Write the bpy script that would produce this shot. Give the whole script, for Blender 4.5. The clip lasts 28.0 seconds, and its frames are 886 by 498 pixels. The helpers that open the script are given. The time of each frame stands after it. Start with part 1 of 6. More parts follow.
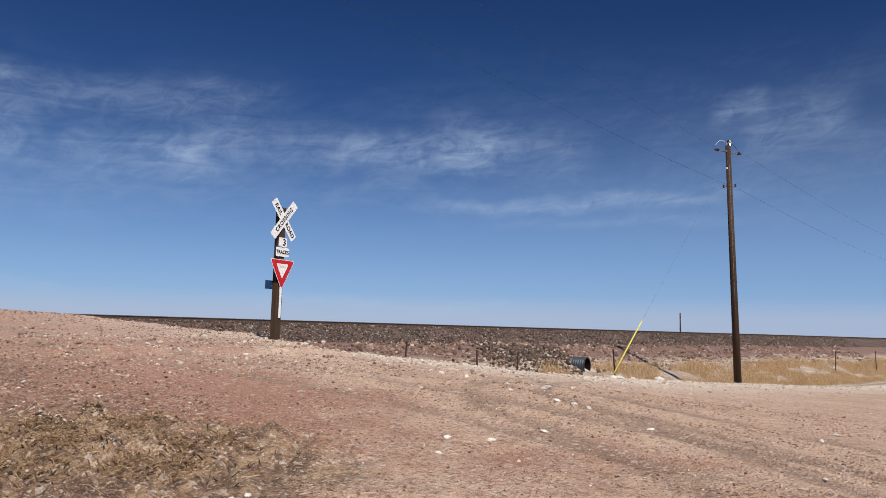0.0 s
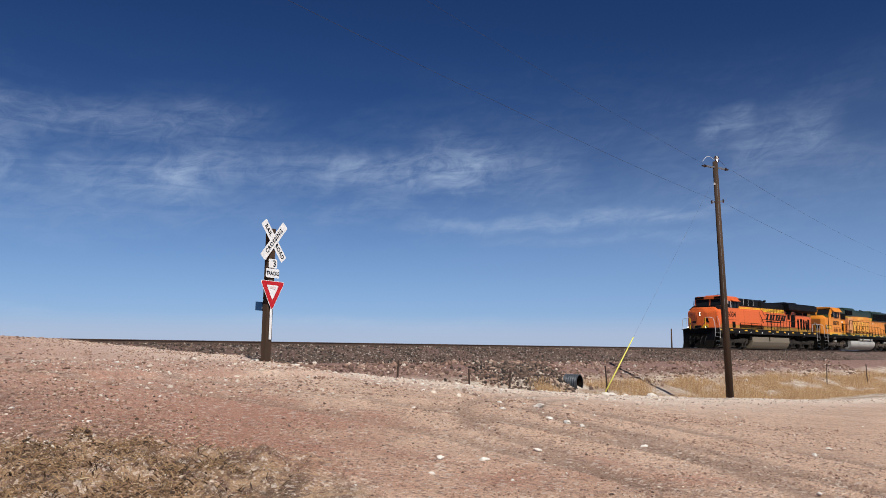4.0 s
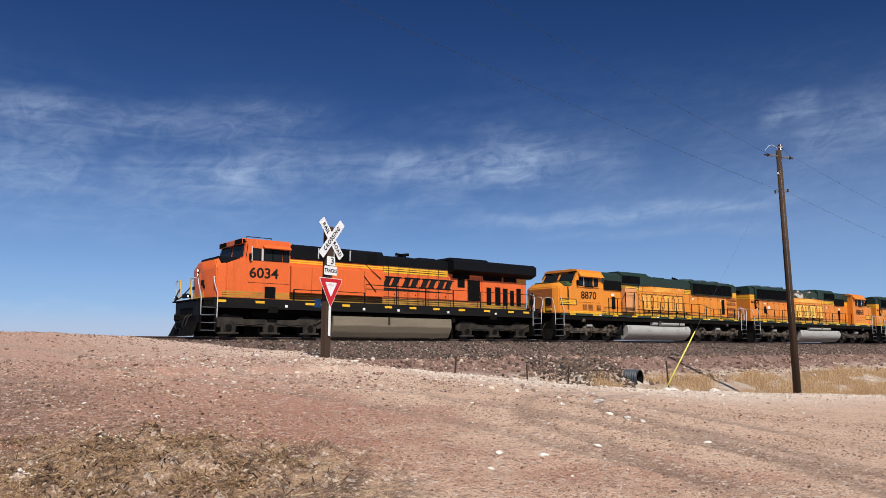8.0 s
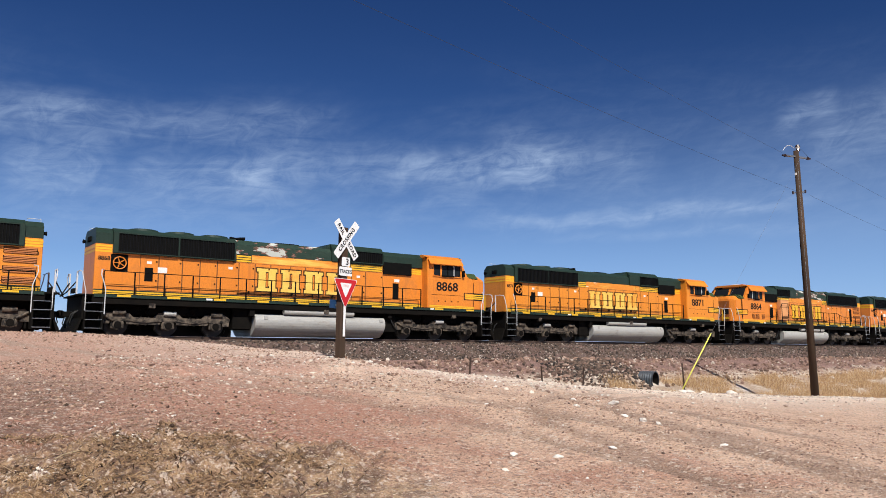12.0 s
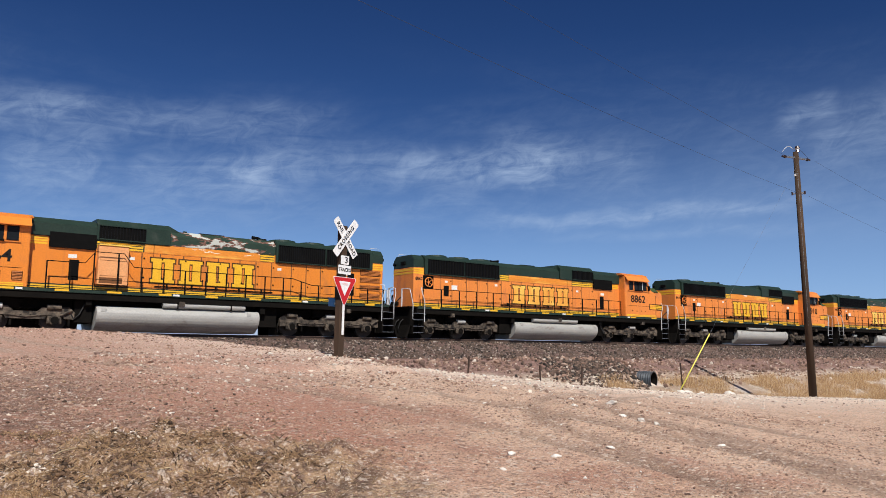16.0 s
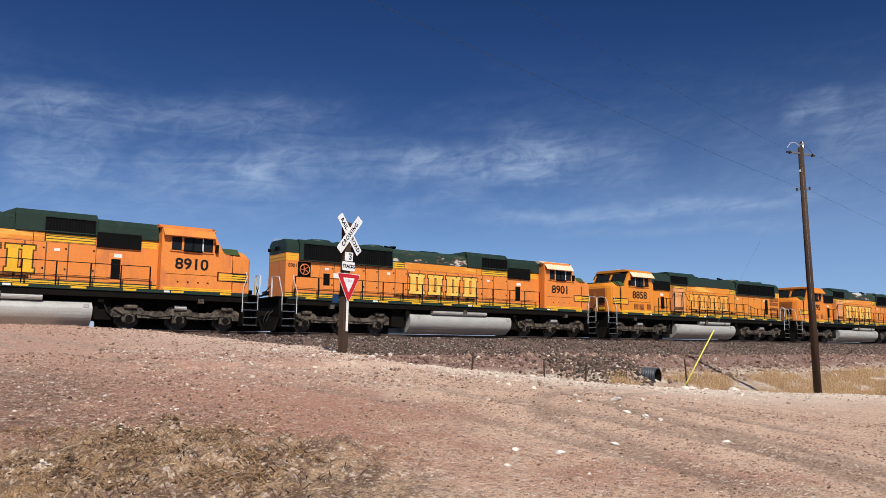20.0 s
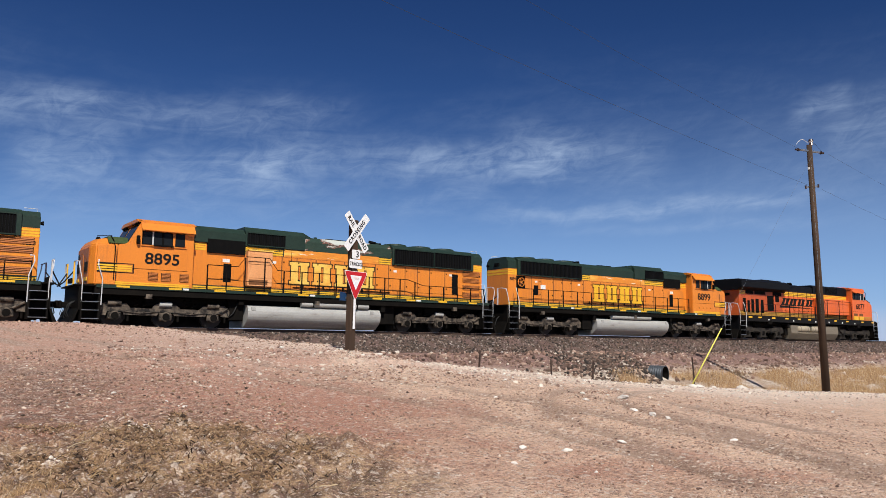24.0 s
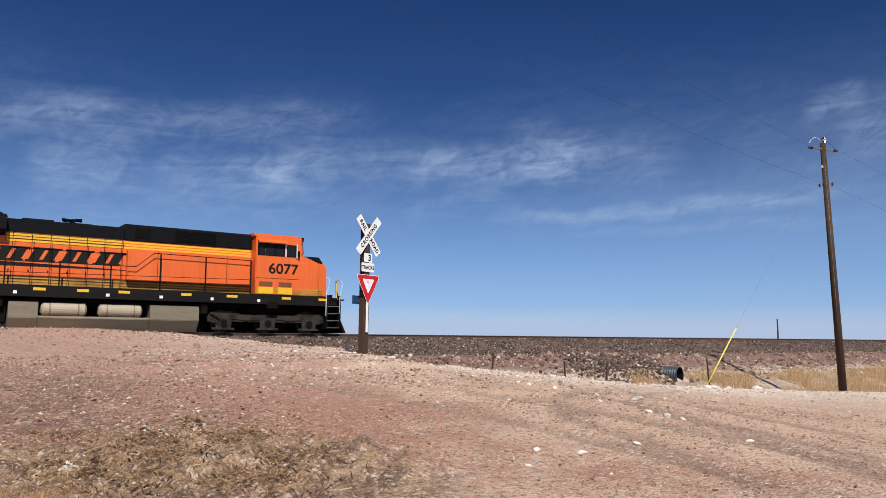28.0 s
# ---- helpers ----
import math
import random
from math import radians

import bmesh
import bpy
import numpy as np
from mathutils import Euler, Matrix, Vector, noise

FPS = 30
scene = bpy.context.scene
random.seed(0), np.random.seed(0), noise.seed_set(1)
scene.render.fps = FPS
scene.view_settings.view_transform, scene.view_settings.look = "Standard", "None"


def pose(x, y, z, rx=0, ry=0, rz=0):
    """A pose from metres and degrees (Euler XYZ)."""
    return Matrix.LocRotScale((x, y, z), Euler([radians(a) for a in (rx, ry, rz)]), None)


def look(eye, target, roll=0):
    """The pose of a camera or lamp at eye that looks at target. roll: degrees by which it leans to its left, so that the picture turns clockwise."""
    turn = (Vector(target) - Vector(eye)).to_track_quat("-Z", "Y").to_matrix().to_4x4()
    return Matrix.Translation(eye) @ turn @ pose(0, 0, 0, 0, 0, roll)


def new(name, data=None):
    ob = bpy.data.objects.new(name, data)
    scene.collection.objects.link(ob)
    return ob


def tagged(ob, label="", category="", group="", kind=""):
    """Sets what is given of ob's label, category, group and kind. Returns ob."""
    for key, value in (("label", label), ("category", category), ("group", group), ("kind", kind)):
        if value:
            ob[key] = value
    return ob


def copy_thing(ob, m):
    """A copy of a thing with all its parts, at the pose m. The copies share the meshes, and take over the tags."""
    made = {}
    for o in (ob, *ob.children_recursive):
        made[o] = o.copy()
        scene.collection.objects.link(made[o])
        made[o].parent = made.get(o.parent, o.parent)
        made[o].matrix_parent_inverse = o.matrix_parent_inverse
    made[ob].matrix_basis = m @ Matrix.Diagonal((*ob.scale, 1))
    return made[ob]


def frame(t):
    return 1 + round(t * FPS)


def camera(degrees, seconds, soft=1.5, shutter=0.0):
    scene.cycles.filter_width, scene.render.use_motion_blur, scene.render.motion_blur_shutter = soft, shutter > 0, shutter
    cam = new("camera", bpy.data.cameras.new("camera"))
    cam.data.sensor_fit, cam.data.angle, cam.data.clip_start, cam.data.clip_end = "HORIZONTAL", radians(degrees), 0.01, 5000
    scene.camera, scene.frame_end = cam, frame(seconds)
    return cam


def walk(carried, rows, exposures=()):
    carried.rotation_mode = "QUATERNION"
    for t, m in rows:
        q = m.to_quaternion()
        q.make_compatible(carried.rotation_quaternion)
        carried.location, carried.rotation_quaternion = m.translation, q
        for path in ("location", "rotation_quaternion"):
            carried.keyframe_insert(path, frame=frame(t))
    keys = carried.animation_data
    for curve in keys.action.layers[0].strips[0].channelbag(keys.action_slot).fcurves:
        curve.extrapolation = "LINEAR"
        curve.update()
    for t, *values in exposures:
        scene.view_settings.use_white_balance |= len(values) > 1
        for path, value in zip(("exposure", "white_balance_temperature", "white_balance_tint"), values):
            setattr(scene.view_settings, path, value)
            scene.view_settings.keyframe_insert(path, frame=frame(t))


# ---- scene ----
cam = camera(59.56, 28.0, 0.8)
EYE = Vector((0.0, 0.0, 1.6))


def aim(yaw, pitch, roll):
    """The camera's pose at its stand: degrees right of north, up, and of lean."""
    y, p = radians(yaw), radians(pitch)
    way = Vector((math.sin(y) * math.cos(p), math.cos(y) * math.cos(p), math.sin(p)))
    return look(EYE, EYE + way * 10, roll)


walk(cam, [(t, aim(a, b, c)) for t, a, b, c in (
    (0, 41.29, 6.28, 1.10), (0.5, 41.55, 6.39, 0.89), (1, 41.75, 7.09, 0.78), (1.5, 41.87, 7.74, 0.54),
    (2, 42.00, 7.76, 0.61), (2.5, 42.08, 7.71, 0.54), (3, 42.06, 7.71, 0.29), (3.5, 42.00, 7.70, 0.25),
    (5.5, 41.56, 7.54, -0.10), (6, 40.23, 7.53, -0.02), (6.5, 38.98, 7.46, 0.03), (7, 38.66, 7.44, -0.01),
    (7.5, 38.42, 7.41, -0.05), (8, 37.81, 7.36, -0.02), (8.5, 37.32, 7.37, 0.08), (9, 37.21, 7.46, 0.02),
    (9.5, 37.02, 7.53, -0.10), (10, 36.65, 7.51, -0.05), (10.5, 36.65, 7.43, 0.04), (11, 36.81, 7.45, 0.01),
    (11.5, 36.86, 7.44, 0.01), (12, 36.72, 7.43, 0.18), (12.5, 36.61, 7.39, 0.32), (14.5, 36.59, 7.35, 0.59),
    (15, 36.67, 7.33, 0.57), (15.5, 36.79, 7.35, 0.50), (16, 36.78, 7.35, 0.52), (16.5, 36.67, 7.29, 0.52),
    (17, 36.64, 7.25, 0.63), (17.5, 36.67, 7.29, 0.52), (18, 36.67, 7.31, 0.47), (18.5, 36.47, 7.22, 0.58),
    (19, 36.33, 7.06, 0.73), (19.5, 36.39, 7.04, 0.67), (20, 36.49, 7.08, 0.49), (20.5, 36.43, 7.09, 0.56),
    (21, 36.29, 7.08, 0.63), (21.5, 36.27, 7.03, 0.66), (23.5, 35.96, 6.91, 0.58), (24, 35.97, 6.91, 0.57),
    (24.5, 36.05, 6.94, 0.41), (25, 36.00, 6.96, 0.38), (25.5, 35.94, 6.92, 0.37), (26, 35.90, 6.95, 0.23),
    (26.5, 35.93, 7.00, 0.06), (27, 35.90, 7.04, -0.03), (27.5, 35.67, 7.05, 0.01), (28, 35.08, 7.10, 0.08))],
     ((0, 0.01), (3.5, 0.05), (6, 0.10), (7, 0.08), (8, 0.19), (9, 0.16), (10, 0.34), (11, 0.32), (12.5, 0.32), (15, 0.25), (17, 0.16), (21, 0.18), (24, 0.20), (25, 0.19), (26, 0.34), (27, 0.22), (28, 0.18)))

# ---- daylight: clear sky with thin cirrus, sun high behind the camera ----
SUN_ELEVATION, SUN_AZIMUTH = 46.0, 200.5   # degrees; azimuth clockwise from +y


# cirrus streaks: from and to (azimuth, elevation), half thickness, in degrees, and strength
CIRRUS = ((7.5, 15.0, 28.0, 16.5, 1.0, 0.5), (6.4, 11.75, 13.2, 12.3, 1.2, 0.65), (14.3, 12.1, 24.0, 12.2, 1.0, 0.65), (20.8, 12.6, 35.7, 13.6, 1.0, 0.6),
          (34.0, 13.0, 46.0, 13.5, 0.8, 0.9), (40.8, 14.8, 52.0, 13.1, 1.1, 0.45), (32.3, 10.25, 39.5, 11.4, 0.55, 0.35), (39.6, 9.6, 62.0, 10.2, 0.4, 0.65),
          (45.8, 8.6, 61.9, 8.4, 0.28, 0.3), (60.8, 15.3, 64.4, 16.1, 0.6, 0.55), (62.9, 13.6, 69.6, 15.3, 1.25, 0.45), (6.6, 9.2, 24.9, 10.0, 1.4, 0.4),
          (25.8, 2.15, 46.6, 1.85, 0.4, 0.7), (7.0, 2.8, 15.1, 2.55, 0.28, 0.6), (0.0, 14.4, 11.0, 15.5, 1.0, 0.55))


def make_world():
    w = bpy.data.worlds.new("sky")
    scene.world = w
    w.use_nodes = True
    n, l = w.node_tree.nodes, w.node_tree.links
    n.clear()
    out = n.new("ShaderNodeOutputWorld")
    bg = n.new("ShaderNodeBackground")
    bg.inputs["Strength"].default_value = 0.028
    sky = n.new("ShaderNodeTexSky")
    sky.sky_type = "NISHITA"
    sky.sun_disc = False
    sky.sun_elevation = radians(SUN_ELEVATION)
    sky.sun_rotation = radians(SUN_AZIMUTH)
    sky.altitude = 1900
    sky.air_density, sky.dust_density, sky.ozone_density = 1.0, 0.1, 1.6
    hsv = n.new("ShaderNodeHueSaturation")
    hsv.inputs["Saturation"].default_value = 1.17
    hsv.inputs["Value"].default_value = 1.06
    hsv.inputs["Hue"].default_value = 0.511
    deep = n.new("ShaderNodeGamma")
    deep.inputs["Gamma"].default_value = 1.32
    l.new(sky.outputs[0], deep.inputs["Color"])
    l.new(deep.outputs[0], hsv.inputs["Color"])

    def math_node(op, a, b=None, c=None):
        m = n.new("ShaderNodeMath")
        m.operation = op
        for i, v in enumerate((a, b, c)):
            if v is None:
                continue
            if isinstance(v, (int, float)):
                m.inputs[i].default_value = v
            else:
                l.new(v, m.inputs[i])
        return m.outputs[0]

    co = n.new("ShaderNodeTexCoord")
    sep = n.new("ShaderNodeSeparateXYZ")
    l.new(co.outputs["Generated"], sep.inputs[0])
    az = math_node("ARCTAN2", sep.outputs[0], sep.outputs[1])
    el = math_node("ARCSINE", sep.outputs[2])

    def field(sa, se, tilt, scale, detail, rough, distort, seed):
        e = math_node("ADD", el, math_node("MULTIPLY", az, tilt))
        v = n.new("ShaderNodeCombineXYZ")
        l.new(math_node("MULTIPLY", az, sa), v.inputs[0])
        l.new(math_node("MULTIPLY", e, se), v.inputs[1])
        v.inputs[2].default_value = seed
        t = n.new("ShaderNodeTexNoise")
        t.inputs["Scale"].default_value = scale
        t.inputs["Detail"].default_value = detail
        t.inputs["Roughness"].default_value = rough
        t.inputs["Distortion"].default_value = distort
        l.new(v.outputs[0], t.inputs["Vector"])
        return t.outputs["Fac"]

    def ramp(x, a, b):
        m = n.new("ShaderNodeMapRange")
        m.interpolation_type = "SMOOTHSTEP"
        m.inputs["From Min"].default_value, m.inputs["From Max"].default_value = a, b
        l.new(x, m.inputs["Value"])
        return m.outputs[0]

    # single cirrus streaks, frayed by fibres that run along and across them
    fibre = ramp(field(5.0, 26.0, -0.05, 2.2, 7, 0.62, 0.9, 1.3), 0.3, 0.72)
    wisp = ramp(field(9.0, 16.0, -0.25, 2.6, 7, 0.66, 1.4, 4.1), 0.28, 0.74)
    fray = math_node("ADD", math_node("MULTIPLY_ADD", fibre, 0.4, 0.12), math_node("MULTIPLY", wisp, 0.42))
    bend = math_node("MULTIPLY_ADD", field(4.0, 6.0, 0.0, 2.0, 4, 0.55, 0.4, 8.3), 0.05, -0.025)
    e2 = math_node("ADD", el, bend)
    total = None
    for a0, e0, a1, e1, half, strength in CIRRUS:
        a0, e0, a1, e1, half = (radians(v) for v in (a0, e0, a1, e1, half))
        k = (e1 - e0) / (a1 - a0)
        off = math_node("ABSOLUTE", math_node("SUBTRACT", e2, math_node("MULTIPLY_ADD", az, k, e0 - k * a0)))
        body = math_node("SUBTRACT", 1.0, ramp(off, 0.0, half * 2.3))
        ends = math_node("SUBTRACT", 1.0, ramp(math_node("ABSOLUTE", math_node("SUBTRACT", az, (a0 + a1) / 2)), (a1 - a0) * 0.3, (a1 - a0) * 0.66))
        one = math_node("MULTIPLY", math_node("MULTIPLY", body, ends), strength)
        total = one if total is None else math_node("ADD", total, one)
    # a faint veil between them
    veil = math_node("MULTIPLY", ramp(el, 0.1, 0.2), math_node("SUBTRACT", 1.0, ramp(el, 0.2, 0.4)))
    veil = math_node("MULTIPLY", veil, ramp(field(1.4, 4.0, 0.05, 2.4, 5, 0.6, 0.5, 2.4), 0.3, 0.75))
    total = math_node("ADD", total, math_node("MULTIPLY", veil, 0.42))
    # thin high haze that thickens towards the east
    east = math_node("MULTIPLY", math_node("MULTIPLY", ramp(az, 0.6, 1.2), ramp(el, 0.04, 0.15)), math_node("MULTIPLY_ADD", ramp(el, 0.2, 0.36), -0.08, 0.08))
    amount = math_node("MINIMUM", math_node("MULTIPLY_ADD", math_node("MULTIPLY", total, fray), 0.52, east), 0.6)
    mix = n.new("ShaderNodeMix")
    mix.data_type = "RGBA"
    l.new(amount, mix.inputs["Factor"])
    haze = n.new("ShaderNodeMix")
    haze.data_type = "RGBA"
    l.new(math_node("MULTIPLY", math_node("SUBTRACT", 1.0, ramp(el, -0.02, 0.27)), 0.74), haze.inputs["Factor"])
    l.new(hsv.outputs[0], haze.inputs[6])
    haze.inputs[7].default_value = (8.3, 14.2, 26.8, 1)
    rim = n.new("ShaderNodeMix")
    rim.data_type = "RGBA"
    l.new(math_node("MULTIPLY", math_node("SUBTRACT", 1.0, ramp(el, 0.02, 0.055)), 0.6), rim.inputs["Factor"])
    l.new(haze.outputs[2], rim.inputs[6])
    rim.inputs[7].default_value = (15.5, 17.5, 22.5, 1)
    l.new(rim.outputs[2], mix.inputs[6])
    mix.inputs[7].default_value = (15.0, 19.0, 25.5, 1)
    l.new(mix.outputs[2], bg.inputs["Color"])
    l.new(bg.outputs[0], out.inputs[0])


make_world()
sun = new("sun", bpy.data.lights.new("sun", "SUN"))
sun.data.energy, sun.data.angle, sun.data.color = 5.0, radians(0.53), (1.0, 0.957, 0.89)
_a, _e = radians(SUN_AZIMUTH), radians(SUN_ELEVATION)
sun.matrix_world = look(Vector((math.sin(_a) * math.cos(_e), math.cos(_a) * math.cos(_e), math.sin(_e))) * 100, (0, 0, 0))


# ---- materials ----
def material(name, base, other=None, rough=0.6, metal=0.0, grain=6.0, fine=60.0, bump=0.1, depth=0.01,
             dirt=None, dirt_at=0.6, dirt_scale=1.2, stretch=(1, 1, 1), peel=None, peel_at=0.68, under=None, runs=None, contrast=0.5, coat=0.0, gloss=0.4):
    """A surface with variation at two scales, dirt and peeling; each object takes its own stretch of the pattern."""
    m = bpy.data.materials.new(name)
    m.use_nodes = True
    n, l = m.node_tree.nodes, m.node_tree.links
    p = n["Principled BSDF"]
    co, info = n.new("ShaderNodeTexCoord"), n.new("ShaderNodeObjectInfo")
    shift = n.new("ShaderNodeVectorMath")
    shift.operation = "MULTIPLY_ADD"
    l.new(co.outputs["Object"], shift.inputs[0])
    shift.inputs[1].default_value = stretch
    k = n.new("ShaderNodeMath")
    k.operation = "MULTIPLY"
    k.inputs[1].default_value = 37.0
    l.new(info.outputs["Random"], k.inputs[0])
    l.new(k.outputs[0], shift.inputs[2])

    def noise_at(scale, detail=4.0):
        t = n.new("ShaderNodeTexNoise")
        t.inputs["Scale"].default_value, t.inputs["Detail"].default_value = scale, detail
        t.inputs["Roughness"].default_value = 0.62
        l.new(shift.outputs[0], t.inputs["Vector"])
        return t.outputs["Fac"]

    def blend(fac, a, b):
        x = n.new("ShaderNodeMix")
        x.data_type = "RGBA"
        l.new(fac, x.inputs["Factor"])
        for socket, v in ((x.inputs[6], a), (x.inputs[7], b)):
            if isinstance(v, tuple):
                socket.default_value = (*v, 1)
            else:
                l.new(v, socket)
        return x.outputs[2]

    def ramp(v, a, b):
        r = n.new("ShaderNodeMapRange")
        r.inputs["From Min"].default_value, r.inputs["From Max"].default_value = a, b
        l.new(v, r.inputs["Value"])
        return r.outputs[0]

    other = other or tuple(c * 0.72 for c in base)
    big, small = noise_at(grain), noise_at(fine, 3.0)
    col = blend(ramp(big, 0.5 - contrast / 2, 0.5 + contrast / 2), base, other)
    col = blend(ramp(small, 0.35, 0.95), col, tuple(c * 0.6 for c in base))
    if dirt:
        col = blend(ramp(noise_at(dirt_scale, 6.0), dirt_at, dirt_at + 0.2), col, dirt)
    if runs:
        # thin rusty runs down the sheet
        thin = n.new("ShaderNodeVectorMath")
        thin.operation = "MULTIPLY"
        thin.inputs[1].default_value = (7.0, 7.0, 0.45)
        l.new(shift.outputs[0], thin.inputs[0])
        t = n.new("ShaderNodeTexNoise")
        t.inputs["Scale"].default_value, t.inputs["Detail"].default_value, t.inputs["Roughness"].default_value = 1.0, 5.0, 0.6
        l.new(thin.outputs[0], t.inputs["Vector"])
        k = n.new("ShaderNodeMath")
        k.operation = "MULTIPLY"
        k.inputs[1].default_value = 0.42
        l.new(ramp(t.outputs["Fac"], 0.54, 0.74), k.inputs[0])
        col = blend(k.outputs[0], col, runs)
    if under:
        col = blend(ramp(noise_at(1.7, 8.0), peel_at - 0.035, peel_at - 0.02), col, under)
    if peel:
        col = blend(ramp(noise_at(1.7, 8.0), peel_at, peel_at + 0.02), col, peel)
    l.new(col, p.inputs["Base Color"])
    p.inputs["Roughness"].default_value, p.inputs["Metallic"].default_value = rough, metal
    p.inputs["Coat Weight"].default_value = coat
    p.inputs["Specular IOR Level"].default_value = gloss
    b = n.new("ShaderNodeBump")
    b.inputs["Strength"].default_value, b.inputs["Distance"].default_value = bump, depth
    l.new(small, b.inputs["Height"])
    l.new(b.outputs[0], p.inputs["Normal"])
    return m


ORANGE = material("orange_paint", (0.73, 0.235, 0.026), (0.64, 0.19, 0.02), rough=0.42, grain=0.8, fine=28, bump=0.02, dirt=(0.4, 0.14, 0.035), dirt_at=0.57, stretch=(1, 1, 0.55), contrast=0.7, runs=(0.33, 0.105, 0.03))
PEACH = material("sunburnt_orange_paint", (0.76, 0.25, 0.048), (0.68, 0.2, 0.034), rough=0.5, grain=0.8, fine=28, bump=0.02, dirt=(0.45, 0.14, 0.05), dirt_at=0.55, stretch=(1, 1, 0.55), contrast=0.7, runs=(0.4, 0.12, 0.045))
AMBER = material("yellowish_orange_paint", (0.74, 0.26, 0.026), (0.66, 0.215, 0.02), rough=0.42, grain=0.8, fine=28, bump=0.02, dirt=(0.45, 0.17, 0.04), dirt_at=0.6, stretch=(1, 1, 0.55), contrast=0.7, runs=(0.36, 0.12, 0.03))
RED_ORANGE = material("red_orange_paint", (0.74, 0.145, 0.03), (0.65, 0.112, 0.022), rough=0.42, grain=0.8, fine=28, bump=0.02, dirt=(0.4, 0.09, 0.028), dirt_at=0.58, stretch=(1, 1, 0.55), contrast=0.7, runs=(0.3, 0.06, 0.02))
DARKRED = material("soot_stained_red_paint", (0.5, 0.085, 0.02), (0.36, 0.06, 0.016), rough=0.5, grain=0.8, fine=24, bump=0.02, dirt=(0.16, 0.035, 0.014), dirt_at=0.5, contrast=0.7, runs=(0.12, 0.03, 0.014))
GREEN = material("dark_green_paint", (0.013, 0.029, 0.021), (0.022, 0.04, 0.03), rough=0.45, grain=1.5, fine=14, bump=0.04, dirt=(0.045, 0.055, 0.045), gloss=0.25)
PEELED = material("peeling_green_paint", (0.016, 0.037, 0.026), (0.03, 0.052, 0.038), rough=0.55, grain=1.5, fine=14, bump=0.05, dirt=(0.06, 0.06, 0.05), peel=(0.42, 0.44, 0.4), peel_at=0.57, under=(0.16, 0.075, 0.055), stretch=(0.55, 1, 1.5), gloss=0.25)
BLACK = material("black_paint", (0.005, 0.0055, 0.007), (0.008, 0.0085, 0.01), rough=0.5, grain=2, fine=20, bump=0.04, dirt=(0.014, 0.013, 0.012), gloss=0.08)
SILLBLACK = material("dusty_black_sill_paint", (0.009, 0.009, 0.009), (0.013, 0.012, 0.011), rough=0.6, grain=1.4, fine=18, bump=0.04, dirt=(0.026, 0.022, 0.018), stretch=(0.6, 1, 2), gloss=0.08)
SOOT = material("grille_black", (0.004, 0.004, 0.004), (0.007, 0.007, 0.007), rough=0.8, grain=4, fine=30, gloss=0.05)
ANTIGLARE = material("moss_green_paint", (0.035, 0.06, 0.022), (0.06, 0.085, 0.03), rough=0.6, grain=2, fine=16, dirt=(0.12, 0.12, 0.06), gloss=0.2)
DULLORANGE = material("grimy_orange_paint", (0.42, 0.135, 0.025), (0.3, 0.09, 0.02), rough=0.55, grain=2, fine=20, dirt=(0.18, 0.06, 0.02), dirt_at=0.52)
YELLOW = material("yellow_paint", (0.82, 0.46, 0.022), (0.7, 0.37, 0.02), rough=0.45, grain=1.5, fine=16, dirt=(0.4, 0.2, 0.05), dirt_at=0.62)
CREAM = material("faded_yellow_paint", (0.84, 0.58, 0.13), (0.78, 0.44, 0.06), rough=0.5, grain=1.2, fine=12, dirt=(0.72, 0.27, 0.03), dirt_at=0.5, dirt_scale=0.9)
WORNBAND = material("sun_bleached_band_paint", (0.72, 0.26, 0.03), (0.66, 0.22, 0.025), rough=0.5, grain=1.2, fine=12, dirt=(0.78, 0.5, 0.1), dirt_at=0.5, dirt_scale=0.8, peel=(0.72, 0.66, 0.52), peel_at=0.63, stretch=(0.5, 1, 3.0))
DULLYELLOW = material("soot_stained_yellow_paint", (0.5, 0.27, 0.03), (0.34, 0.17, 0.025), rough=0.6, grain=1.2, fine=14, dirt=(0.12, 0.07, 0.025), dirt_at=0.52, stretch=(0.5, 1, 1))
BLEACHED = material("bleached_pink_orange_paint", (0.74, 0.36, 0.15), (0.68, 0.28, 0.1), rough=0.55, grain=0.9, fine=24, bump=0.02, dirt=(0.5, 0.19, 0.07), dirt_at=0.56, runs=(0.42, 0.15, 0.06))
SEAM = material("dirty_panel_gap", (0.2, 0.075, 0.02), (0.1, 0.04, 0.014), rough=0.8, grain=3, fine=20)
RESERVOIR = material("beige_reservoir_paint", (0.42, 0.36, 0.26), (0.33, 0.28, 0.2), rough=0.45, grain=1.2, fine=14, dirt=(0.15, 0.12, 0.085), dirt_at=0.6, stretch=(1, 1, 2))
WHITE = material("white_paint", (0.78, 0.78, 0.76), (0.66, 0.66, 0.63), rough=0.45, grain=3, fine=30, dirt=(0.4, 0.38, 0.34), dirt_at=0.68)
SILVER = material("silver_tank_paint", (0.46, 0.455, 0.43), (0.36, 0.35, 0.32), rough=0.5, metal=0.15, grain=1.2, fine=12, dirt=(0.2, 0.17, 0.14), dirt_at=0.6, stretch=(1, 1, 2.5))
TANKGREY = material("dusty_tank_grey", (0.21, 0.175, 0.125), (0.15, 0.125, 0.09), rough=0.55, grain=1.0, fine=12, dirt=(0.1, 0.085, 0.065), dirt_at=0.58, stretch=(0.4, 1, 3))
CAST = material("dusty_cast_steel", (0.19, 0.15, 0.112), (0.04, 0.031, 0.023), rough=0.7, grain=3.4, fine=20, bump=0.4, dirt=(0.012, 0.01, 0.009), dirt_at=0.4, dirt_scale=4.0, gloss=0.25)
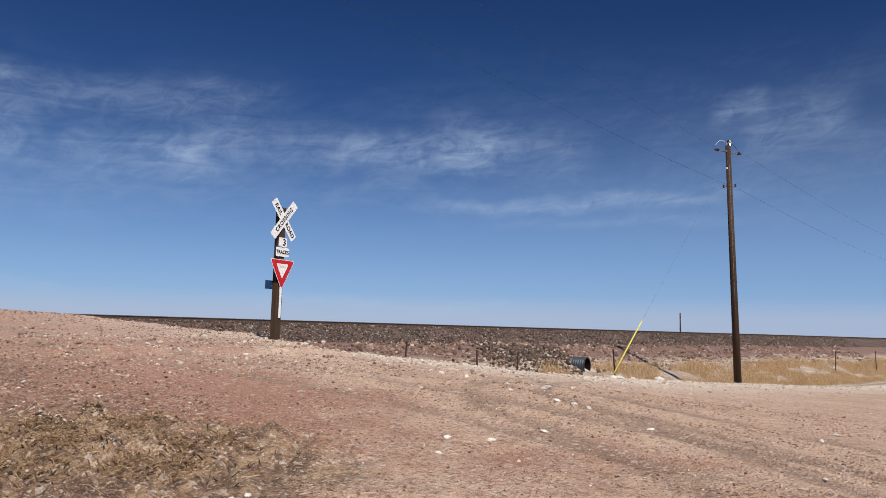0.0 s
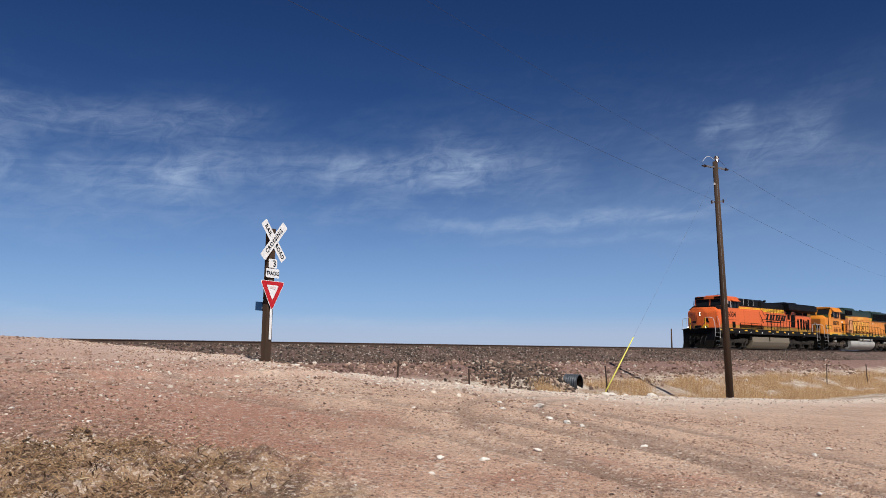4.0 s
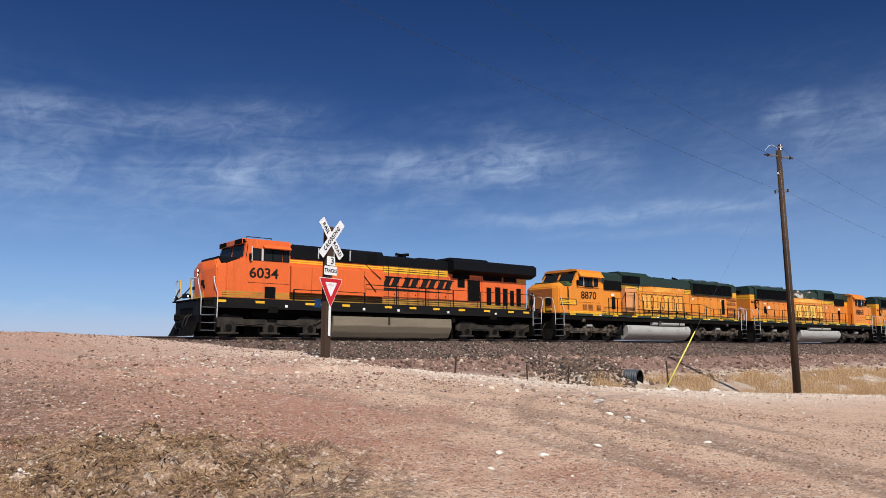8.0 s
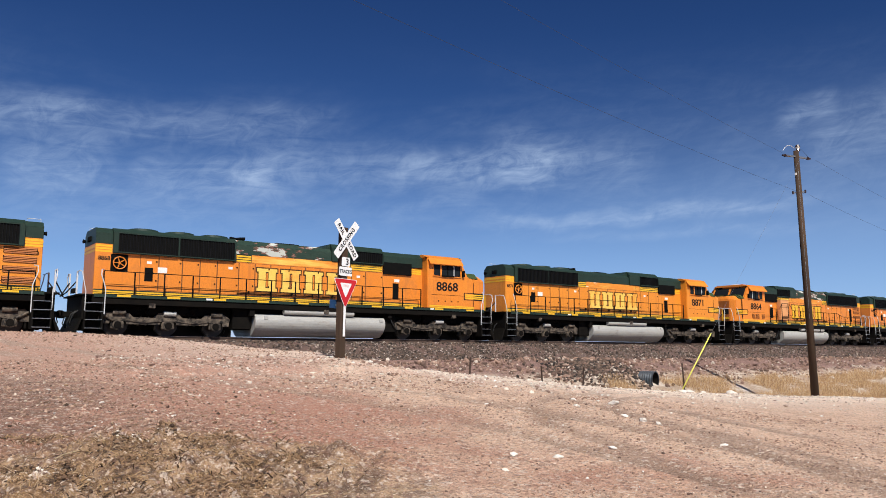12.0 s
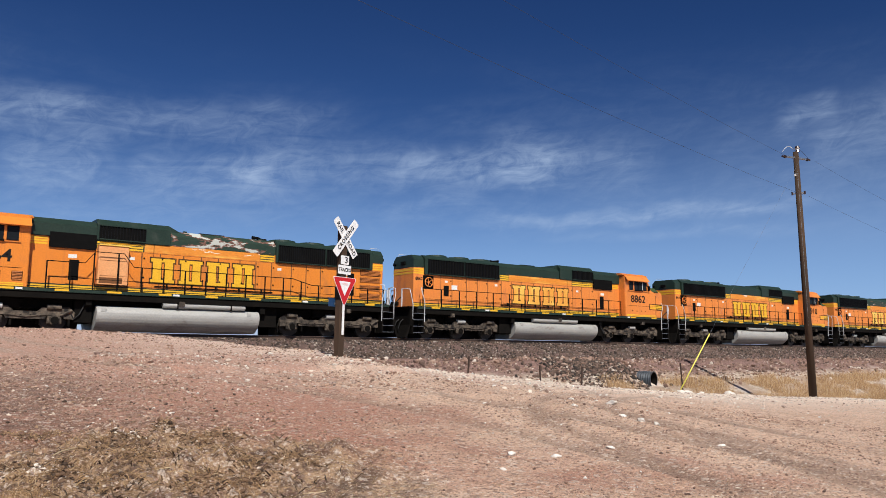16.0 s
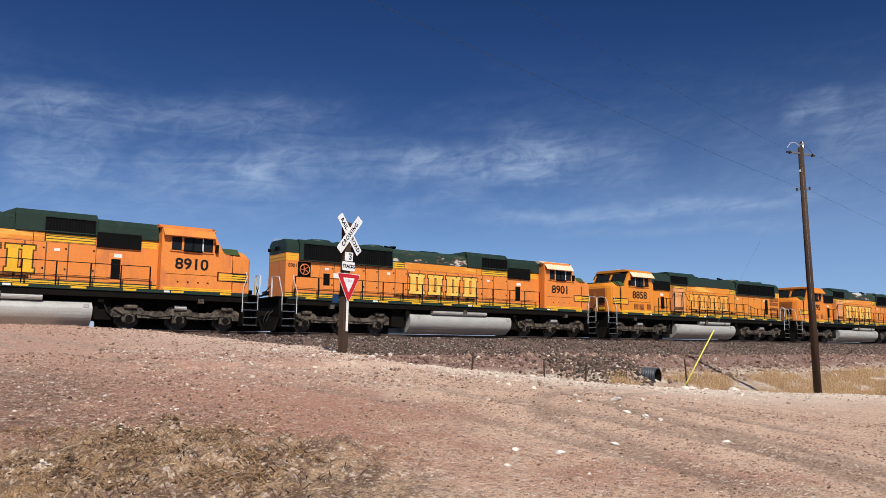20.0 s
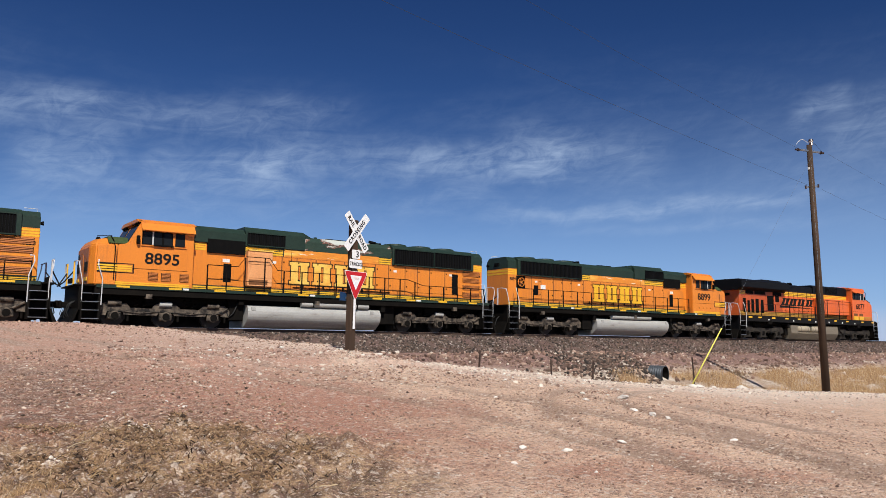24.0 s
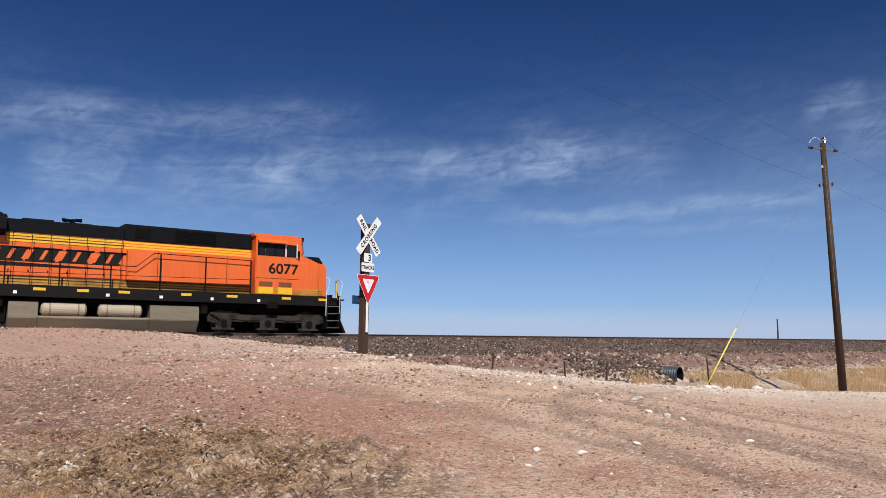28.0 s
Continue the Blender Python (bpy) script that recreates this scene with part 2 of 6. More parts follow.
DARKCAST = material("dark_cast_steel", (0.052, 0.043, 0.033), (0.015, 0.0125, 0.01), rough=0.75, grain=3, fine=24, bump=0.35, dirt=(0.009, 0.008, 0.008), dirt_at=0.46, dirt_scale=2.2, gloss=0.2)
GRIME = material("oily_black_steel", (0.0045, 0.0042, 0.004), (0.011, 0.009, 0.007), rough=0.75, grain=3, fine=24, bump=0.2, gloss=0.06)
TYRE = material("worn_wheel_steel", (0.05, 0.043, 0.037), (0.025, 0.022, 0.02), rough=0.5, metal=0.6, grain=6, fine=40)
RAILHEAD = material("polished_rail", (0.5, 0.5, 0.5), (0.38, 0.38, 0.38), rough=0.25, metal=1.0, grain=5, fine=40, bump=0.05)
RAILRUST = material("rusty_rail", (0.085, 0.05, 0.035), (0.05, 0.033, 0.026), rough=0.85, grain=4, fine=40, bump=0.3)
TIMBER = material("creosote_timber", (0.075, 0.046, 0.03), (0.035, 0.023, 0.016), rough=0.9, grain=3, fine=22, bump=0.5, stretch=(1, 1, 0.12), dirt=(0.14, 0.09, 0.055), dirt_at=0.6, gloss=0.2)
GALV = material("galvanised_steel", (0.36, 0.38, 0.4), (0.26, 0.28, 0.3), rough=0.42, metal=0.8, grain=6, fine=30)
SIGNWHITE = material("sign_white_sheeting", (0.82, 0.83, 0.83), (0.74, 0.75, 0.75), rough=0.4, grain=4, fine=40, bump=0.02)
SIGNRED = material("sign_red_sheeting", (0.55, 0.014, 0.02), (0.46, 0.012, 0.018), rough=0.4, grain=4, fine=40, bump=0.02)
PALEROOF = material("bleached_cab_roof_paint", (0.78, 0.66, 0.5), (0.74, 0.5, 0.28), rough=0.55, grain=1.4, fine=18, dirt=(0.6, 0.3, 0.1), dirt_at=0.6)
FADEDRED = material("faded_red_print", (0.72, 0.5, 0.48), (0.78, 0.62, 0.6), rough=0.45, grain=9, fine=40, bump=0.02)
SIGNBLACK = material("sign_black_print", (0.014, 0.014, 0.014), rough=0.75, grain=8, fine=40, bump=0.02, gloss=0.12)
MARKBLACK = material("faded_black_outline", (0.03, 0.02, 0.013), (0.2, 0.09, 0.025), rough=0.7, grain=5, fine=40, bump=0.02, gloss=0.1, contrast=0.3)
SIGNBLUE = material("sign_blue_sheeting", (0.014, 0.05, 0.13), (0.012, 0.04, 0.1), rough=0.45, grain=5, fine=40, bump=0.02)
GUARD = material("yellow_guy_guard", (0.82, 0.77, 0.16), (0.7, 0.64, 0.1), rough=0.45, grain=3, fine=30)
CORRUGATED = material("blackened_culvert_steel", (0.075, 0.09, 0.105), (0.045, 0.054, 0.064), rough=0.5, metal=0.3, grain=3, fine=25, dirt=(0.1, 0.08, 0.065), dirt_at=0.6)
WIRE = material("weathered_wire", (0.05, 0.055, 0.065), rough=0.6, metal=0.3)
CERAMIC = material("brown_porcelain", (0.05, 0.03, 0.025), rough=0.25, grain=5, fine=30, bump=0.02)
HOSE = material("rubber_hose", (0.014, 0.014, 0.014), rough=0.7)
GREYRAIL = material("light_grey_grab_paint", (0.6, 0.61, 0.62), (0.48, 0.48, 0.48), rough=0.45, grain=4, fine=30)
PALEROCK = material("pale_limestone", (0.8, 0.75, 0.68), (0.62, 0.55, 0.48), rough=0.9, grain=4, fine=25, bump=0.5)


def glass_material():
    m = bpy.data.materials.new("tinted_glass")
    m.use_nodes = True
    p = m.node_tree.nodes["Principled BSDF"]
    p.inputs["Base Color"].default_value = (0.012, 0.014, 0.016, 1)
    p.inputs["Roughness"].default_value = 0.08
    p.inputs["Specular IOR Level"].default_value = 0.06
    return m



def lamp_material():
    m = bpy.data.materials.new("lit_headlamp")
    m.use_nodes = True
    p = m.node_tree.nodes["Principled BSDF"]
    p.inputs["Base Color"].default_value = (0.9, 0.88, 0.8, 1)
    p.inputs["Emission Color"].default_value = (1.0, 0.93, 0.78, 1)
    p.inputs["Emission Strength"].default_value = 3.0
    return m


GLASS = glass_material()
HEADLAMP = lamp_material()


# ---- building helpers ----
def part(name, bm, mat, parent=None, label="", at=None, smooth=False):
    me = bpy.data.meshes.new(name)
    bm.normal_update()
    bm.to_mesh(me)
    bm.free()
    me.materials.append(mat)
    if smooth:
        me.polygons.foreach_set("use_smooth", [True] * len(me.polygons))
    ob = new(name, me)
    if parent:
        ob.parent = parent
    if at:
        ob.matrix_basis = at
    if label:
        ob["label"] = label
    return ob


def box(x0, x1, y0, y1, z0, z1, bevel=0.0, bm=None):
    b = bmesh.new()
    vs = bmesh.ops.create_cube(b, size=1)["verts"]
    for v in vs:
        v.co = Vector((x0 + (v.co.x + 0.5) * (x1 - x0), y0 + (v.co.y + 0.5) * (y1 - y0), z0 + (v.co.z + 0.5) * (z1 - z0)))
    if bevel:
        bmesh.ops.bevel(b, geom=b.edges[:], offset=bevel, segments=1, affect="EDGES")
    return join(bm, b)


def join(bm, b):
    if bm is None:
        return b
    me = bpy.data.meshes.new("tmp")
    b.to_mesh(me)
    b.free()
    bm.from_mesh(me)
    bpy.data.meshes.remove(me)
    return bm


def prism(points, axis, a, c, bevel=0.0, bm=None):
    """A polygon extruded along y (points are x, z) or along x (points are y, z)."""
    b = bmesh.new()
    put = (lambda p, d: (p[0], d, p[1])) if axis == "y" else (lambda p, d: (d, p[0], p[1]))
    lo, hi = [b.verts.new(put(p, a)) for p in points], [b.verts.new(put(p, c)) for p in points]
    b.faces.new(lo)
    b.faces.new(hi[::-1])
    for i in range(len(points)):
        j = (i + 1) % len(points)
        b.faces.new((lo[j], lo[i], hi[i], hi[j]))
    bmesh.ops.recalc_face_normals(b, faces=b.faces[:])
    if bevel:
        bmesh.ops.bevel(b, geom=b.edges[:], offset=bevel, segments=2, affect="EDGES")
    return join(bm, b)


def cyl(p0, p1, r, n=12, r1=None, bm=None):
    p0, p1 = Vector(p0), Vector(p1)
    b = bmesh.new()
    d = p1 - p0
    m = Matrix.Translation((p0 + p1) / 2) @ d.to_track_quat("Z", "Y").to_matrix().to_4x4()
    bmesh.ops.create_cone(b, cap_ends=True, segments=n, radius1=r, radius2=r if r1 is None else r1, depth=d.length, matrix=m)
    return join(bm, b)


def tube(points, r, n=6, bm=None):
    """A round bar bent along points, with a ball-less mitre at each bend."""
    b = bmesh.new()
    pts = [Vector(p) for p in points]
    rings = []
    for i, p in enumerate(pts):
        d = (pts[min(i + 1, len(pts) - 1)] - pts[max(i - 1, 0)]).normalized()
        side = d.cross(Vector((0.31, 0.22, 0.92))).normalized()
        up = side.cross(d)
        rings.append([b.verts.new(p + r * (math.cos(t) * side + math.sin(t) * up)) for t in (2 * math.pi * k / n for k in range(n))])
    for q, s in zip(rings, rings[1:]):
        for k in range(n):
            b.faces.new((q[k], q[(k + 1) % n], s[(k + 1) % n], s[k]))
    b.faces.new(rings[0][::-1])
    b.faces.new(rings[-1])
    bmesh.ops.recalc_face_normals(b, faces=b.faces[:])
    return join(bm, b)


def lettering(words, size, mat, parent, m, name="lettering", spacing=1.0, squeeze=1.0):
    """Raised lettering in the built-in font, lying in the xy plane of m, centred."""
    c = bpy.data.curves.new(name, "FONT")
    c.body, c.size, c.align_x, c.align_y, c.extrude, c.offset = words, size, "CENTER", "CENTER", 0.003, size * 0.02
    c.space_character = spacing
    ob = bpy.data.objects.new("tmp", c)
    me = bpy.data.meshes.new_from_object(ob)
    bpy.data.objects.remove(ob)
    me.name = name
    me.transform(Matrix.Diagonal((squeeze, 1, 1, 1)))
    me.materials.clear()
    me.materials.append(mat)
    t = new(name, me)
    t.parent = parent
    t.matrix_basis = m
    return t


def curve_at(points, x):
    """Straight-line interpolation through (x, value) pairs."""
    return float(np.interp(x, [p[0] for p in points], [p[1] for p in points]))


# ---- the lie of the land ----
TRACK_Y, RAIL_Z = 35.1, 2.15
RAMP = ((-60, -0.4), (-10, -0.1), (0, 0.0), (6, 0.36), (12, 0.9), (17.4, 1.34), (24, 1.7), (28.5, 2.06), (31, 2.2), (32.6, 2.16), (39, 2.1), (45, 2.03), (55, 0.6), (75, -0.5))
EDGE_Z = ((-10, 1.34), (9.6, 1.34), (15, 0.86), (22.5, 0.21), (31.4, -0.35), (39.3, -0.7), (44, -0.88), (50, -1.15), (75, -1.5), (400, -1.6))
EDGE_Y = ((-10, 17.4), (9.6, 17.8), (15, 19.1), (22.5, 21.0), (31.4, 22.5), (39.3, 21.2), (50, 19.7), (80, 18.8), (400, 18.0))
NEAR_Z = ((-60, -0.3), (0, 0.0), (40, -0.5), (90, -1.2), (400, -1.6))
BANK = ((21.5, -1.3), (24.3, -1.1), (25.7, -0.65), (27.1, -0.25), (29, 0.33), (31.2, 1.06), (31.8, 1.13), (46.5, 1.13), (49, 0.3), (53, -0.6), (80, -0.7))
RAMP_X = ((-20, 9.9), (17.4, 9.9), (19.0, 10.3), (20.6, 10.9), (24, 10.1), (28.5, 7.9), (32, 5.6), (50, 6.0), (75, 9))


def soft_max(a, b, k=0.18):
    h = max(k - abs(a - b), 0.0) / k
    return max(a, b) + h * h * k * 0.25




def roughness_of_ground(x, y):
    p = Vector((x, y, 0))
    r = 0.05 * noise.noise(p * 0.35) + 0.022 * noise.noise(p * 1.3)
    near = math.hypot(x, y)
    if near < 30:
        r += 0.012 * noise.noise(p * 4.0) + 0.009 * noise.noise(p * 9.0) + 0.006 * noise.noise(p * 21.0)
    return r


RUT_A = ((-4, 9.0), (2, 7.6), (4, 7.3), (6.3, 7.0), (9, 6.9), (11, 6.4), (12.3, 5.9), (14, 5.1), (16, 4.0), (22, 2.2))
RUT_B = ((-4, 8.4), (2, 8.8), (3.3, 9.2), (5.7, 9.75), (7.2, 9.95), (9, 10.4), (13, 12.5), (17, 16.5), (19, 22.0))
RUT_C = ((-4, 3.0), (2, 5.7), (3.7, 6.5), (5.7, 7.3), (8.6, 8.3), (10.5, 10.2), (13, 14.5), (15, 20.0), (16.5, 30.0))


def wheel_ruts(x, y):
    """Shallow pairs of tyre ruts that curve over the lot."""
    z = 0.0
    for line, deep in ((RUT_A, 1.0), (RUT_B, 0.8), (RUT_C, 0.6)):
        c = curve_at(line, y)
        if abs(x - c) > 4:
            continue
        tilt = (curve_at(line, y + 0.5) - c) * 2
        for off in (0.0, 1.85):
            d = (x - c - off) / math.hypot(1, tilt)
            z += deep * (-0.045 * math.exp(-(d / 0.2) ** 2) + 0.03 * math.exp(-((abs(d) - 0.38) / 0.13) ** 2))
    return z * (0.75 + 0.5 * noise.noise(Vector((x, y, 9.0)) * 0.7))


# heaps of torn-up soil: centre, half length, half width, height, turn
HEAPS = ((1.3, 6.35, 0.3, 0.2, 0.13, 10), (1.0, 6.75, 0.26, 0.18, 0.12, -20), (2.08, 7.7, 0.55, 0.22, 0.13, 24), (2.42, 7.6, 0.18, 0.12, 0.15, -15), (2.05, 7.2, 0.3, 0.2, 0.07, 15),
         (3.25, 6.55, 0.28, 0.13, 0.08, -25), (2.2, 5.95, 0.35, 0.18, 0.06, 5), (3.1, 7.95, 0.28, 0.15, 0.07, -30), (2.98, 6.9, 0.26, 0.16, 0.05, 20), (1.52, 8.9, 0.35, 0.14, 0.05, -10),
         (2.7, 7.35, 0.34, 0.18, 0.07, -28), (1.75, 6.55, 0.22, 0.14, 0.05, 30), (2.66, 6.2, 0.24, 0.14, 0.05, -5))


def ground_z(x, y, fine=True):
    ey = curve_at(EDGE_Y, x)
    t = min(max(y / ey, -2.0), 1.0)
    n0, e0 = curve_at(NEAR_Z, x), curve_at(EDGE_Z, x)
    lot = n0 + (e0 - n0) * (t if t > 0 else 0) + (0.02 * y if y < 0 else 0) * 0.3
    lot -= 0.34 * max(y - ey, 0.0)
    rx = curve_at(RAMP_X, y)
    if y > 15:
        ramp = curve_at(RAMP, y) - 0.33 * max(x - rx, 0.0) - 0.3 * max(-7 - x, 0)
        lot = ramp if x < 4 else soft_max(lot, ramp, 0.3)
    z = lot
    if y > 18:
        z = soft_max(lot, curve_at(BANK, y), 0.3)
    z = max(z, -1.9)
    if fine and abs(y) < 60 and abs(x) < 140:
        z += roughness_of_ground(x, y) * (1.0 if y < 31 else 0.4)
        if y < ey:
            z += wheel_ruts(x, y)
        # low mound of scraped soil and roots
        d = math.hypot((x - 2.2) / 2.0, (y - 7.2) / 1.7)
        if d < 1.4:
            k = max(0.0, 1 - d * d / 1.96)
            q = Vector((x, y, 3.0))
            z += k * (0.07 + 0.18 * noise.noise(q * 1.5) + 0.14 * noise.noise(q * 4.2) + 0.08 * noise.noise(q * 9.0))
            for hx, hy, length, width, high, turn in HEAPS:
                if abs(x - hx) < 1.2 and abs(y - hy) < 1.2:
                    c, e = math.cos(radians(turn)), math.sin(radians(turn))
                    u, v = (c * (x - hx) + e * (y - hy)) / length, (c * (y - hy) - e * (x - hx)) / width
                    z += 1.3 * high * math.exp(-2.2 * (u * u + v * v)) * (0.75 + 0.7 * noise.noise(Vector((x * 8, y * 8, 2))))
        # coarse stone tipped round the culvert's mouth
        if 27 < x < 38 and y > 25.5:
            z += 0.75 * math.exp(-((x - 32.6) / 2.0) ** 2 - ((y - 28.6) / 1.4) ** 2)
    return z


def stretched(lo, hi, dense_lo, dense_hi, step, growth):
    xs = list(np.arange(dense_lo, dense_hi, step))
    d, x = step, dense_hi
    while x < hi:
        xs.append(x)
        d *= growth
        x += d
    xs.append(hi)
    d, x = step, dense_lo
    while x > lo:
        d *= growth
        x -= d
        xs.insert(0, max(x, lo))
    return xs


def height_sheet(name, xs, ys, z, mat):
    verts = [(x, y, z(x, y)) for y in ys for x in xs]
    w = len(xs)
    faces = [(j * w + i, j * w + i + 1, (j + 1) * w + i + 1, (j + 1) * w + i) for j in range(len(ys) - 1) for i in range(w - 1)]
    me = bpy.data.meshes.new(name)
    me.from_pydata(verts, [], faces)
    me.polygons.foreach_set("use_smooth", [True] * len(me.polygons))
    me.materials.append(mat)
    return new(name, me)


class Soil:
    """A small node-tree writer for the ground materials."""

    def __init__(self, name):
        self.m = bpy.data.materials.new(name)
        self.m.use_nodes = True
        self.n, self.l = self.m.node_tree.nodes, self.m.node_tree.links
        self.p = self.n["Principled BSDF"]
        self.p.inputs["Roughness"].default_value = 0.95
        self.p.inputs["Specular IOR Level"].default_value = 0.2
        self.pos = self.n.new("ShaderNodeNewGeometry").outputs["Position"]
        sep = self.n.new("ShaderNodeSeparateXYZ")
        self.l.new(self.pos, sep.inputs[0])
        self.x, self.y, self.z = sep.outputs

    def set(self, socket, v):
        if isinstance(v, tuple):
            socket.default_value = (*v, 1)
        elif isinstance(v, (int, float)):
            socket.default_value = v
        else:
            self.l.new(v, socket)

    def noise(self, scale, detail=5, rough=0.6, stretch=None):
        t = self.n.new("ShaderNodeTexNoise")
        t.inputs["Scale"].default_value, t.inputs["Detail"].default_value, t.inputs["Roughness"].default_value = scale, detail, rough
        v = self.pos
        if stretch:
            s = self.n.new("ShaderNodeVectorMath")
            s.operation = "MULTIPLY"
            self.l.new(v, s.inputs[0])
            s.inputs[1].default_value = stretch
            v = s.outputs[0]
        self.l.new(v, t.inputs["Vector"])
        return t.outputs["Fac"]

    def cells(self, scale, what="Color"):
        t = self.n.new("ShaderNodeTexVoronoi")
        t.inputs["Scale"].default_value = scale
        self.l.new(self.pos, t.inputs["Vector"])
        return t.outputs[what]

    def ramp(self, v, a, b):
        r = self.n.new("ShaderNodeMapRange")
        r.interpolation_type = "SMOOTHSTEP"
        r.inputs["From Min"].default_value, r.inputs["From Max"].default_value = a, b
        self.l.new(v, r.inputs["Value"])
        return r.outputs[0]

    def math(self, op, a, b=0.0, c=0.0):
        k = self.n.new("ShaderNodeMath")
        k.operation = op
        for i, v in enumerate((a, b, c)):
            self.set(k.inputs[i], v)
        return k.outputs[0]

    def mix(self, f, a, b):
        x = self.n.new("ShaderNodeMix")
        x.data_type = "RGBA"
        self.set(x.inputs["Factor"], f)
        self.set(x.inputs[6], a)
        self.set(x.inputs[7], b)
        return x.outputs[2]

    def done(self, col, height, strength, depth):
        self.l.new(col, self.p.inputs["Base Color"])
        b = self.n.new("ShaderNodeBump")
        b.inputs["Strength"].default_value, b.inputs["Distance"].default_value = strength, depth
        self.l.new(height, b.inputs["Height"])
        self.l.new(b.outputs[0], self.p.inputs["Normal"])
        return self.m


def ground_material():
    s = Soil("pink_gravel_ground")
    # decomposed granite: tan-pink dust with paler and darker grains
    col = s.mix(s.ramp(s.noise(0.35), 0.3, 0.7), (0.74, 0.51, 0.37), (0.63, 0.415, 0.29))
    col = s.mix(s.math("MULTIPLY", s.ramp(s.noise(1.6, 7, 0.7), 0.45, 0.78), 0.6), col, (0.36, 0.235, 0.175))
    # mottling at a hand's width: damp crumbs and stone dust
    col = s.mix(s.math("MULTIPLY", s.ramp(s.noise(5.5, 6, 0.72), 0.5, 0.72), 0.42), col, (0.36, 0.225, 0.165))
    col = s.mix(s.math("MULTIPLY", s.ramp(s.noise(9.0, 5, 0.7), 0.55, 0.75), 0.45), col, (0.74, 0.56, 0.44))
    # redder heap of coarse pink stone on the approach
    red = s.math("MULTIPLY", s.ramp(s.math("ADD", s.noise(0.3, 6), s.math("ADD", s.math("MULTIPLY", s.x, -0.035), s.math("MULTIPLY", s.y, 0.012))), 0.28, 0.5), 0.92)
    col = s.mix(s.math("MULTIPLY", red, 0.9), col, (0.41, 0.182, 0.122))
    # brown crumbly earth between the stones of the heap
    crumb = s.math("MULTIPLY", s.ramp(s.noise(0.75, 6, 0.65), 0.36, 0.52), s.math("MULTIPLY", s.ramp(s.x, 4.6, 2.2), s.ramp(s.y, 7.6, 9.0)))
    crumb = s.math("MULTIPLY", crumb, s.math("MULTIPLY_ADD", s.ramp(s.noise(4.5, 7, 0.75), 0.4, 0.62), 0.6, 0.4))
    col = s.mix(s.math("MULTIPLY", s.math("MULTIPLY", crumb, s.ramp(s.y, 16.5, 14.0)), 0.95), col, (0.125, 0.07, 0.048))
    # darker, pressed soil in the wheel ruts
    for line in (RUT_A, RUT_B, RUT_C):
        fc = s.n.new("ShaderNodeFloatCurve")
        pts = fc.mapping.curves[0].points
        span = [(min(max((y + 4) / 28, 0), 1), min(max(x / 24, 0), 1)) for y, x in line]
        while len(pts) < len(span):
            pts.new(0.5, 0.5)
        for q, v in zip(pts, span):
            q.location, q.handle_type = v, "AUTO"
        fc.mapping.update()
        s.l.new(s.math("MULTIPLY_ADD", s.y, 1 / 28, 4 / 28), fc.inputs["Value"])
        off = s.math("SUBTRACT", s.x, s.math("MULTIPLY", fc.outputs[0], 24.0))
        off = s.math("ADD", off, s.math("MULTIPLY_ADD", s.noise(0.9, 4), 0.16, -0.08))
        near = s.math("MINIMUM", s.math("ABSOLUTE", off), s.math("ABSOLUTE", s.math("SUBTRACT", off, 1.85)))
        rut_tone = s.math("MULTIPLY", s.ramp(near, 0.4, 0.1), s.ramp(s.noise(0.6, 5, 0.6, (1.0, 0.5, 1.0)), 0.22, 0.5))
        col = s.mix(s.math("MULTIPLY", rut_tone, 0.62), col, (0.27, 0.18, 0.13))
    # bleached edge of crushed limestone along the far side of the road
    along = s.math("SUBTRACT", s.y, s.math("ADD", s.math("MULTIPLY", s.math("MINIMUM", s.x, 31.0), 0.21), s.math("MULTIPLY_ADD", s.math("MAXIMUM", s.x, 31.0), -0.13, 19.6)))
    wobble = s.math("MULTIPLY_ADD", s.noise(0.5, 6), 5.0, -2.5)
    edge = s.ramp(s.math("ADD", s.math("ADD", along, wobble), s.math("MULTIPLY_ADD", s.ramp(s.x, 9.0, 24.0), 5.0, -5.0)), -13.0, -1.2)
    pale = s.mix(s.ramp(s.noise(6.0, 7, 0.75), 0.36, 0.68), (0.9, 0.79, 0.67), (0.7, 0.56, 0.46))
    west = s.math("MULTIPLY_ADD", s.ramp(s.x, 4.0, 14.0), 0.78, 0.17)
    # brown soil with rotted weeds on the low mound
    d = s.math("ADD", s.math("POWER", s.math("MULTIPLY", s.math("SUBTRACT", s.x, 1.9), 0.42), 2.0), s.math("POWER", s.math("MULTIPLY", s.math("SUBTRACT", s.y, 6.5), 0.45), 2.0))
    soil = s.ramp(s.math("ADD", d, s.math("MULTIPLY_ADD", s.noise(1.5, 6), 1.6, -0.8)), 1.3, 0.5)
    brown = s.mix(s.ramp(s.noise(3.6, 8, 0.78), 0.44, 0.58), (0.4, 0.27, 0.16), (0.085, 0.056, 0.036))
    col = s.mix(s.math("MULTIPLY", soil, 0.9), col, brown)
    # single grains
    for scale, amount in ((17.0, 0.55), (38.0, 0.6), (85.0, 0.45), (150.0, 0.3)):
        grain = s.n.new("ShaderNodeSeparateColor")
        s.l.new(s.cells(scale), grain.inputs[0])
        col = s.mix(s.math("MULTIPLY", s.ramp(grain.outputs[0], 0.9, 0.95), amount), col, (0.72, 0.6, 0.5))
        col = s.mix(s.math("MULTIPLY", s.ramp(grain.outputs[1], 0.86, 0.94), amount), col, (0.19, 0.11, 0.085))
    col = s.mix(s.math("MULTIPLY", s.math("MULTIPLY", edge, west), 0.88), col, pale)
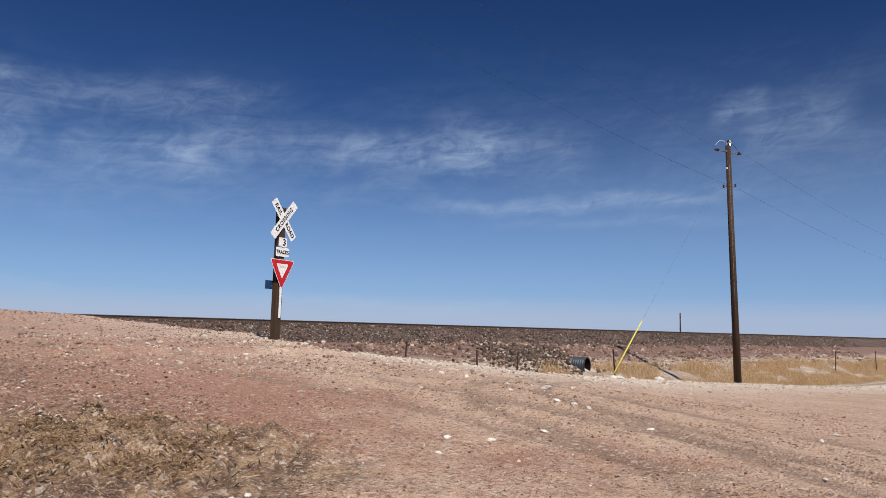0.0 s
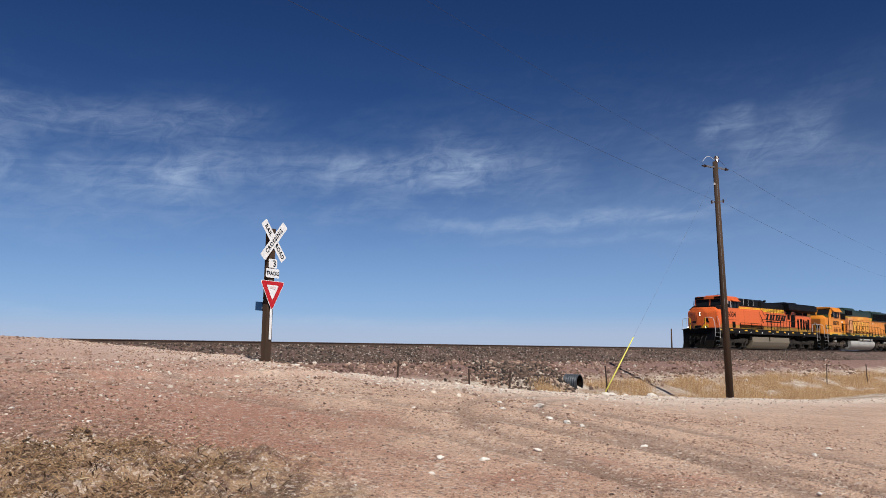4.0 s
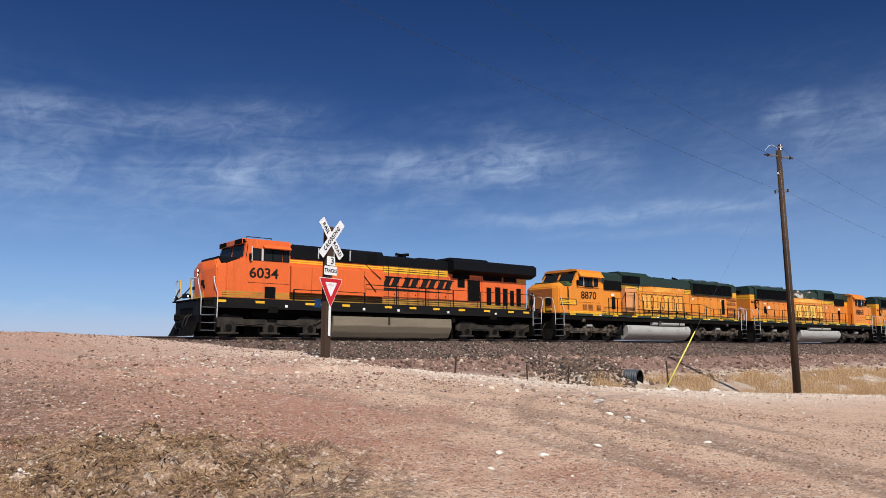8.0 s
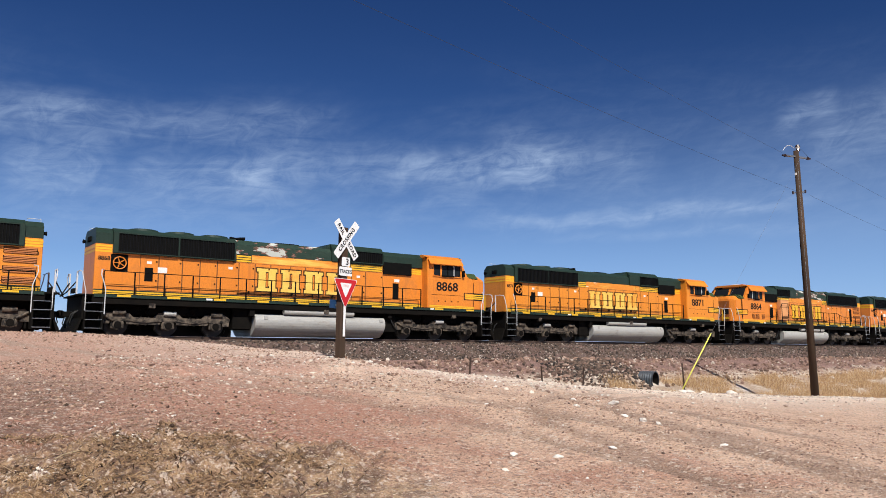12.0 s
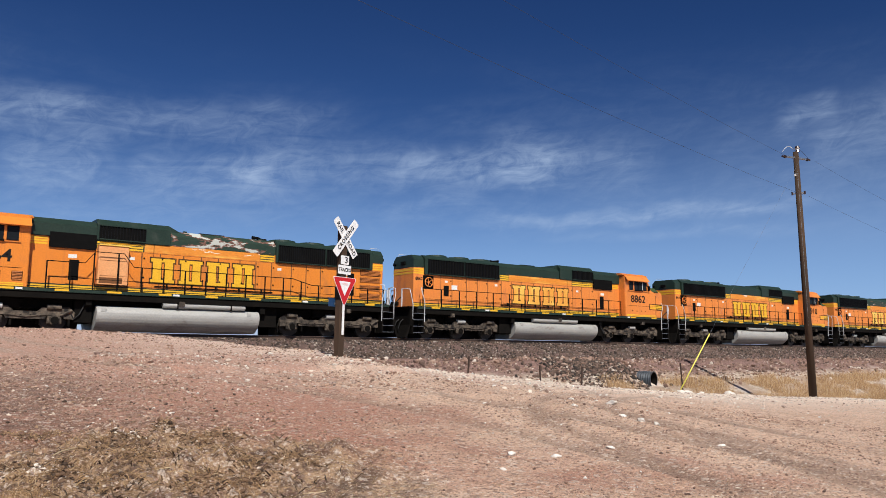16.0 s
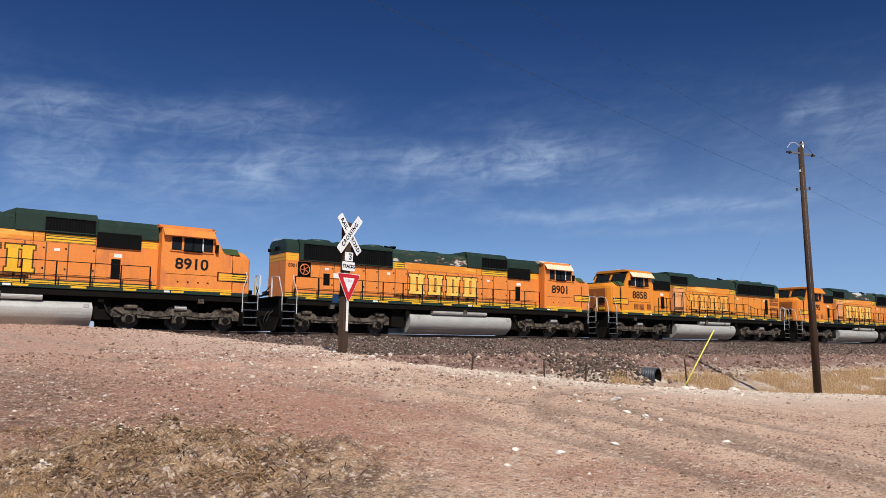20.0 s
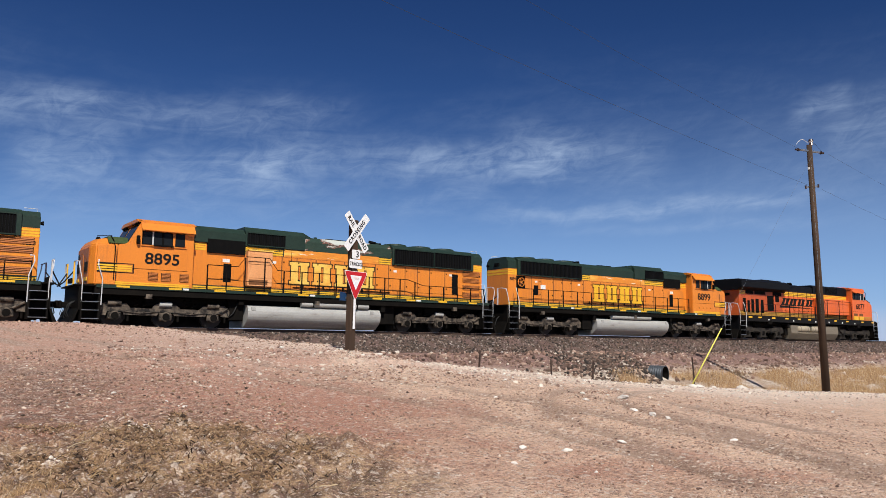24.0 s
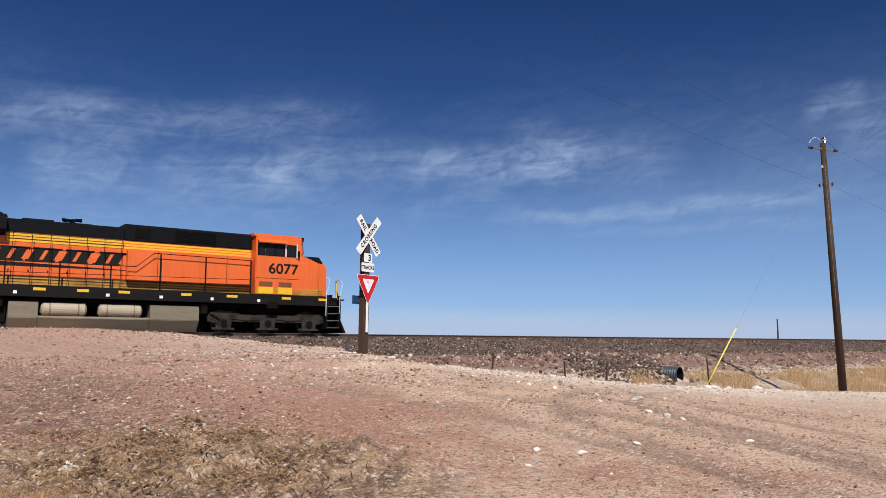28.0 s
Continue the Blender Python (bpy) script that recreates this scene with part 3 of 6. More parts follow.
    # ditch and bank: pale dirt streaked with pink stone
    ditch = s.ramp(s.math("ADD", along, s.math("MULTIPLY_ADD", s.noise(0.6), 1.2, -0.6)), 0.5, 2.0)
    ditch = s.math("MULTIPLY", ditch, s.ramp(s.math("ADD", s.x, s.math("MULTIPLY", s.y, 0.25)), 15.5, 17.5))
    dirt = s.mix(s.ramp(s.noise(0.9, 6, 0.65), 0.4, 0.62), (0.42, 0.315, 0.235), (0.62, 0.54, 0.45))
    dirt = s.mix(s.ramp(s.noise(5.0, 6, 0.7), 0.45, 0.75), dirt, (0.2, 0.135, 0.1))
    stone = s.mix(s.ramp(s.noise(7.0, 6, 0.8), 0.35, 0.65), (0.34, 0.215, 0.18), (0.13, 0.08, 0.07))
    bank = s.ramp(s.math("ADD", s.z, s.math("MULTIPLY_ADD", s.noise(0.5), 1.0, -0.5)), 0.1, 0.55)
    col = s.mix(ditch, col, s.mix(bank, dirt, stone))
    # the open plain beyond
    far = s.ramp(s.y, 52.0, 60.0)
    col = s.mix(far, col, s.mix(s.noise(0.05), (0.3, 0.24, 0.15), (0.22, 0.18, 0.11)))
    height = s.math("ADD", s.math("MULTIPLY", s.cells(24.0, "Distance"), 0.9), s.math("ADD", s.noise(14.0, 9, 0.8), s.math("MULTIPLY", s.cells(60.0, "Distance"), 0.5)))
    return s.done(col, height, 1.0, 0.03)


def ballast_material(name="dark_ballast", a=(0.13, 0.092, 0.072), b=(0.05, 0.041, 0.036)):
    s = Soil(name)
    cell = s.n.new("ShaderNodeSeparateColor")
    s.l.new(s.cells(15.0), cell.inputs[0])
    col = s.mix(cell.outputs[0], a, b)
    col = s.mix(s.ramp(cell.outputs[1], 0.86, 0.95), col, (0.4, 0.33, 0.3))
    col = s.mix(s.ramp(s.noise(0.8), 0.4, 0.7), col, (0.16, 0.1, 0.085))
    height = s.math("ADD", s.cells(15.0, "Distance"), s.noise(30.0))
    return s.done(col, height, 1.0, 0.05)


GROUND = ground_material()
BALLAST = ballast_material()


def make_ground():
    xs = stretched(-4500, 4500, 0.7, 4.2, 0.045, 1.024)
    ys = stretched(-4500, 4500, 5.6, 8.6, 0.045, 1.024)
    ob = height_sheet("ground", xs, ys, ground_z, GROUND)
    tagged(ob, "pink gravel lot rising to a railway crossing, with dry ditch", "ground", kind="structure")


def make_trackbed():
    ys = (31.55, 32.0, 32.5, 33.0, 33.35, 33.6, 35.1, 36.6, 37.2, 39.4, 41.0, 43.7, 45.2, 45.9, 47.2)
    zs = (1.03, 1.27, 1.52, 1.77, 1.91, 1.955, 1.955, 1.955, 1.92, 1.955, 1.955, 1.955, 1.95, 1.8, 1.03)

    def z(x, y):
        k = curve_at(tuple(zip(ys, zs)), y)
        k += 0.05 * noise.noise(Vector((x * 0.9, y * 0.9, 7))) * (1 if y < 33.5 else 0.3)
        if y < 33.5:
            k += 0.03 * noise.noise(Vector((x * 4, y * 4, 2)))
        return k

    fine = sorted(set(list(np.arange(31.55, 33.7, 0.14)) + list(ys)))
    xs = stretched(-1500, 1500, 4, 75, 0.3, 1.1)
    tagged(height_sheet("trackbed", xs, fine, z, BALLAST), "dark crushed-stone railway ballast bank", "ballast", kind="structure")


def rail_section(y, z):
    """A flat-bottomed rail, 18 cm high, in the yz plane."""
    half = [(0.076, -0.18), (0.076, -0.168), (0.012, -0.145), (0.01, -0.045), (0.037, -0.034), (0.037, -0.006), (0.028, 0.0)]
    return [(y + a, z + b) for a, b in half] + [(y - a, z + b) for a, b in half[::-1]]


def make_track(k):
    y = TRACK_Y + 4.4 * k
    t = tagged(new("railway_track"), "steel railway track on timber ties in ballast", "railway track", "parallel tracks", "structure")
    for s in (-1, 1):
        r = part("rail", prism(rail_section(y + s * 0.755, RAIL_Z), "x", -1400, 1400), RAILRUST, t, "rust-brown steel rail")
        part("rail_head", box(-1400, 1400, y + s * 0.755 - 0.03, y + s * 0.755 + 0.03, RAIL_Z, RAIL_Z + 0.004), RAILHEAD, r, "polished running surface")
    me = bpy.data.meshes.new("ties")
    vs, fs = [], []
    for i in range(-60, 200):
        x = i * 0.52 + random.uniform(-0.03, 0.03)
        o = len(vs)
        w = random.uniform(0.10, 0.12)
        vs += [(x + a * w, y + b * 1.3 + random.uniform(-0.03, 0.03), c) for c in (1.8, RAIL_Z - 0.185) for a, b in ((-1, -1), (1, -1), (1, 1), (-1, 1))]
        fs += [tuple(o + q for q in f) for f in ((4, 5, 6, 7), (0, 1, 5, 4), (1, 2, 6, 5), (2, 3, 7, 6), (3, 0, 4, 7))]
    me.from_pydata(vs, [], fs)
    me.materials.append(TIMBER)
    ob = new("ties", me)
    ob.parent = t
    ob["kind"] = "stuff"


make_ground()
make_trackbed()
for _k in range(3):
    make_track(_k)


# ---- the crossing sign ----
def make_crossing_sign():
    base = (9.82, 17.55, ground_z(9.82, 17.55) - 0.05)
    t = tagged(new("crossing_sign"), "timber post with white railroad crossbuck and red yield sign", "road sign")
    # the post leans a little to the east; the plates look south-west, down the road
    t.matrix_basis = Matrix.Translation(base) @ Matrix.Rotation(radians(0.5), 4, Vector((0.48, 0.88, 0)).normalized()) @ pose(0, 0, 0, 0, 0, SIGN_TURN)
    part("post", box(-0.1, 0.1, -0.09, 0.09, 0, 3.42, 0.012), TIMBER, t, "dark creosoted square timber post")
    f = -0.1

    def plate(name, outline, mat, y, label="", thick=0.004, owner=None):
        return part(name, prism(outline, "y", y - thick, y), mat, owner or t, label)

    def turned(w, h, a, cz):
        c, s = math.cos(a), math.sin(a)
        r = 0.02
        pts = [(-w + r, -h), (w - r, -h), (w, -h + r), (w, h - r), (w - r, h), (-w + r, h), (-w, h - r), (-w, -h + r)]
        return [(x * c - z * s, cz + x * s + z * c) for x, z in pts]

    flat = pose(0, 0, 0, 90, 0, 0)
    zc = 3.1
    for k, (a, words) in enumerate(((-50, ("RAIL", "ROAD")), (50, ("CROSSING",)))):
        b = plate("crossbuck_board", turned(0.6, 0.114, radians(a), zc), SIGNWHITE, f - 0.012 - 0.01 * k, "white crossbuck board")
        for q, word in zip((-0.33, 0.33) if len(words) == 2 else (0.0,), words):
            c, s = math.cos(radians(a)), math.sin(radians(a))
            lettering(word, 0.155, SIGNBLACK, b, Matrix.Translation((q * c, f - 0.018 - 0.01 * k, zc + q * s)) @ Matrix.Rotation(radians(-a), 4, "Y") @ flat, "black_lettering", 1.12 if len(words) == 2 else 1.22, 0.95)
    for dx in (-0.03, 0.03):
        part("bolt", cyl((dx, f - 0.03, zc), (dx, f - 0.022, zc), 0.012, 8), GALV, t)
    n = plate("count_plate", turned(0.15, 0.115, 0, 2.52), SIGNWHITE, f - 0.012, "small white plate with a black figure")
    lettering("3", 0.23, SIGNBLACK, n, Matrix.Translation((0.05, f - 0.018, 2.515)) @ flat, "black_figure")
    w = plate("tracks_plate", turned(0.235, 0.115, 0, 2.27), SIGNWHITE, f - 0.012, "white plate with black lettering")
    lettering("TRACKS", 0.13, SIGNBLACK, w, Matrix.Translation((0, f - 0.018, 2.265)) @ flat, "black_lettering", 1.02, 0.92)
    # yield triangle, point down, with rounded corners
    def triangle(side, cz):
        h = side * 0.866
        corners = [(-side / 2, cz + h / 3), (0, cz - 2 * h / 3), (side / 2, cz + h / 3)]
        out = []
        for i in range(3):
            p, a, b = Vector(corners[i]), Vector(corners[i - 1]), Vector(corners[(i + 1) % 3])
            r = side * 0.055
            e1, e2 = p + (a - p).normalized() * r * 1.7, p + (b - p).normalized() * r * 1.7
            out += [tuple(e1), tuple((e1 + e2) / 2 * 0.45 + p * 0.55), tuple(e2)]
        return out
    z = 1.82
    y = plate("yield_plate", triangle(0.89, z), SIGNWHITE, f - 0.03, "white-rimmed red yield triangle")
    plate("red_border", triangle(0.845, z), SIGNRED, f - 0.036, owner=y, thick=0.002)
    plate("white_centre", triangle(0.44, z + 0.02), SIGNWHITE, f - 0.039, owner=y, thick=0.002)
    lettering("YIELD", 0.08, FADEDRED, y, Matrix.Translation((0, f - 0.043, z + 0.075)) @ flat, "faded_lettering")
    part("channel_post", box(-0.035, 0.035, f - 0.028, f - 0.004, 0.6, 2.0, 0.004), SIGNWHITE, t, "white reflective strip down the post")
    part("emergency_plate", box(-0.33, 0.0, 0.1, 0.104, 1.32, 1.54), SIGNBLUE, t, "small dark blue notice plate seen from behind")
    part("plate_bracket", box(-0.12, 0.02, 0.085, 0.1, 1.37, 1.42), GALV, t)


# turn of the plates about the post, degrees
SIGN_TURN = 17.0
make_crossing_sign()


# ---- the power line ----
POLE = (39.38, 20.87)


def make_utility_pole():
    z0 = ground_z(*POLE) - 0.2
    t = tagged(new("utility_pole"), "tall weathered brown timber utility pole", "utility pole")
    t.matrix_basis = Matrix.Translation((POLE[0], POLE[1], z0)) @ Matrix.Rotation(radians(-1.3), 4, Vector((0.48, 0.88, 0)).normalized())
    part("shaft", cyl((0, 0, 0), (0, 0, 13.08), 0.2, 16, 0.135), TIMBER, t, "weathered brown round timber shaft", smooth=True)
    # a short arm in line with the wires, dead-ended both ways, and a pin insulator on the top
    way = pose(0, 0, 0, 0, 0, -9.6)
    part("crossarm", box(-0.75, 0.75, -0.05, 0.05, 12.71, 12.8, 0.008), GALV, t, "short grey steel arm", at=way)
    part("top_pin", cyl((0.1, -0.05, 12.78), (0.1, -0.05, 13.24), 0.025, 8), GALV, t)
    part("top_insulator", cyl((0.1, -0.05, 13.28), (0.1, -0.05, 13.4), 0.14, 12, 0.09), CERAMIC, t, "dark porcelain insulator")
    part("insulator_skirt", cyl((0.1, -0.05, 13.2), (0.1, -0.05, 13.28), 0.08, 12, 0.13), WHITE, t, "pale insulator skirt")
    part("insulator_base", cyl((0.1, -0.05, 13.08), (0.1, -0.05, 13.2), 0.12, 12, 0.08), CERAMIC, t)
    for s in (-1, 1):
        e = part("end_insulator", cyl((s * 0.72, 0, 12.75), (s * 1.08, 0, 12.74), 0.05, 10), CERAMIC, t, "dark strain insulator", at=way)
        part("shed", cyl((s * 0.86, 0, 12.74), (s * 0.9, 0, 12.74), 0.085, 12), CERAMIC, e)
    arc = [(-1.0 + 0.95 * k / 12, 0.02, 12.78 + 0.55 * math.sin(math.pi * (0.08 + 0.72 * k / 12)) ** 0.7) for k in range(13)]
    part("jumper_wire", tube(arc, 0.014, 6), GREYRAIL, t, "pale looped jumper wire", at=way)
    part("jumper_tail", tube([(0.12, -0.05, 13.28), (0.5, -0.02, 13.13), (1.0, 0, 12.8)], 0.008, 5), WIRE, t, at=way)
    part("neutral_bracket", box(-0.3, 0.3, -0.03, 0.03, 10.8, 10.88, 0.006), GALV, t, "small steel bracket", at=pose(0, 0, 0, 0, 0, -62))
    for s in (-1, 1):
        part("neutral_insulator", cyl((s * 0.3, 0, 10.76), (s * 0.3, 0, 10.93), 0.05, 10), CERAMIC, t, at=pose(0, 0, 0, 0, 0, -62))
    part("ground_wire", tube([(-0.15, -0.1, 0.2), (-0.13, -0.1, 6), (-0.1, -0.09, 12.0)], 0.008, 5), GALV, t)
    part("pole_tag", box(-0.2, -0.15, -0.02, 0.06, 11.75, 11.87), WHITE, t, "small pale tag")


def make_wire(name, a, b, sag, r, label):
    a, b = Vector(a), Vector(b)
    pts = [a.lerp(b, k / 28) - Vector((0, 0, 4 * sag * (k / 28) * (1 - k / 28))) for k in range(29)]
    bm = tube(pts, r, 5)
    return tagged(part(name, bm, WIRE, None, label), category="wire", group="power line wires")


def make_power_line():
    px, py = POLE[0] - 0.3, POLE[1] - 0.2
    z = 11.82
    make_wire("power_wire", (px - 0.75, py + 0.38, z), (px - 62, py - 12, z + 1.4), 0.7, 0.005, "thin grey overhead power wire")
    make_wire("power_wire", (px + 1.35, py + 0.02, z), (px + 62, py + 8, z - 0.3), 0.7, 0.005, "thin grey overhead power wire")
    make_wire("power_wire", (px - 0.2, py - 0.1, 9.75), (px - 62, py - 12, 10.7), 0.7, 0.005, "thin grey overhead neutral wire")
    make_wire("power_wire", (px + 0.3, py - 0.1, 9.75), (px + 62, py + 8, 9.3), 0.7, 0.005, "thin grey overhead neutral wire")
    for k, (x, y) in enumerate(((px - 62, py - 12), (px + 62, py + 8), (279.5, 172.2))):
        zz = ground_z(x, y, False)
        p = tagged(new("line_pole"), "distant dark timber pole of the power line" if k == 2 else "brown timber pole of the power line", "utility pole")
        p.matrix_basis = pose(x, y, zz - 0.2)
        h = 12.9 if k < 2 else 12.2 - zz
        part("shaft", cyl((0, 0, 0), (0, 0, h), 0.2 if k < 2 else 0.34, 10, 0.14 if k < 2 else 0.24), TIMBER, p, smooth=True)
        part("crossarm", box(-0.6, 0.6, -0.06, 0.06, h - 0.5, h - 0.38), GALV, p)


def make_guy():
    foot = Vector((31.12, 23.17, ground_z(31.12, 23.17) - 0.1))
    top = Vector((POLE[0] - 0.45, POLE[1] - 0.2, 11.7))
    t = tagged(new("guy_wire"), "steel guy wire with a bright yellow plastic guard", "guy wire")
    part("strand", tube([foot, foot.lerp(top, 0.5), top], 0.004, 5), GALV, t)
    way = (top - foot).normalized()
    part("guard", cyl(foot + way * 0.05, foot + way * 3.75, 0.033, 8, 0.028), GUARD, t, "bright yellow plastic guard tube", smooth=True)
    part("anchor_rod", cyl(foot - way * 0.4, foot + way * 0.3, 0.016, 6), GALV, t)


make_utility_pole()
make_power_line()
make_guy()


# ---- fence posts, culvert ----
def make_fence_post(x, y, h, tilt):
    t = tagged(new("fence_post"), "thin rusty steel fence post in the ditch", "fence post", "fence along the railway")
    t.matrix_basis = pose(x, y, ground_z(x, y) - 0.15, tilt, tilt * 0.6, 20)
    part("stake", box(-0.006, 0.006, -0.02, 0.045, 0, h, 0.002, box(-0.032, 0.032, -0.03, -0.02, 0, h, 0.002)), RAILRUST, t)
    part("spade", box(-0.07, 0.07, -0.04, -0.034, 0.0, 0.22), RAILRUST, t)


def make_culvert():
    x, y, z = 34.2, 26.8, 0.05
    t = tagged(new("culvert_pipe"), "dark corrugated steel culvert pipe jutting from the bank", "culvert pipe")
    t.matrix_basis = pose(x, y, z, 0, 0, 14)
    bm = bmesh.new()
    n, rings = 28, []
    k = 0
    for k in range(25):
        r = 0.45 + 0.017 * math.cos(k * math.pi / 2)
        rings.append([bm.verts.new((r * math.cos(a), k * 0.034, r * math.sin(a))) for a in (2 * math.pi * i / n for i in range(n))])
    inner = [[bm.verts.new((0.415 * math.cos(a), d, 0.415 * math.sin(a))) for a in (2 * math.pi * i / n for i in range(n))] for d in (0.0, 0.8)]
    # blackened sleeve inside the barrel paints in the shade of the bore
    lining = bmesh.new()
    skin = [[lining.verts.new((0.412 * math.cos(a), d, 0.412 * math.sin(a))) for a in (2 * math.pi * i / n for i in range(n))] for d in (0.004, 0.79)]
    for i in range(n):
        lining.faces.new((skin[0][i], skin[0][(i + 1) % n], skin[1][(i + 1) % n], skin[1][i]))
    lining.faces.new(skin[1])
    part("lining", lining, GRIME, t, "inside of the pipe, painted black for its shade")
    for q, s in list(zip(rings, rings[1:])) + [(inner[1], inner[0]), (inner[0], rings[0])]:
        for i in range(n):
            bm.faces.new((q[i], q[(i + 1) % n], s[(i + 1) % n], s[i]))
    bm.faces.new(inner[1])
    bmesh.ops.recalc_face_normals(bm, faces=bm.faces[:])
    part("barrel", bm, CORRUGATED, t, smooth=False)


for _x, _y, _h, _t in ((20.23, 25.40, 2.2, 3), (24.53, 25.38, 1.8, -2), (27.03, 25.36, 1.75, 2), (34.74, 25.35, 1.9, -3), (62.83, 25.28, 1.85, 2), (70.73, 25.14, 1.85, -1)):
    make_fence_post(_x, _y, _h, _t)
make_culvert()


# ---- the locomotives: nose towards -x, coupler face at x = 0, rail head at z = 0 ----
def both(fn):
    for s in (-1, 1):
        fn(s)


def side_box(s, x0, x1, a, b, z0, z1, bevel=0.0, bm=None):
    """A box on side s (-1 or 1), from a to b metres out from the centre line."""
    return box(x0, x1, min(s * a, s * b), max(s * a, s * b), z0, z1, bevel, bm)


def add_wheelset(t, x, label="worn steel wheelset"):
    bm = cyl((0, -0.95, 0), (0, 0.95, 0), 0.09, 10)
    for s in (-1, 1):
        cyl((0, s * 0.69, 0), (0, s * 0.82, 0), 0.515, 24, bm=bm)
        cyl((0, s * 0.66, 0), (0, s * 0.69, 0), 0.54, 24, bm=bm)
        cyl((0, s * 0.82, 0), (0, s * 0.86, 0), 0.2, 12, bm=bm)
        for k in range(3):
            a = k * 2 * math.pi / 3
            cyl((0.3 * math.cos(a), s * 0.81, 0.3 * math.sin(a)), (0.3 * math.cos(a), s * 0.83, 0.3 * math.sin(a)), 0.07, 8, bm=bm)
    return part("wheelset", bm, TYRE, t, label, at=pose(x, 0, 0.52))


def add_bogie(t, axles, mat, heavy):
    """A three-axle bogie: cast side frames with journals, springs, brake cylinders and dampers."""
    a0, a1 = axles[0], axles[-1]
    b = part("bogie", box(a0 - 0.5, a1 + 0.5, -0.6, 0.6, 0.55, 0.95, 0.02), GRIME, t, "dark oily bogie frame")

    def frame_side(s):
        if heavy:
            pts = [(a0 - 0.75, 0.72), (a0 - 0.55, 0.95), (a0 + 0.5, 0.98), (a0 + 0.75, 0.82), (a1 - 0.75, 0.82), (a1 - 0.5, 0.98), (a1 + 0.55, 0.95), (a1 + 0.75, 0.72),
                   (a1 + 0.75, 0.5), (a1 + 0.42, 0.42)]
            for x in reversed(axles):
                pts += [(x + 0.36, 0.5), (x + 0.34, 0.2), (x - 0.34, 0.2), (x - 0.36, 0.5)]
            pts += [(a0 - 0.42, 0.42), (a0 - 0.75, 0.5)]
            seen, clean = None, []
            for p in pts:
                if p != seen:
                    clean.append(p)
                seen = p
            f = part("side_frame", prism(clean, "y", s * 1.02, s * 1.16), mat, b, "dusty cast side frame")
            for x in axles:
                part("pedestal_foot", side_box(s, x - 0.5, x + 0.5, 1.0, 1.2, 0.12, 0.22, 0.02), mat, b)
        else:
            pts = [(a0 - 0.62, 0.45), (a0 - 0.66, 0.8), (a0 - 0.4, 0.98), (a0 + 0.45, 0.95), (a0 + 0.62, 0.78), (axles[1] - 0.62, 0.78), (axles[1] - 0.4, 0.98), (axles[1] + 0.4, 0.98),
                   (axles[1] + 0.62, 0.78), (a1 - 0.62, 0.78), (a1 - 0.45, 0.95), (a1 + 0.5, 0.98), (a1 + 0.75, 0.75), (a1 + 0.7, 0.48), (a1 + 0.34, 0.5), (a1 + 0.3, 0.62), (a1 - 0.3, 0.62), (a1 - 0.36, 0.48),
                   (axles[1] + 0.36, 0.48), (axles[1] + 0.3, 0.62), (axles[1] - 0.3, 0.62), (axles[1] - 0.36, 0.48), (a0 + 0.36, 0.48), (a0 + 0.3, 0.62), (a0 - 0.3, 0.62), (a0 - 0.34, 0.45)]
            f = part("side_frame", prism(pts, "y", s * 1.0, s * 1.15), mat, b, "dusty grey cast side frame")
            for x in axles:
                part("journal_box", side_box(s, x - 0.27, x + 0.27, 0.98, 1.16, 0.28, 0.6, 0.04), mat, b)
                part("brake_cylinder", cyl((x - 0.3, s * 1.16, 0.95), (x + 0.22, s * 1.16, 0.95), 0.11, 12), SILVER if x == axles[1] else mat, b)
                part("brake_hanger", side_box(s, x + 0.5, x + 0.58, 1.02, 1.12, 0.22, 0.8, 0.01), GRIME, b)
        for x in axles:
            j = part("journal_cap", cyl((x, s * 1.14, 0.44), (x, s * 1.23, 0.44), 0.15, 14), GRIME, b, "dark round axle-box cover")
            part("cap_ring", cyl((x, s * 1.16, 0.44), (x, s * 1.19, 0.44), 0.2, 14), mat, b)
        for k in range(2):
            x = (axles[k] + axles[k + 1]) / 2
            for d in (-0.16, 0.16):
                coil = [(x + d + 0.09 * math.cos(a), s * 1.08 + 0.06 * math.sin(a), 0.4 + 0.06 * a / 1.2566) for a in (0.6283 * i for i in range(31))]
                part("coil_spring", tube(coil, 0.022, 5), GRIME, b)
            part("brake_pipe", tube([(axles[k] + 0.3, s * 1.17, 0.62), (x, s * 1.19, 0.56), (axles[k + 1] - 0.3, s * 1.17, 0.64)], 0.02, 5), mat, b)
        part("damper", cyl((a1 + 0.2, s * 1.2, 0.62), (a1 + 0.62, s * 1.2, 0.86), 0.05, 8), mat, b)
        part("sand_pipe", tube([(a0 - 0.5, s * 0.95, 0.95), (a0 - 0.62, s * 0.85, 0.5), (a0 - 0.55, s * 0.78, 0.16)], 0.022, 5), HOSE, b)

    both(frame_side)
    for k, x in enumerate(axles):
        d = 0.62 if k < 2 else -0.62
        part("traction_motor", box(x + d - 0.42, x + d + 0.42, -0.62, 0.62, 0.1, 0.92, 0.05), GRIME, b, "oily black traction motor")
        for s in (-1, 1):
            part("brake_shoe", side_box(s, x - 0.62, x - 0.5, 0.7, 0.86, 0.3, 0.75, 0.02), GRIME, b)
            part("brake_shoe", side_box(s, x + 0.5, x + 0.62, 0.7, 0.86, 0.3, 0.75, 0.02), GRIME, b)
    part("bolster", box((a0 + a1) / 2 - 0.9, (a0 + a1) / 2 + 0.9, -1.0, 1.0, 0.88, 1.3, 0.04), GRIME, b)
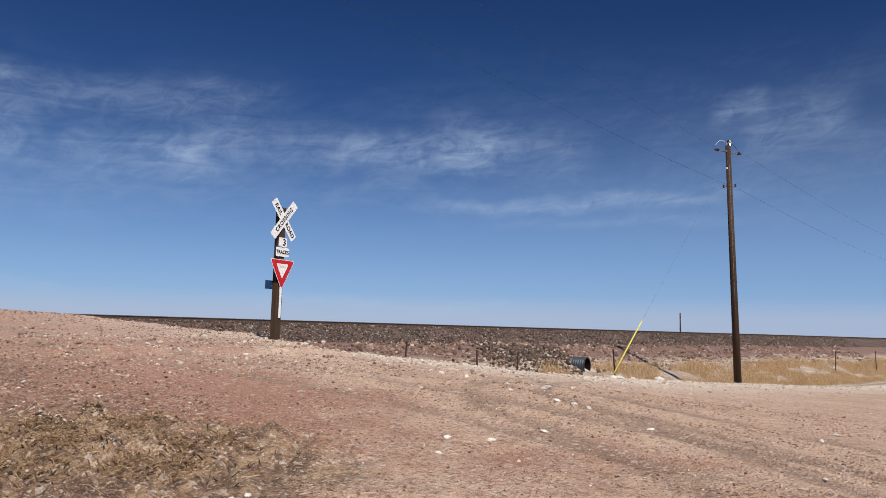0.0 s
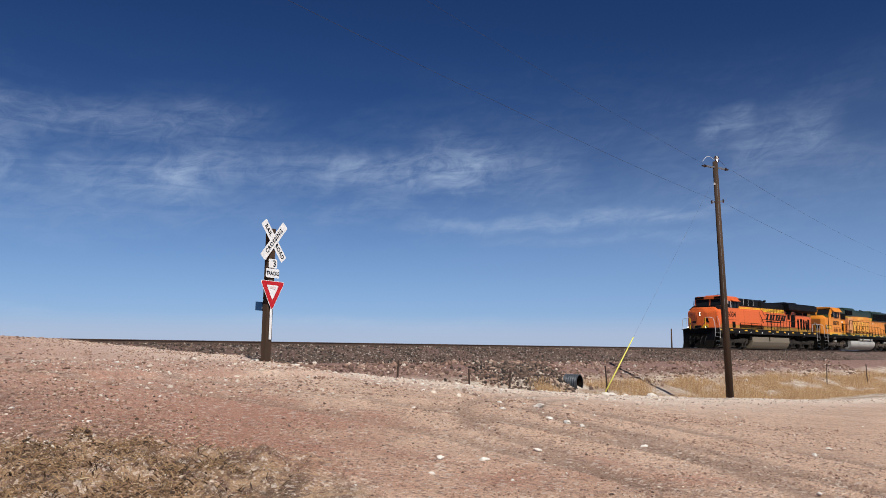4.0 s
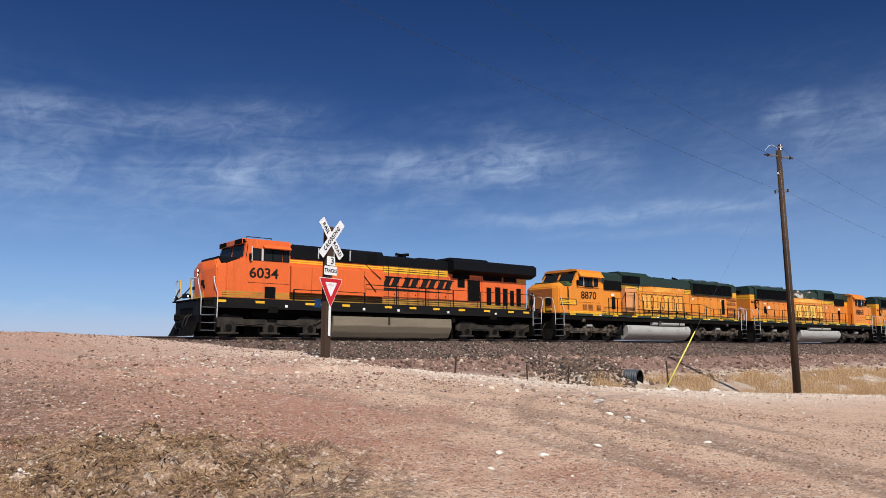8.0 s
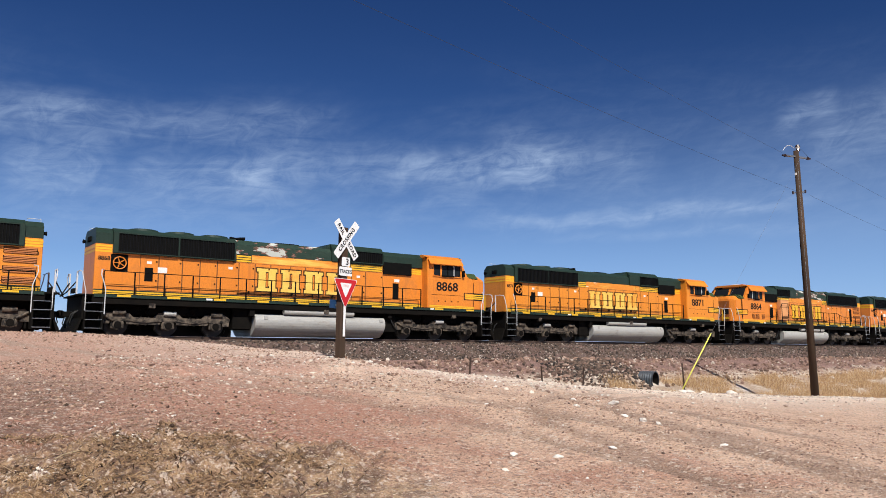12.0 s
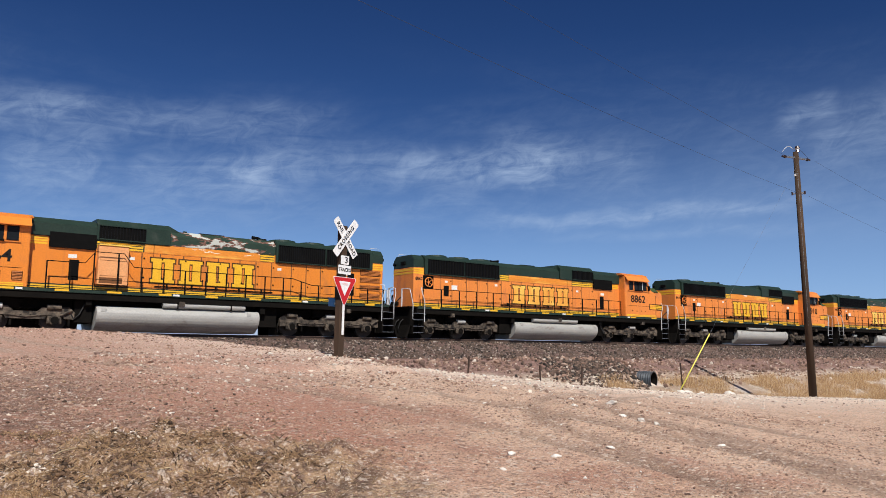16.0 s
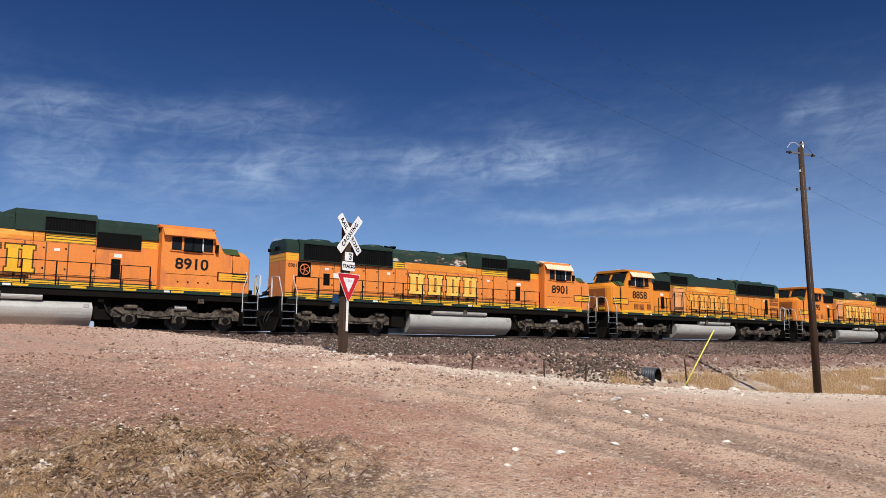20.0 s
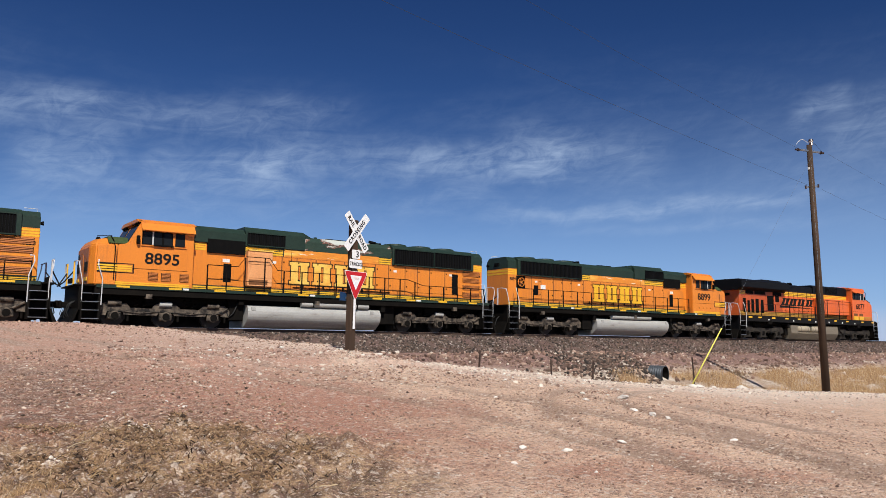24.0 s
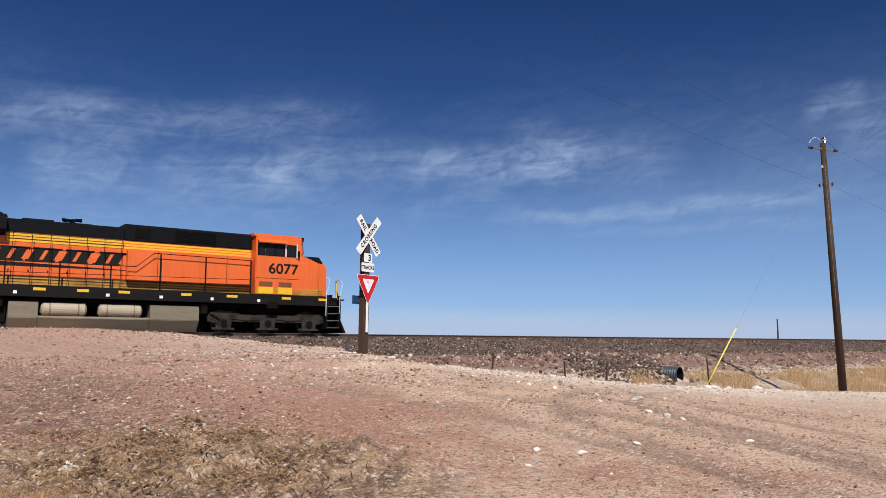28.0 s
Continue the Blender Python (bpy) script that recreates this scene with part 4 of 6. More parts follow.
    # added black sheets inside the wheels close off sky seen under the bogie
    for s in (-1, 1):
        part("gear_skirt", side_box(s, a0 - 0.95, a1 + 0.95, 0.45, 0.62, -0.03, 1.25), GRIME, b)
    for x in axles:
        add_wheelset(t, x)


def add_end(t, at_x, way, paint, plow):
    """Coupler, pilot, stepwells, hoses and handrails of one end; way is -1 at the nose end, 1 at the rear."""
    def X(d):
        return at_x - way * d

    def span(a, b):
        return min(X(a), X(b)), max(X(a), X(b))

    c = part("coupler", box(*span(-0.02, 0.55), -0.12, 0.12, 0.74, 0.98, 0.03), GRIME, t, "oily cast knuckle coupler")
    part("knuckle", box(*span(-0.06, 0.14), -0.2, 0.02, 0.7, 1.02, 0.04), GRIME, c)
    part("pilot_plate", box(*span(0.5, 0.58), -1.45, 1.45, 0.62, 1.62, 0.01), paint, t)
    if plow:
        pts = [(X(0.18), 0.03), (X(0.5), 0.7), (X(0.56), 0.7), (X(0.34), 0.03)]
        part("snow_plow", prism(pts, "y", -1.4, 1.4), GRIME, t, "black steel pilot plow")
    else:
        part("pilot_sheet", box(*span(0.46, 0.52), -1.4, 1.4, 0.2, 0.64, 0.01), GRIME, t)
    part("end_deck", box(*span(0.35, 1.3), -1.5, 1.5, 1.6, 1.66, 0.005), GRIME, t)

    def stepwell(s):
        w = part("stepwell", side_box(s, *span(0.58, 0.64), 1.0, 1.52, 0.22, 1.6), GRIME, t, "black boarding steps")
        part("step_side", side_box(s, *span(1.24, 1.32), 1.0, 1.53, 0.22, 1.6), GRIME, w)
        part("step_back", side_box(s, *span(0.6, 1.3), 0.98, 1.02, 0.22, 1.6), GRIME, w)
        for k in range(4):
            part("step_tread", side_box(s, *span(0.62, 1.28), 1.1, 1.54, 0.27 + 0.34 * k, 0.295 + 0.34 * k, 0.004), GALV, w, "worn pale step tread")
        rail = [(X(0.6), s * 1.5, 0.95), (X(0.6), s * 1.52, 1.75), (X(0.48), s * 1.5, 2.3), (X(0.46), s * 1.42, 2.55), (X(0.5), s * 1.3, 2.58)]
        part("grab_rail", tube(rail, 0.022, 6), GREYRAIL, t, "light grey bent grab rail")
        rail = [(X(1.34), s * 1.53, 0.85), (X(1.34), s * 1.55, 1.9), (X(1.16), s * 1.54, 2.45), (X(1.18), s * 1.45, 2.68), (X(1.3), s * 1.3, 2.7)]
        part("grab_rail", tube(rail, 0.022, 6), GREYRAIL, t, "light grey bent grab rail")
        for d in (0.35, 0.75):
            hose = [(X(0.5), s * d, 1.0), (X(0.32), s * d, 0.85), (X(0.22), s * (d - 0.05), 0.5), (X(0.34), s * (d - 0.12), 0.3)]
            part("air_hose", tube(hose, 0.026, 6), HOSE, t, "black rubber air hose")
        part("end_post", box(*span(0.38, 0.44), s * 0.72 - 0.03, s * 0.72 + 0.03, 1.62, 2.62), GREYRAIL if way > 0 else YELLOW, t, "end handrail post")
        part("end_rail", tube([(X(0.41), s * 0.72, 2.6), (X(0.41), s * 1.1, 2.62), (X(0.46), s * 1.3, 2.58)], 0.02, 6), GREYRAIL, t)

    both(stepwell)
    part("jumper_cable", tube([(X(0.4), -0.7, 2.2), (X(0.1), -0.4, 1.75), (X(-0.05), 0.0, 1.6), (X(0.1), 0.4, 1.75), (X(0.4), 0.7, 2.2)], 0.03, 6), HOSE, t, "hanging black jumper cable")
    part("cable_socket", box(*span(0.38, 0.5), -0.3, 0.3, 1.75, 1.95, 0.01), paint, t)


def add_side_rails(t, s, runs, y, z_low, mat, gap=1.9):
    """Side handrail: posts and two rails; runs are (x, top) bends."""
    top = [(x, s * y, z) for x, z in runs]
    part("handrail", tube(top, 0.019, 6), mat, t, "black tubular side handrail")
    x = runs[0][0]
    while x <= runs[-1][0] + 0.01:
        z = curve_at(runs, x)
        part("rail_post", box(x - 0.025, x + 0.025, s * y - 0.02, s * y + 0.02, z_low - 0.02, z), mat, t)
        x += (runs[-1][0] - runs[0][0]) / round((runs[-1][0] - runs[0][0]) / gap)
    part("lower_rail", tube([(q, s * y, curve_at(runs, q) * 0.42 + z_low * 0.58) for q in (runs[0][0], runs[-1][0])], 0.012, 5), mat, t)


def stripe_bars(s, x0, x1, y, z0, z1, n=3, bm=None):
    h = (z1 - z0) / (n * 1.45)
    for k in range(n):
        z = z0 + k * h * 1.45
        bm = side_box(s, x0, x1, y, y + 0.006, z, z + h, bm=bm)
    return bm


def louvre(t, s, x0, x1, z0, z1, y, mat, slats, label=""):
    f = part("vent_frame", side_box(s, x0, x1, y - 0.01, y + 0.01, z0, z1), SOOT, t, label)
    for k in range(slats):
        z = z0 + (k + 0.5) * (z1 - z0) / slats
        h = (z1 - z0) / slats * 0.36
        part("slat", prism([(s * (y + 0.01), z - h), (s * (y + 0.04), z - h * 1.4), (s * (y + 0.04), z - h), (s * (y + 0.01), z + h)], "x", x0 + 0.02, x1 - 0.02), mat, f)
    return f


def grille(t, s, x0, x1, z0, z1, y, label):
    """A radiator screen with fine upright bars in a frame."""
    f = part("grille_backing", side_box(s, x0, x1, y - 0.02, y + 0.012, z0, z1), SOOT, t, label)
    bm = bmesh.new()
    n = int((x1 - x0) / 0.11)
    for k in range(n + 1):
        x = x0 + (x1 - x0) * k / n
        side_box(s, x - 0.012, x + 0.012, y + 0.01, y + 0.05, z0, z1, bm=bm)
    tagged(part("screen", bm, BLACK, f), kind="stuff")
    part("grille_edge", side_box(s, x0, x1, y + 0.01, y + 0.06, z1, z1 + 0.04, bm=side_box(s, x0, x1, y + 0.01, y + 0.06, z0 - 0.04, z0)), GREEN if y < 1.2 else BLACK, f)


def cab_window(c, s, x0, x1, z0, z1, y, trim=None):
    w = part("side_window", side_box(s, x0, x1, y - 0.02, y + 0.004, z0, z1), GLASS, c, "dark tinted cab window")
    bm = bmesh.new()
    for a, b, p, q in ((x0 - 0.03, x1 + 0.03, z1, z1 + 0.02), (x0 - 0.03, x1 + 0.03, z0 - 0.02, z0), (x0 - 0.03, x0, z0, z1), (x1, x1 + 0.03, z0, z1)):
        side_box(s, a, b, y - 0.01, y + 0.02, p, q, bm=bm)
    part("window_trim", bm, trim or SOOT, w)


END_GEAR = ("coupler", "knuckle", "pilot", "snow_plow", "end_", "step", "grab_rail", "air_hose", "jumper", "cable_socket", "bogie", "wheelset")


def settle_shape(t, stations, squash):
    """Moves the superstructure's stations along the frame to their true places and trims its height above the deck."""
    old, true = [a for a, b in stations], [b for a, b in stations]
    for o in t.children_recursive:
        top = o
        while top.parent != t:
            top = top.parent
        if o.type != "MESH" or top.name.startswith(END_GEAR):
            continue
        turned = o.matrix_basis.to_euler().z != 0
        if turned:
            o.location.x = float(np.interp(o.location.x, old, true))
        for v in o.data.vertices:
            if not turned:
                v.co.x = float(np.interp(v.co.x, old, true))
            if v.co.z > 1.66:
                v.co.z = 1.66 + (v.co.z - 1.66) * squash


def emd_locomotive():
    """A six-axle wide-cab freight engine, orange with dark green top and yellow bands, 22.56 m long."""
    t = new("locomotive")
    L = 22.56
    u = part("underframe", box(0.9, 21.7, -1.5, 1.5, 1.28, 1.66, 0.01), GRIME, t, "black underframe")
    part("centre_sill", box(0.6, 21.9, -0.8, 0.8, 0.9, 1.3), GRIME, u)
    part("equipment_rack", box(6.75, 7.5, -1.15, 1.15, 0.35, 1.3, 0.03), GRIME, u)
    part("equipment_rack", box(14.7, 15.6, -1.15, 1.15, 0.35, 1.3, 0.03), GRIME, u)

    def sill(s):
        part("side_sill", side_box(s, 0.95, 21.65, 1.5, 1.55, 1.545, 1.68, 0.004), GREEN, t, "dark green side sill")
        for k in range(10):
            x = 1.75 + k * 2.05
            part("reflector", side_box(s, x, x + 0.56, 1.55, 1.556, 1.585, 1.665), YELLOW, t)
            if k % 3 == 1:
                part("white_reflector", side_box(s, x + 0.62, x + 0.9, 1.55, 1.556, 1.585, 1.665), WHITE, t)
        for x in (3.0, 11.0, 19.3):
            part("jacking_pad", side_box(s, x - 0.13, x + 0.13, 1.3, 1.52, 1.16, 1.36, 0.01), CAST, t, "dusty jacking pad")

    both(sill)
    add_end(t, 0.0, -1, GRIME, True)
    add_end(t, L, 1, GRIME, True)
    # cab and nose
    cab = part("cab", prism([(1.72, 1.66), (4.88, 1.66), (4.88, 4.44), (4.74, 4.56), (2.64, 4.56), (2.56, 4.44), (2.17, 3.52), (1.74, 3.4)], "y", -1.5, 1.5, 0.035), ORANGE, t, "orange safety cab")
    part("cab_roof", prism([(-1.47, 4.5), (-1.1, 4.64), (1.1, 4.64), (1.47, 4.5), (1.47, 4.47), (-1.47, 4.47)], "x", 2.48, 4.95, 0.01), ORANGE, cab)
    bm = bmesh.new()
    plan = ((0.7, 1.05), (0.88, 1.43), (1.76, 1.49))
    def ring(z_front, z_back, pull):
        half = [(x + pull * (0.5 if x < 1.7 else 0), y - pull, z_front + (z_back - z_front) * (x - 0.66) / 1.1) for x, y in plan]
        return half + [(x, -y, z) for x, y, z in half[::-1]]
    rows = [[bm.verts.new(p) for p in q] for q in (ring(1.66, 1.66, 0.0), ring(3.34, 3.44, 0.01), ring(3.62, 3.74, 0.36))]
    for a, b in zip(rows, rows[1:]):
        for i in range(6):
            bm.faces.new((a[i], a[(i + 1) % 6], b[(i + 1) % 6], b[i]))
    bm.faces.new(rows[0][::-1])
    bm.faces.new(rows[2])
    bmesh.ops.recalc_face_normals(bm, faces=bm.faces[:])
    bmesh.ops.bevel(bm, geom=bm.edges[:], offset=0.05, segments=2, affect="EDGES")
    nose = part("nose", bm, ORANGE, t, "orange wide nose")
    part("antiglare_panel", prism([(-1.48, 3.46), (-1.13, 3.77), (1.13, 3.77), (1.48, 3.46), (1.4, 3.42), (-1.4, 3.42)], "x", 1.36, 2.2, 0.01), ANTIGLARE, nose, "green antiglare nose top")
    part("cab_front_pipe", tube([(1.62, -1.5, 1.9), (1.62, -1.52, 3.3), (1.55, -1.4, 3.62), (1.5, -1.0, 3.82)], 0.022, 5), SOOT, nose, "dark bent pipe over the nose")
    # darker orange plate: the nose front's shade painted in, along with grime
    part("nose_front", box(0.672, 0.705, -1.03, 1.03, 1.7, 3.26, 0.01), DULLORANGE, nose, "nose front painted darker for shade, with grime")
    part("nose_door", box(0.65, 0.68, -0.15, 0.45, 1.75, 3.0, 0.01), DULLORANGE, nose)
    part("headlight", cyl((0.64, 0.75, 2.95), (0.7, 0.75, 2.95), 0.12, 14), GLASS, nose)

    def cab_side(s):
        for x0, x1 in ((2.62, 2.98), (3.08, 3.42), (3.5, 3.86), (4.0, 4.4)):
            cab_window(cab, s, x0, x1, 3.52, 4.06, 1.5)
        part("window_visor", prism([(s * 1.49, 4.4), (s * 1.74, 4.1), (s * 1.74, 4.13), (s * 1.49, 4.45)], "x", 2.55, 4.86), ORANGE, cab, "orange hinged sunshade")
        for x0, x1, m in ((3.0, 3.06, GREYRAIL), (3.43, 3.48, SOOT), (3.88, 3.98, ORANGE), (4.41, 4.45, ORANGE)):
            part("window_divider", side_box(s, x0, x1, 1.5, 1.525, 3.5, 4.08), m, cab)
        part("armrest", side_box(s, 3.06, 3.9, 1.52, 1.6, 3.44, 3.52, 0.01), SOOT, cab, "dark padded window armrest")
        part("window_ledge", side_box(s, 2.56, 4.5, 1.5, 1.55, 3.43, 3.47, 0.004), ORANGE, cab)
        part("band_outline", side_box(s, 1.74, 2.42, 1.5, 1.505, 2.2, 2.62, 0.0), SIGNBLACK, cab)
        part("cab_band_ground", side_box(s, 1.74, 2.38, 1.505, 1.508, 2.24, 2.58), ORANGE, cab)
        part("cab_band", stripe_bars(s, 1.75, 2.36, 1.508, 2.27, 2.56, 3), YELLOW, cab, "short yellow bands on the nose side")
        part("nose_band_outline", box(-0.38, 0.38, -0.006, 0.006, 2.2, 2.62), SIGNBLACK, nose, at=pose(1.34, s * 1.468, 0, 0, 0, s * 3.9))
        for k in range(3):
            part("nose_band", box(-0.38, 0.38, -0.009, 0.009, 2.27 + k * 0.103, 2.337 + k * 0.103), YELLOW, nose, at=pose(1.34, s * 1.468, 0, 0, 0, s * 3.9))
        part("nose_seam", box(-0.012, 0.012, -0.004, 0.008, 1.75, 3.2), SIGNBLACK, nose, at=pose(1.7, s * 1.492, 0, 0, 0, s * 3.9))
        part("front_mark", box(0.64, 0.672, min(s * 0.5, s * 0.95), max(s * 0.5, s * 0.95), 2.25, 2.65), SIGNBLACK, nose, "dark painted mark on the nose front")
        part("front_bars", box(0.64, 0.672, min(s * 0.5, s * 0.98), max(s * 0.5, s * 0.98), 1.85, 2.0), YELLOW, nose)
        part("cab_seam", side_box(s, 2.3, 4.6, 1.5, 1.508, 2.42, 2.435), SOOT, cab)
        part("cab_base_band", stripe_bars(s, 1.7, 4.72, 1.5, 1.7, 1.86, 2), YELLOW, cab, "yellow bands along the cab foot")
        part("mirror", box(2.44, 2.52, min(s * 1.5, s * 1.66), max(s * 1.5, s * 1.66), 3.5, 3.85, 0.01), SOOT, cab)
        part("windshield", prism([(2.2, 3.6), (2.54, 4.36), (2.56, 4.35), (2.22, 3.59)], "y", min(s * 0.1, s * 1.3), max(s * 0.1, s * 1.3)), GLASS, cab, "dark sloping windshield", at=pose(-0.02, 0, 0.012))
        part("number_board", box(2.5, 2.6, min(s * 0.75, s * 1.35), max(s * 0.75, s * 1.35), 4.4, 4.58, 0.01), SOOT, cab)
        part("cab_corner_post", side_box(s, 1.74, 1.8, 1.44, 1.504, 1.7, 3.38), ORANGE, cab)
        if s < 0:
            for x in (2.9, 3.45, 4.25):
                louvre(cab, s, x, x + 0.42, 1.95, 2.3, 1.5, DULLORANGE, 6, "dark orange louvred cabinet vent")
        else:
            for x in (2.7, 3.15, 3.6, 4.05):
                part("step_hole", side_box(s, x, x + 0.06, 1.5, 1.51, 2.05, 2.12), SOOT, cab)

    both(cab_side)
    part("nose_bell", cyl((1.15, -0.4, 3.68), (1.15, -0.4, 3.8), 0.12, 10, 0.06), GRIME, nose, "dark bell on the nose top")
    part("nose_grab", tube([(1.0, -0.9, 3.66), (1.0, -0.9, 3.78), (1.6, -0.9, 3.84), (1.6, -0.9, 3.74)], 0.016, 5), SOOT, nose)
    part("roof_antenna", box(2.9, 3.4, -0.3, 0.3, 4.64, 4.72, 0.02), WHITE, cab)
    part("cab_door", box(4.875, 4.9, -1.35, -0.98, 1.75, 3.8, 0.008), ORANGE, cab)
    # long hood
    hood = part("hood", box(4.75, 21.58, -0.98, 0.98, 1.66, 3.88, 0.02), ORANGE, t, "long orange hood")

    def roof_profile(h, w=0.98):
        return [(-w, 3.87), (-w, h - 0.24), (-w + 0.24, h), (w - 0.24, h), (w, h - 0.24), (w, 3.87)]

    part("inverter_roof", prism(roof_profile(4.64, 1.06), "x", 4.9, 7.5, 0.015), GREEN, t, "dark green cabinet roof")
    part("blower_roof", prism(roof_profile(4.8, 1.04), "x", 7.505, 10.5, 0.015), GREEN, t, "dark green raised roof hatch")
    part("roof_slope", prism([(10.5, 4.5), (10.5, 4.78), (10.95, 4.56), (10.95, 4.5)], "y", -0.8, 0.8), GREEN, t)
    part("engine_roof", prism(roof_profile(4.58), "x", 10.505, 15.5, 0.015), GREEN, t, "dark green engine roof with peeling paint")
    part("radiator_roof", prism([(-1.08, 3.5), (-1.08, 4.42), (-0.84, 4.6), (0.84, 4.6), (1.08, 4.42), (1.08, 3.5)], "x", 15.505, 20.9, 0.015), GREEN, t, "dark green radiator housing")
    part("rear_roof", prism(roof_profile(4.58), "x", 20.905, 21.58, 0.015), GREEN, t, "dark green rear roof")
    for x in (16.25, 17.85, 19.45):
        fan = part("roof_fan", cyl((x, 0, 4.58), (x, 0, 4.72), 0.74, 24, 0.66), GREEN, t, "round dark green cooling fan")
        part("fan_guard", cyl((x, 0, 4.72), (x, 0, 4.74), 0.58, 20), SOOT, fan)
    part("exhaust_stack", box(12.0, 13.2, -0.35, 0.35, 4.56, 4.68, 0.02), SOOT, t)
    part("lift_lug", box(11.2, 11.35, -0.6, -0.5, 4.56, 4.66, bm=box(14.8, 14.95, -0.6, -0.5, 4.56, 4.66)), GREEN, t)
    horn = part("horn", cyl((15.1, 0, 4.78), (14.7, 0, 4.78), 0.03, 8, 0.08), SOOT, t, "cluster of black air horns")
    part("horn_bell", cyl((15.0, 0.18, 4.72), (15.5, 0.18, 4.72), 0.03, 8, 0.08, cyl((15.0, -0.18, 4.72), (14.65, -0.18, 4.72), 0.03, 8, 0.07)), SOOT, horn)
    part("horn_base", box(15.0, 15.1, -0.2, 0.2, 4.56, 4.74), SOOT, horn)
    part("rear_headlight", box(21.56, 21.66, -0.2, 0.2, 4.05, 4.25, 0.02), SOOT, t)
    part("rear_bell", cyl((21.6, -0.75, 4.12), (21.72, -0.75, 4.12), 0.05, 10, 0.1), SOOT, t)
    part("roof_grab", tube([(21.0, -0.6, 4.56), (21.0, -0.6, 4.72), (21.5, -0.6, 4.72), (21.5, -0.6, 4.56)], 0.015, 5), GREYRAIL, t)

    def hood_side(s):
        part("cab_rear_band", stripe_bars(s, 4.95, 5.55, 0.98, 3.52, 3.86, 3), YELLOW, t, "three short yellow bands behind the cab")
        part("band_ground", side_box(s, 7.52, 9.4, 0.98, 0.983, 3.5, 3.87), GREEN, t)
        part("upper_band", stripe_bars(s, 7.55, 9.35, 0.98, 3.52, 3.86, 3), YELLOW, t, "three yellow bands below the green roof")
        part("worn_band", side_box(s, 9.4, 14.7, 0.98, 0.986, 3.52, 3.86), WORNBAND, t, "sun-bleached band, most of its yellow worn off")
        part("band_end_ground", side_box(s, 14.72, 15.46, 0.98, 0.983, 3.5, 3.87), GREEN, t)
        part("band_end", stripe_bars(s, 14.74, 15.45, 0.98, 3.52, 3.86, 3), YELLOW, t, "three yellow bands below the green roof")
        part("rear_band", stripe_bars(s, 20.92, 21.57, 0.98, 3.52, 3.86, 3), YELLOW, t, "three short yellow bands at the rear corner")
        for x0, x1 in ((15.62, 18.1), (18.2, 20.68)):
            grille(t, s, x0, x1, 3.56, 4.36, 1.08, "black radiator intake screen")
        grille(t, s, 7.6, 9.4, 3.94, 4.5, 1.04, "black dynamic-brake intake screen")
        part("intake_recess", side_box(s, 5.6, 7.5, 0.98, 1.07, 3.42, 4.06, 0.006), SOOT, t, "black intake opening")
        x = 7.5
        k = 0
        while x < 19.2:
            w = 0.78 if k % 3 else 1.02
            d = part("hood_door", side_box(s, x + 0.02, x + w - 0.02, 0.98, 0.99, 1.96, 3.46), ORANGE, hood)
            part("door_edge", side_box(s, x - 0.005, x + w + 0.005, 0.98, 0.985, 1.94, 3.48), SEAM, d)
            part("door_latch", side_box(s, x + 0.06, x + 0.12, 0.988, 1.01, 2.35, 2.42, bm=side_box(s, x + 0.06, x + 0.12, 0.988, 1.01, 3.2, 3.26)), SOOT, d)
            if k % 4 == 1:
                part("notice_plate", side_box(s, x + 0.3, x + 0.5, 0.988, 0.994, 3.12, 3.24), WHITE, d, "small white notice")
            x += w + 0.01
            k += 1
        part("foot_band_ground", side_box(s, 4.9, 21.575, 0.98, 0.983, 1.67, 1.92), GREEN, hood)
        part("hood_foot_band", stripe_bars(s, 4.9, 21.57, 0.98, 1.7, 1.9, 2), YELLOW, hood, "yellow bands along the hood foot")
        v = part("vent_door", side_box(s, 6.35, 6.95, 0.98, 1.0, 1.95, 3.2), ORANGE, hood)
        part("vent_screen", side_box(s, 6.45, 6.85, 0.995, 1.008, 2.1, 2.95), SOOT, v, "black screened vent")
        part("notice_plate", side_box(s, 6.4, 6.75, 0.998, 1.006, 3.02, 3.18), WHITE, v)
        if s < 0:
            part("cabinet", side_box(s, 7.56, 8.72, 0.98, 1.32, 1.95, 3.62, 0.02), BLEACHED, t, "sun-bleached orange equipment cabinet")
            part("cabinet_frame", side_box(s, 7.62, 8.66, 1.32, 1.335, 2.34, 3.5, 0.005), BLEACHED, t)
            part("cabinet_seam", side_box(s, 7.62, 8.66, 1.335, 1.339, 2.98, 3.0), SEAM, t)
            part("cabinet_cap", side_box(s, 7.56, 8.74, 0.99, 1.36, 3.62, 3.68, 0.005), CREAM, t, "faded cream cabinet lid")
            part("cabinet_slot", side_box(s, 7.62, 8.5, 1.32, 1.325, 2.02, 2.26), SEAM, t)
            part("vent_screen", side_box(s, 19.45, 19.85, 0.98, 1.0, 2.1, 3.25), SOOT, hood, "black screened vent")
            for z in (2.0, 2.42, 2.84, 3.2):
                louvre(hood, s, 20.2, 21.4, z, z + 0.26, 0.98, DULLORANGE, 4, "dark orange louvred door")
            tank = part("air_reservoir", cyl((10.2, s * 1.36, 1.2), (13.9, s * 1.36, 1.2), 0.13, 14), SILVER, t, "slim silver air reservoir")
            part("reservoir_strap", box(10.8, 10.86, s * 1.36 - 0.14, s * 1.36 + 0.14, 1.06, 1.34, bm=box(13.2, 13.26, s * 1.36 - 0.14, s * 1.36 + 0.14, 1.06, 1.34)), GRIME, tank)
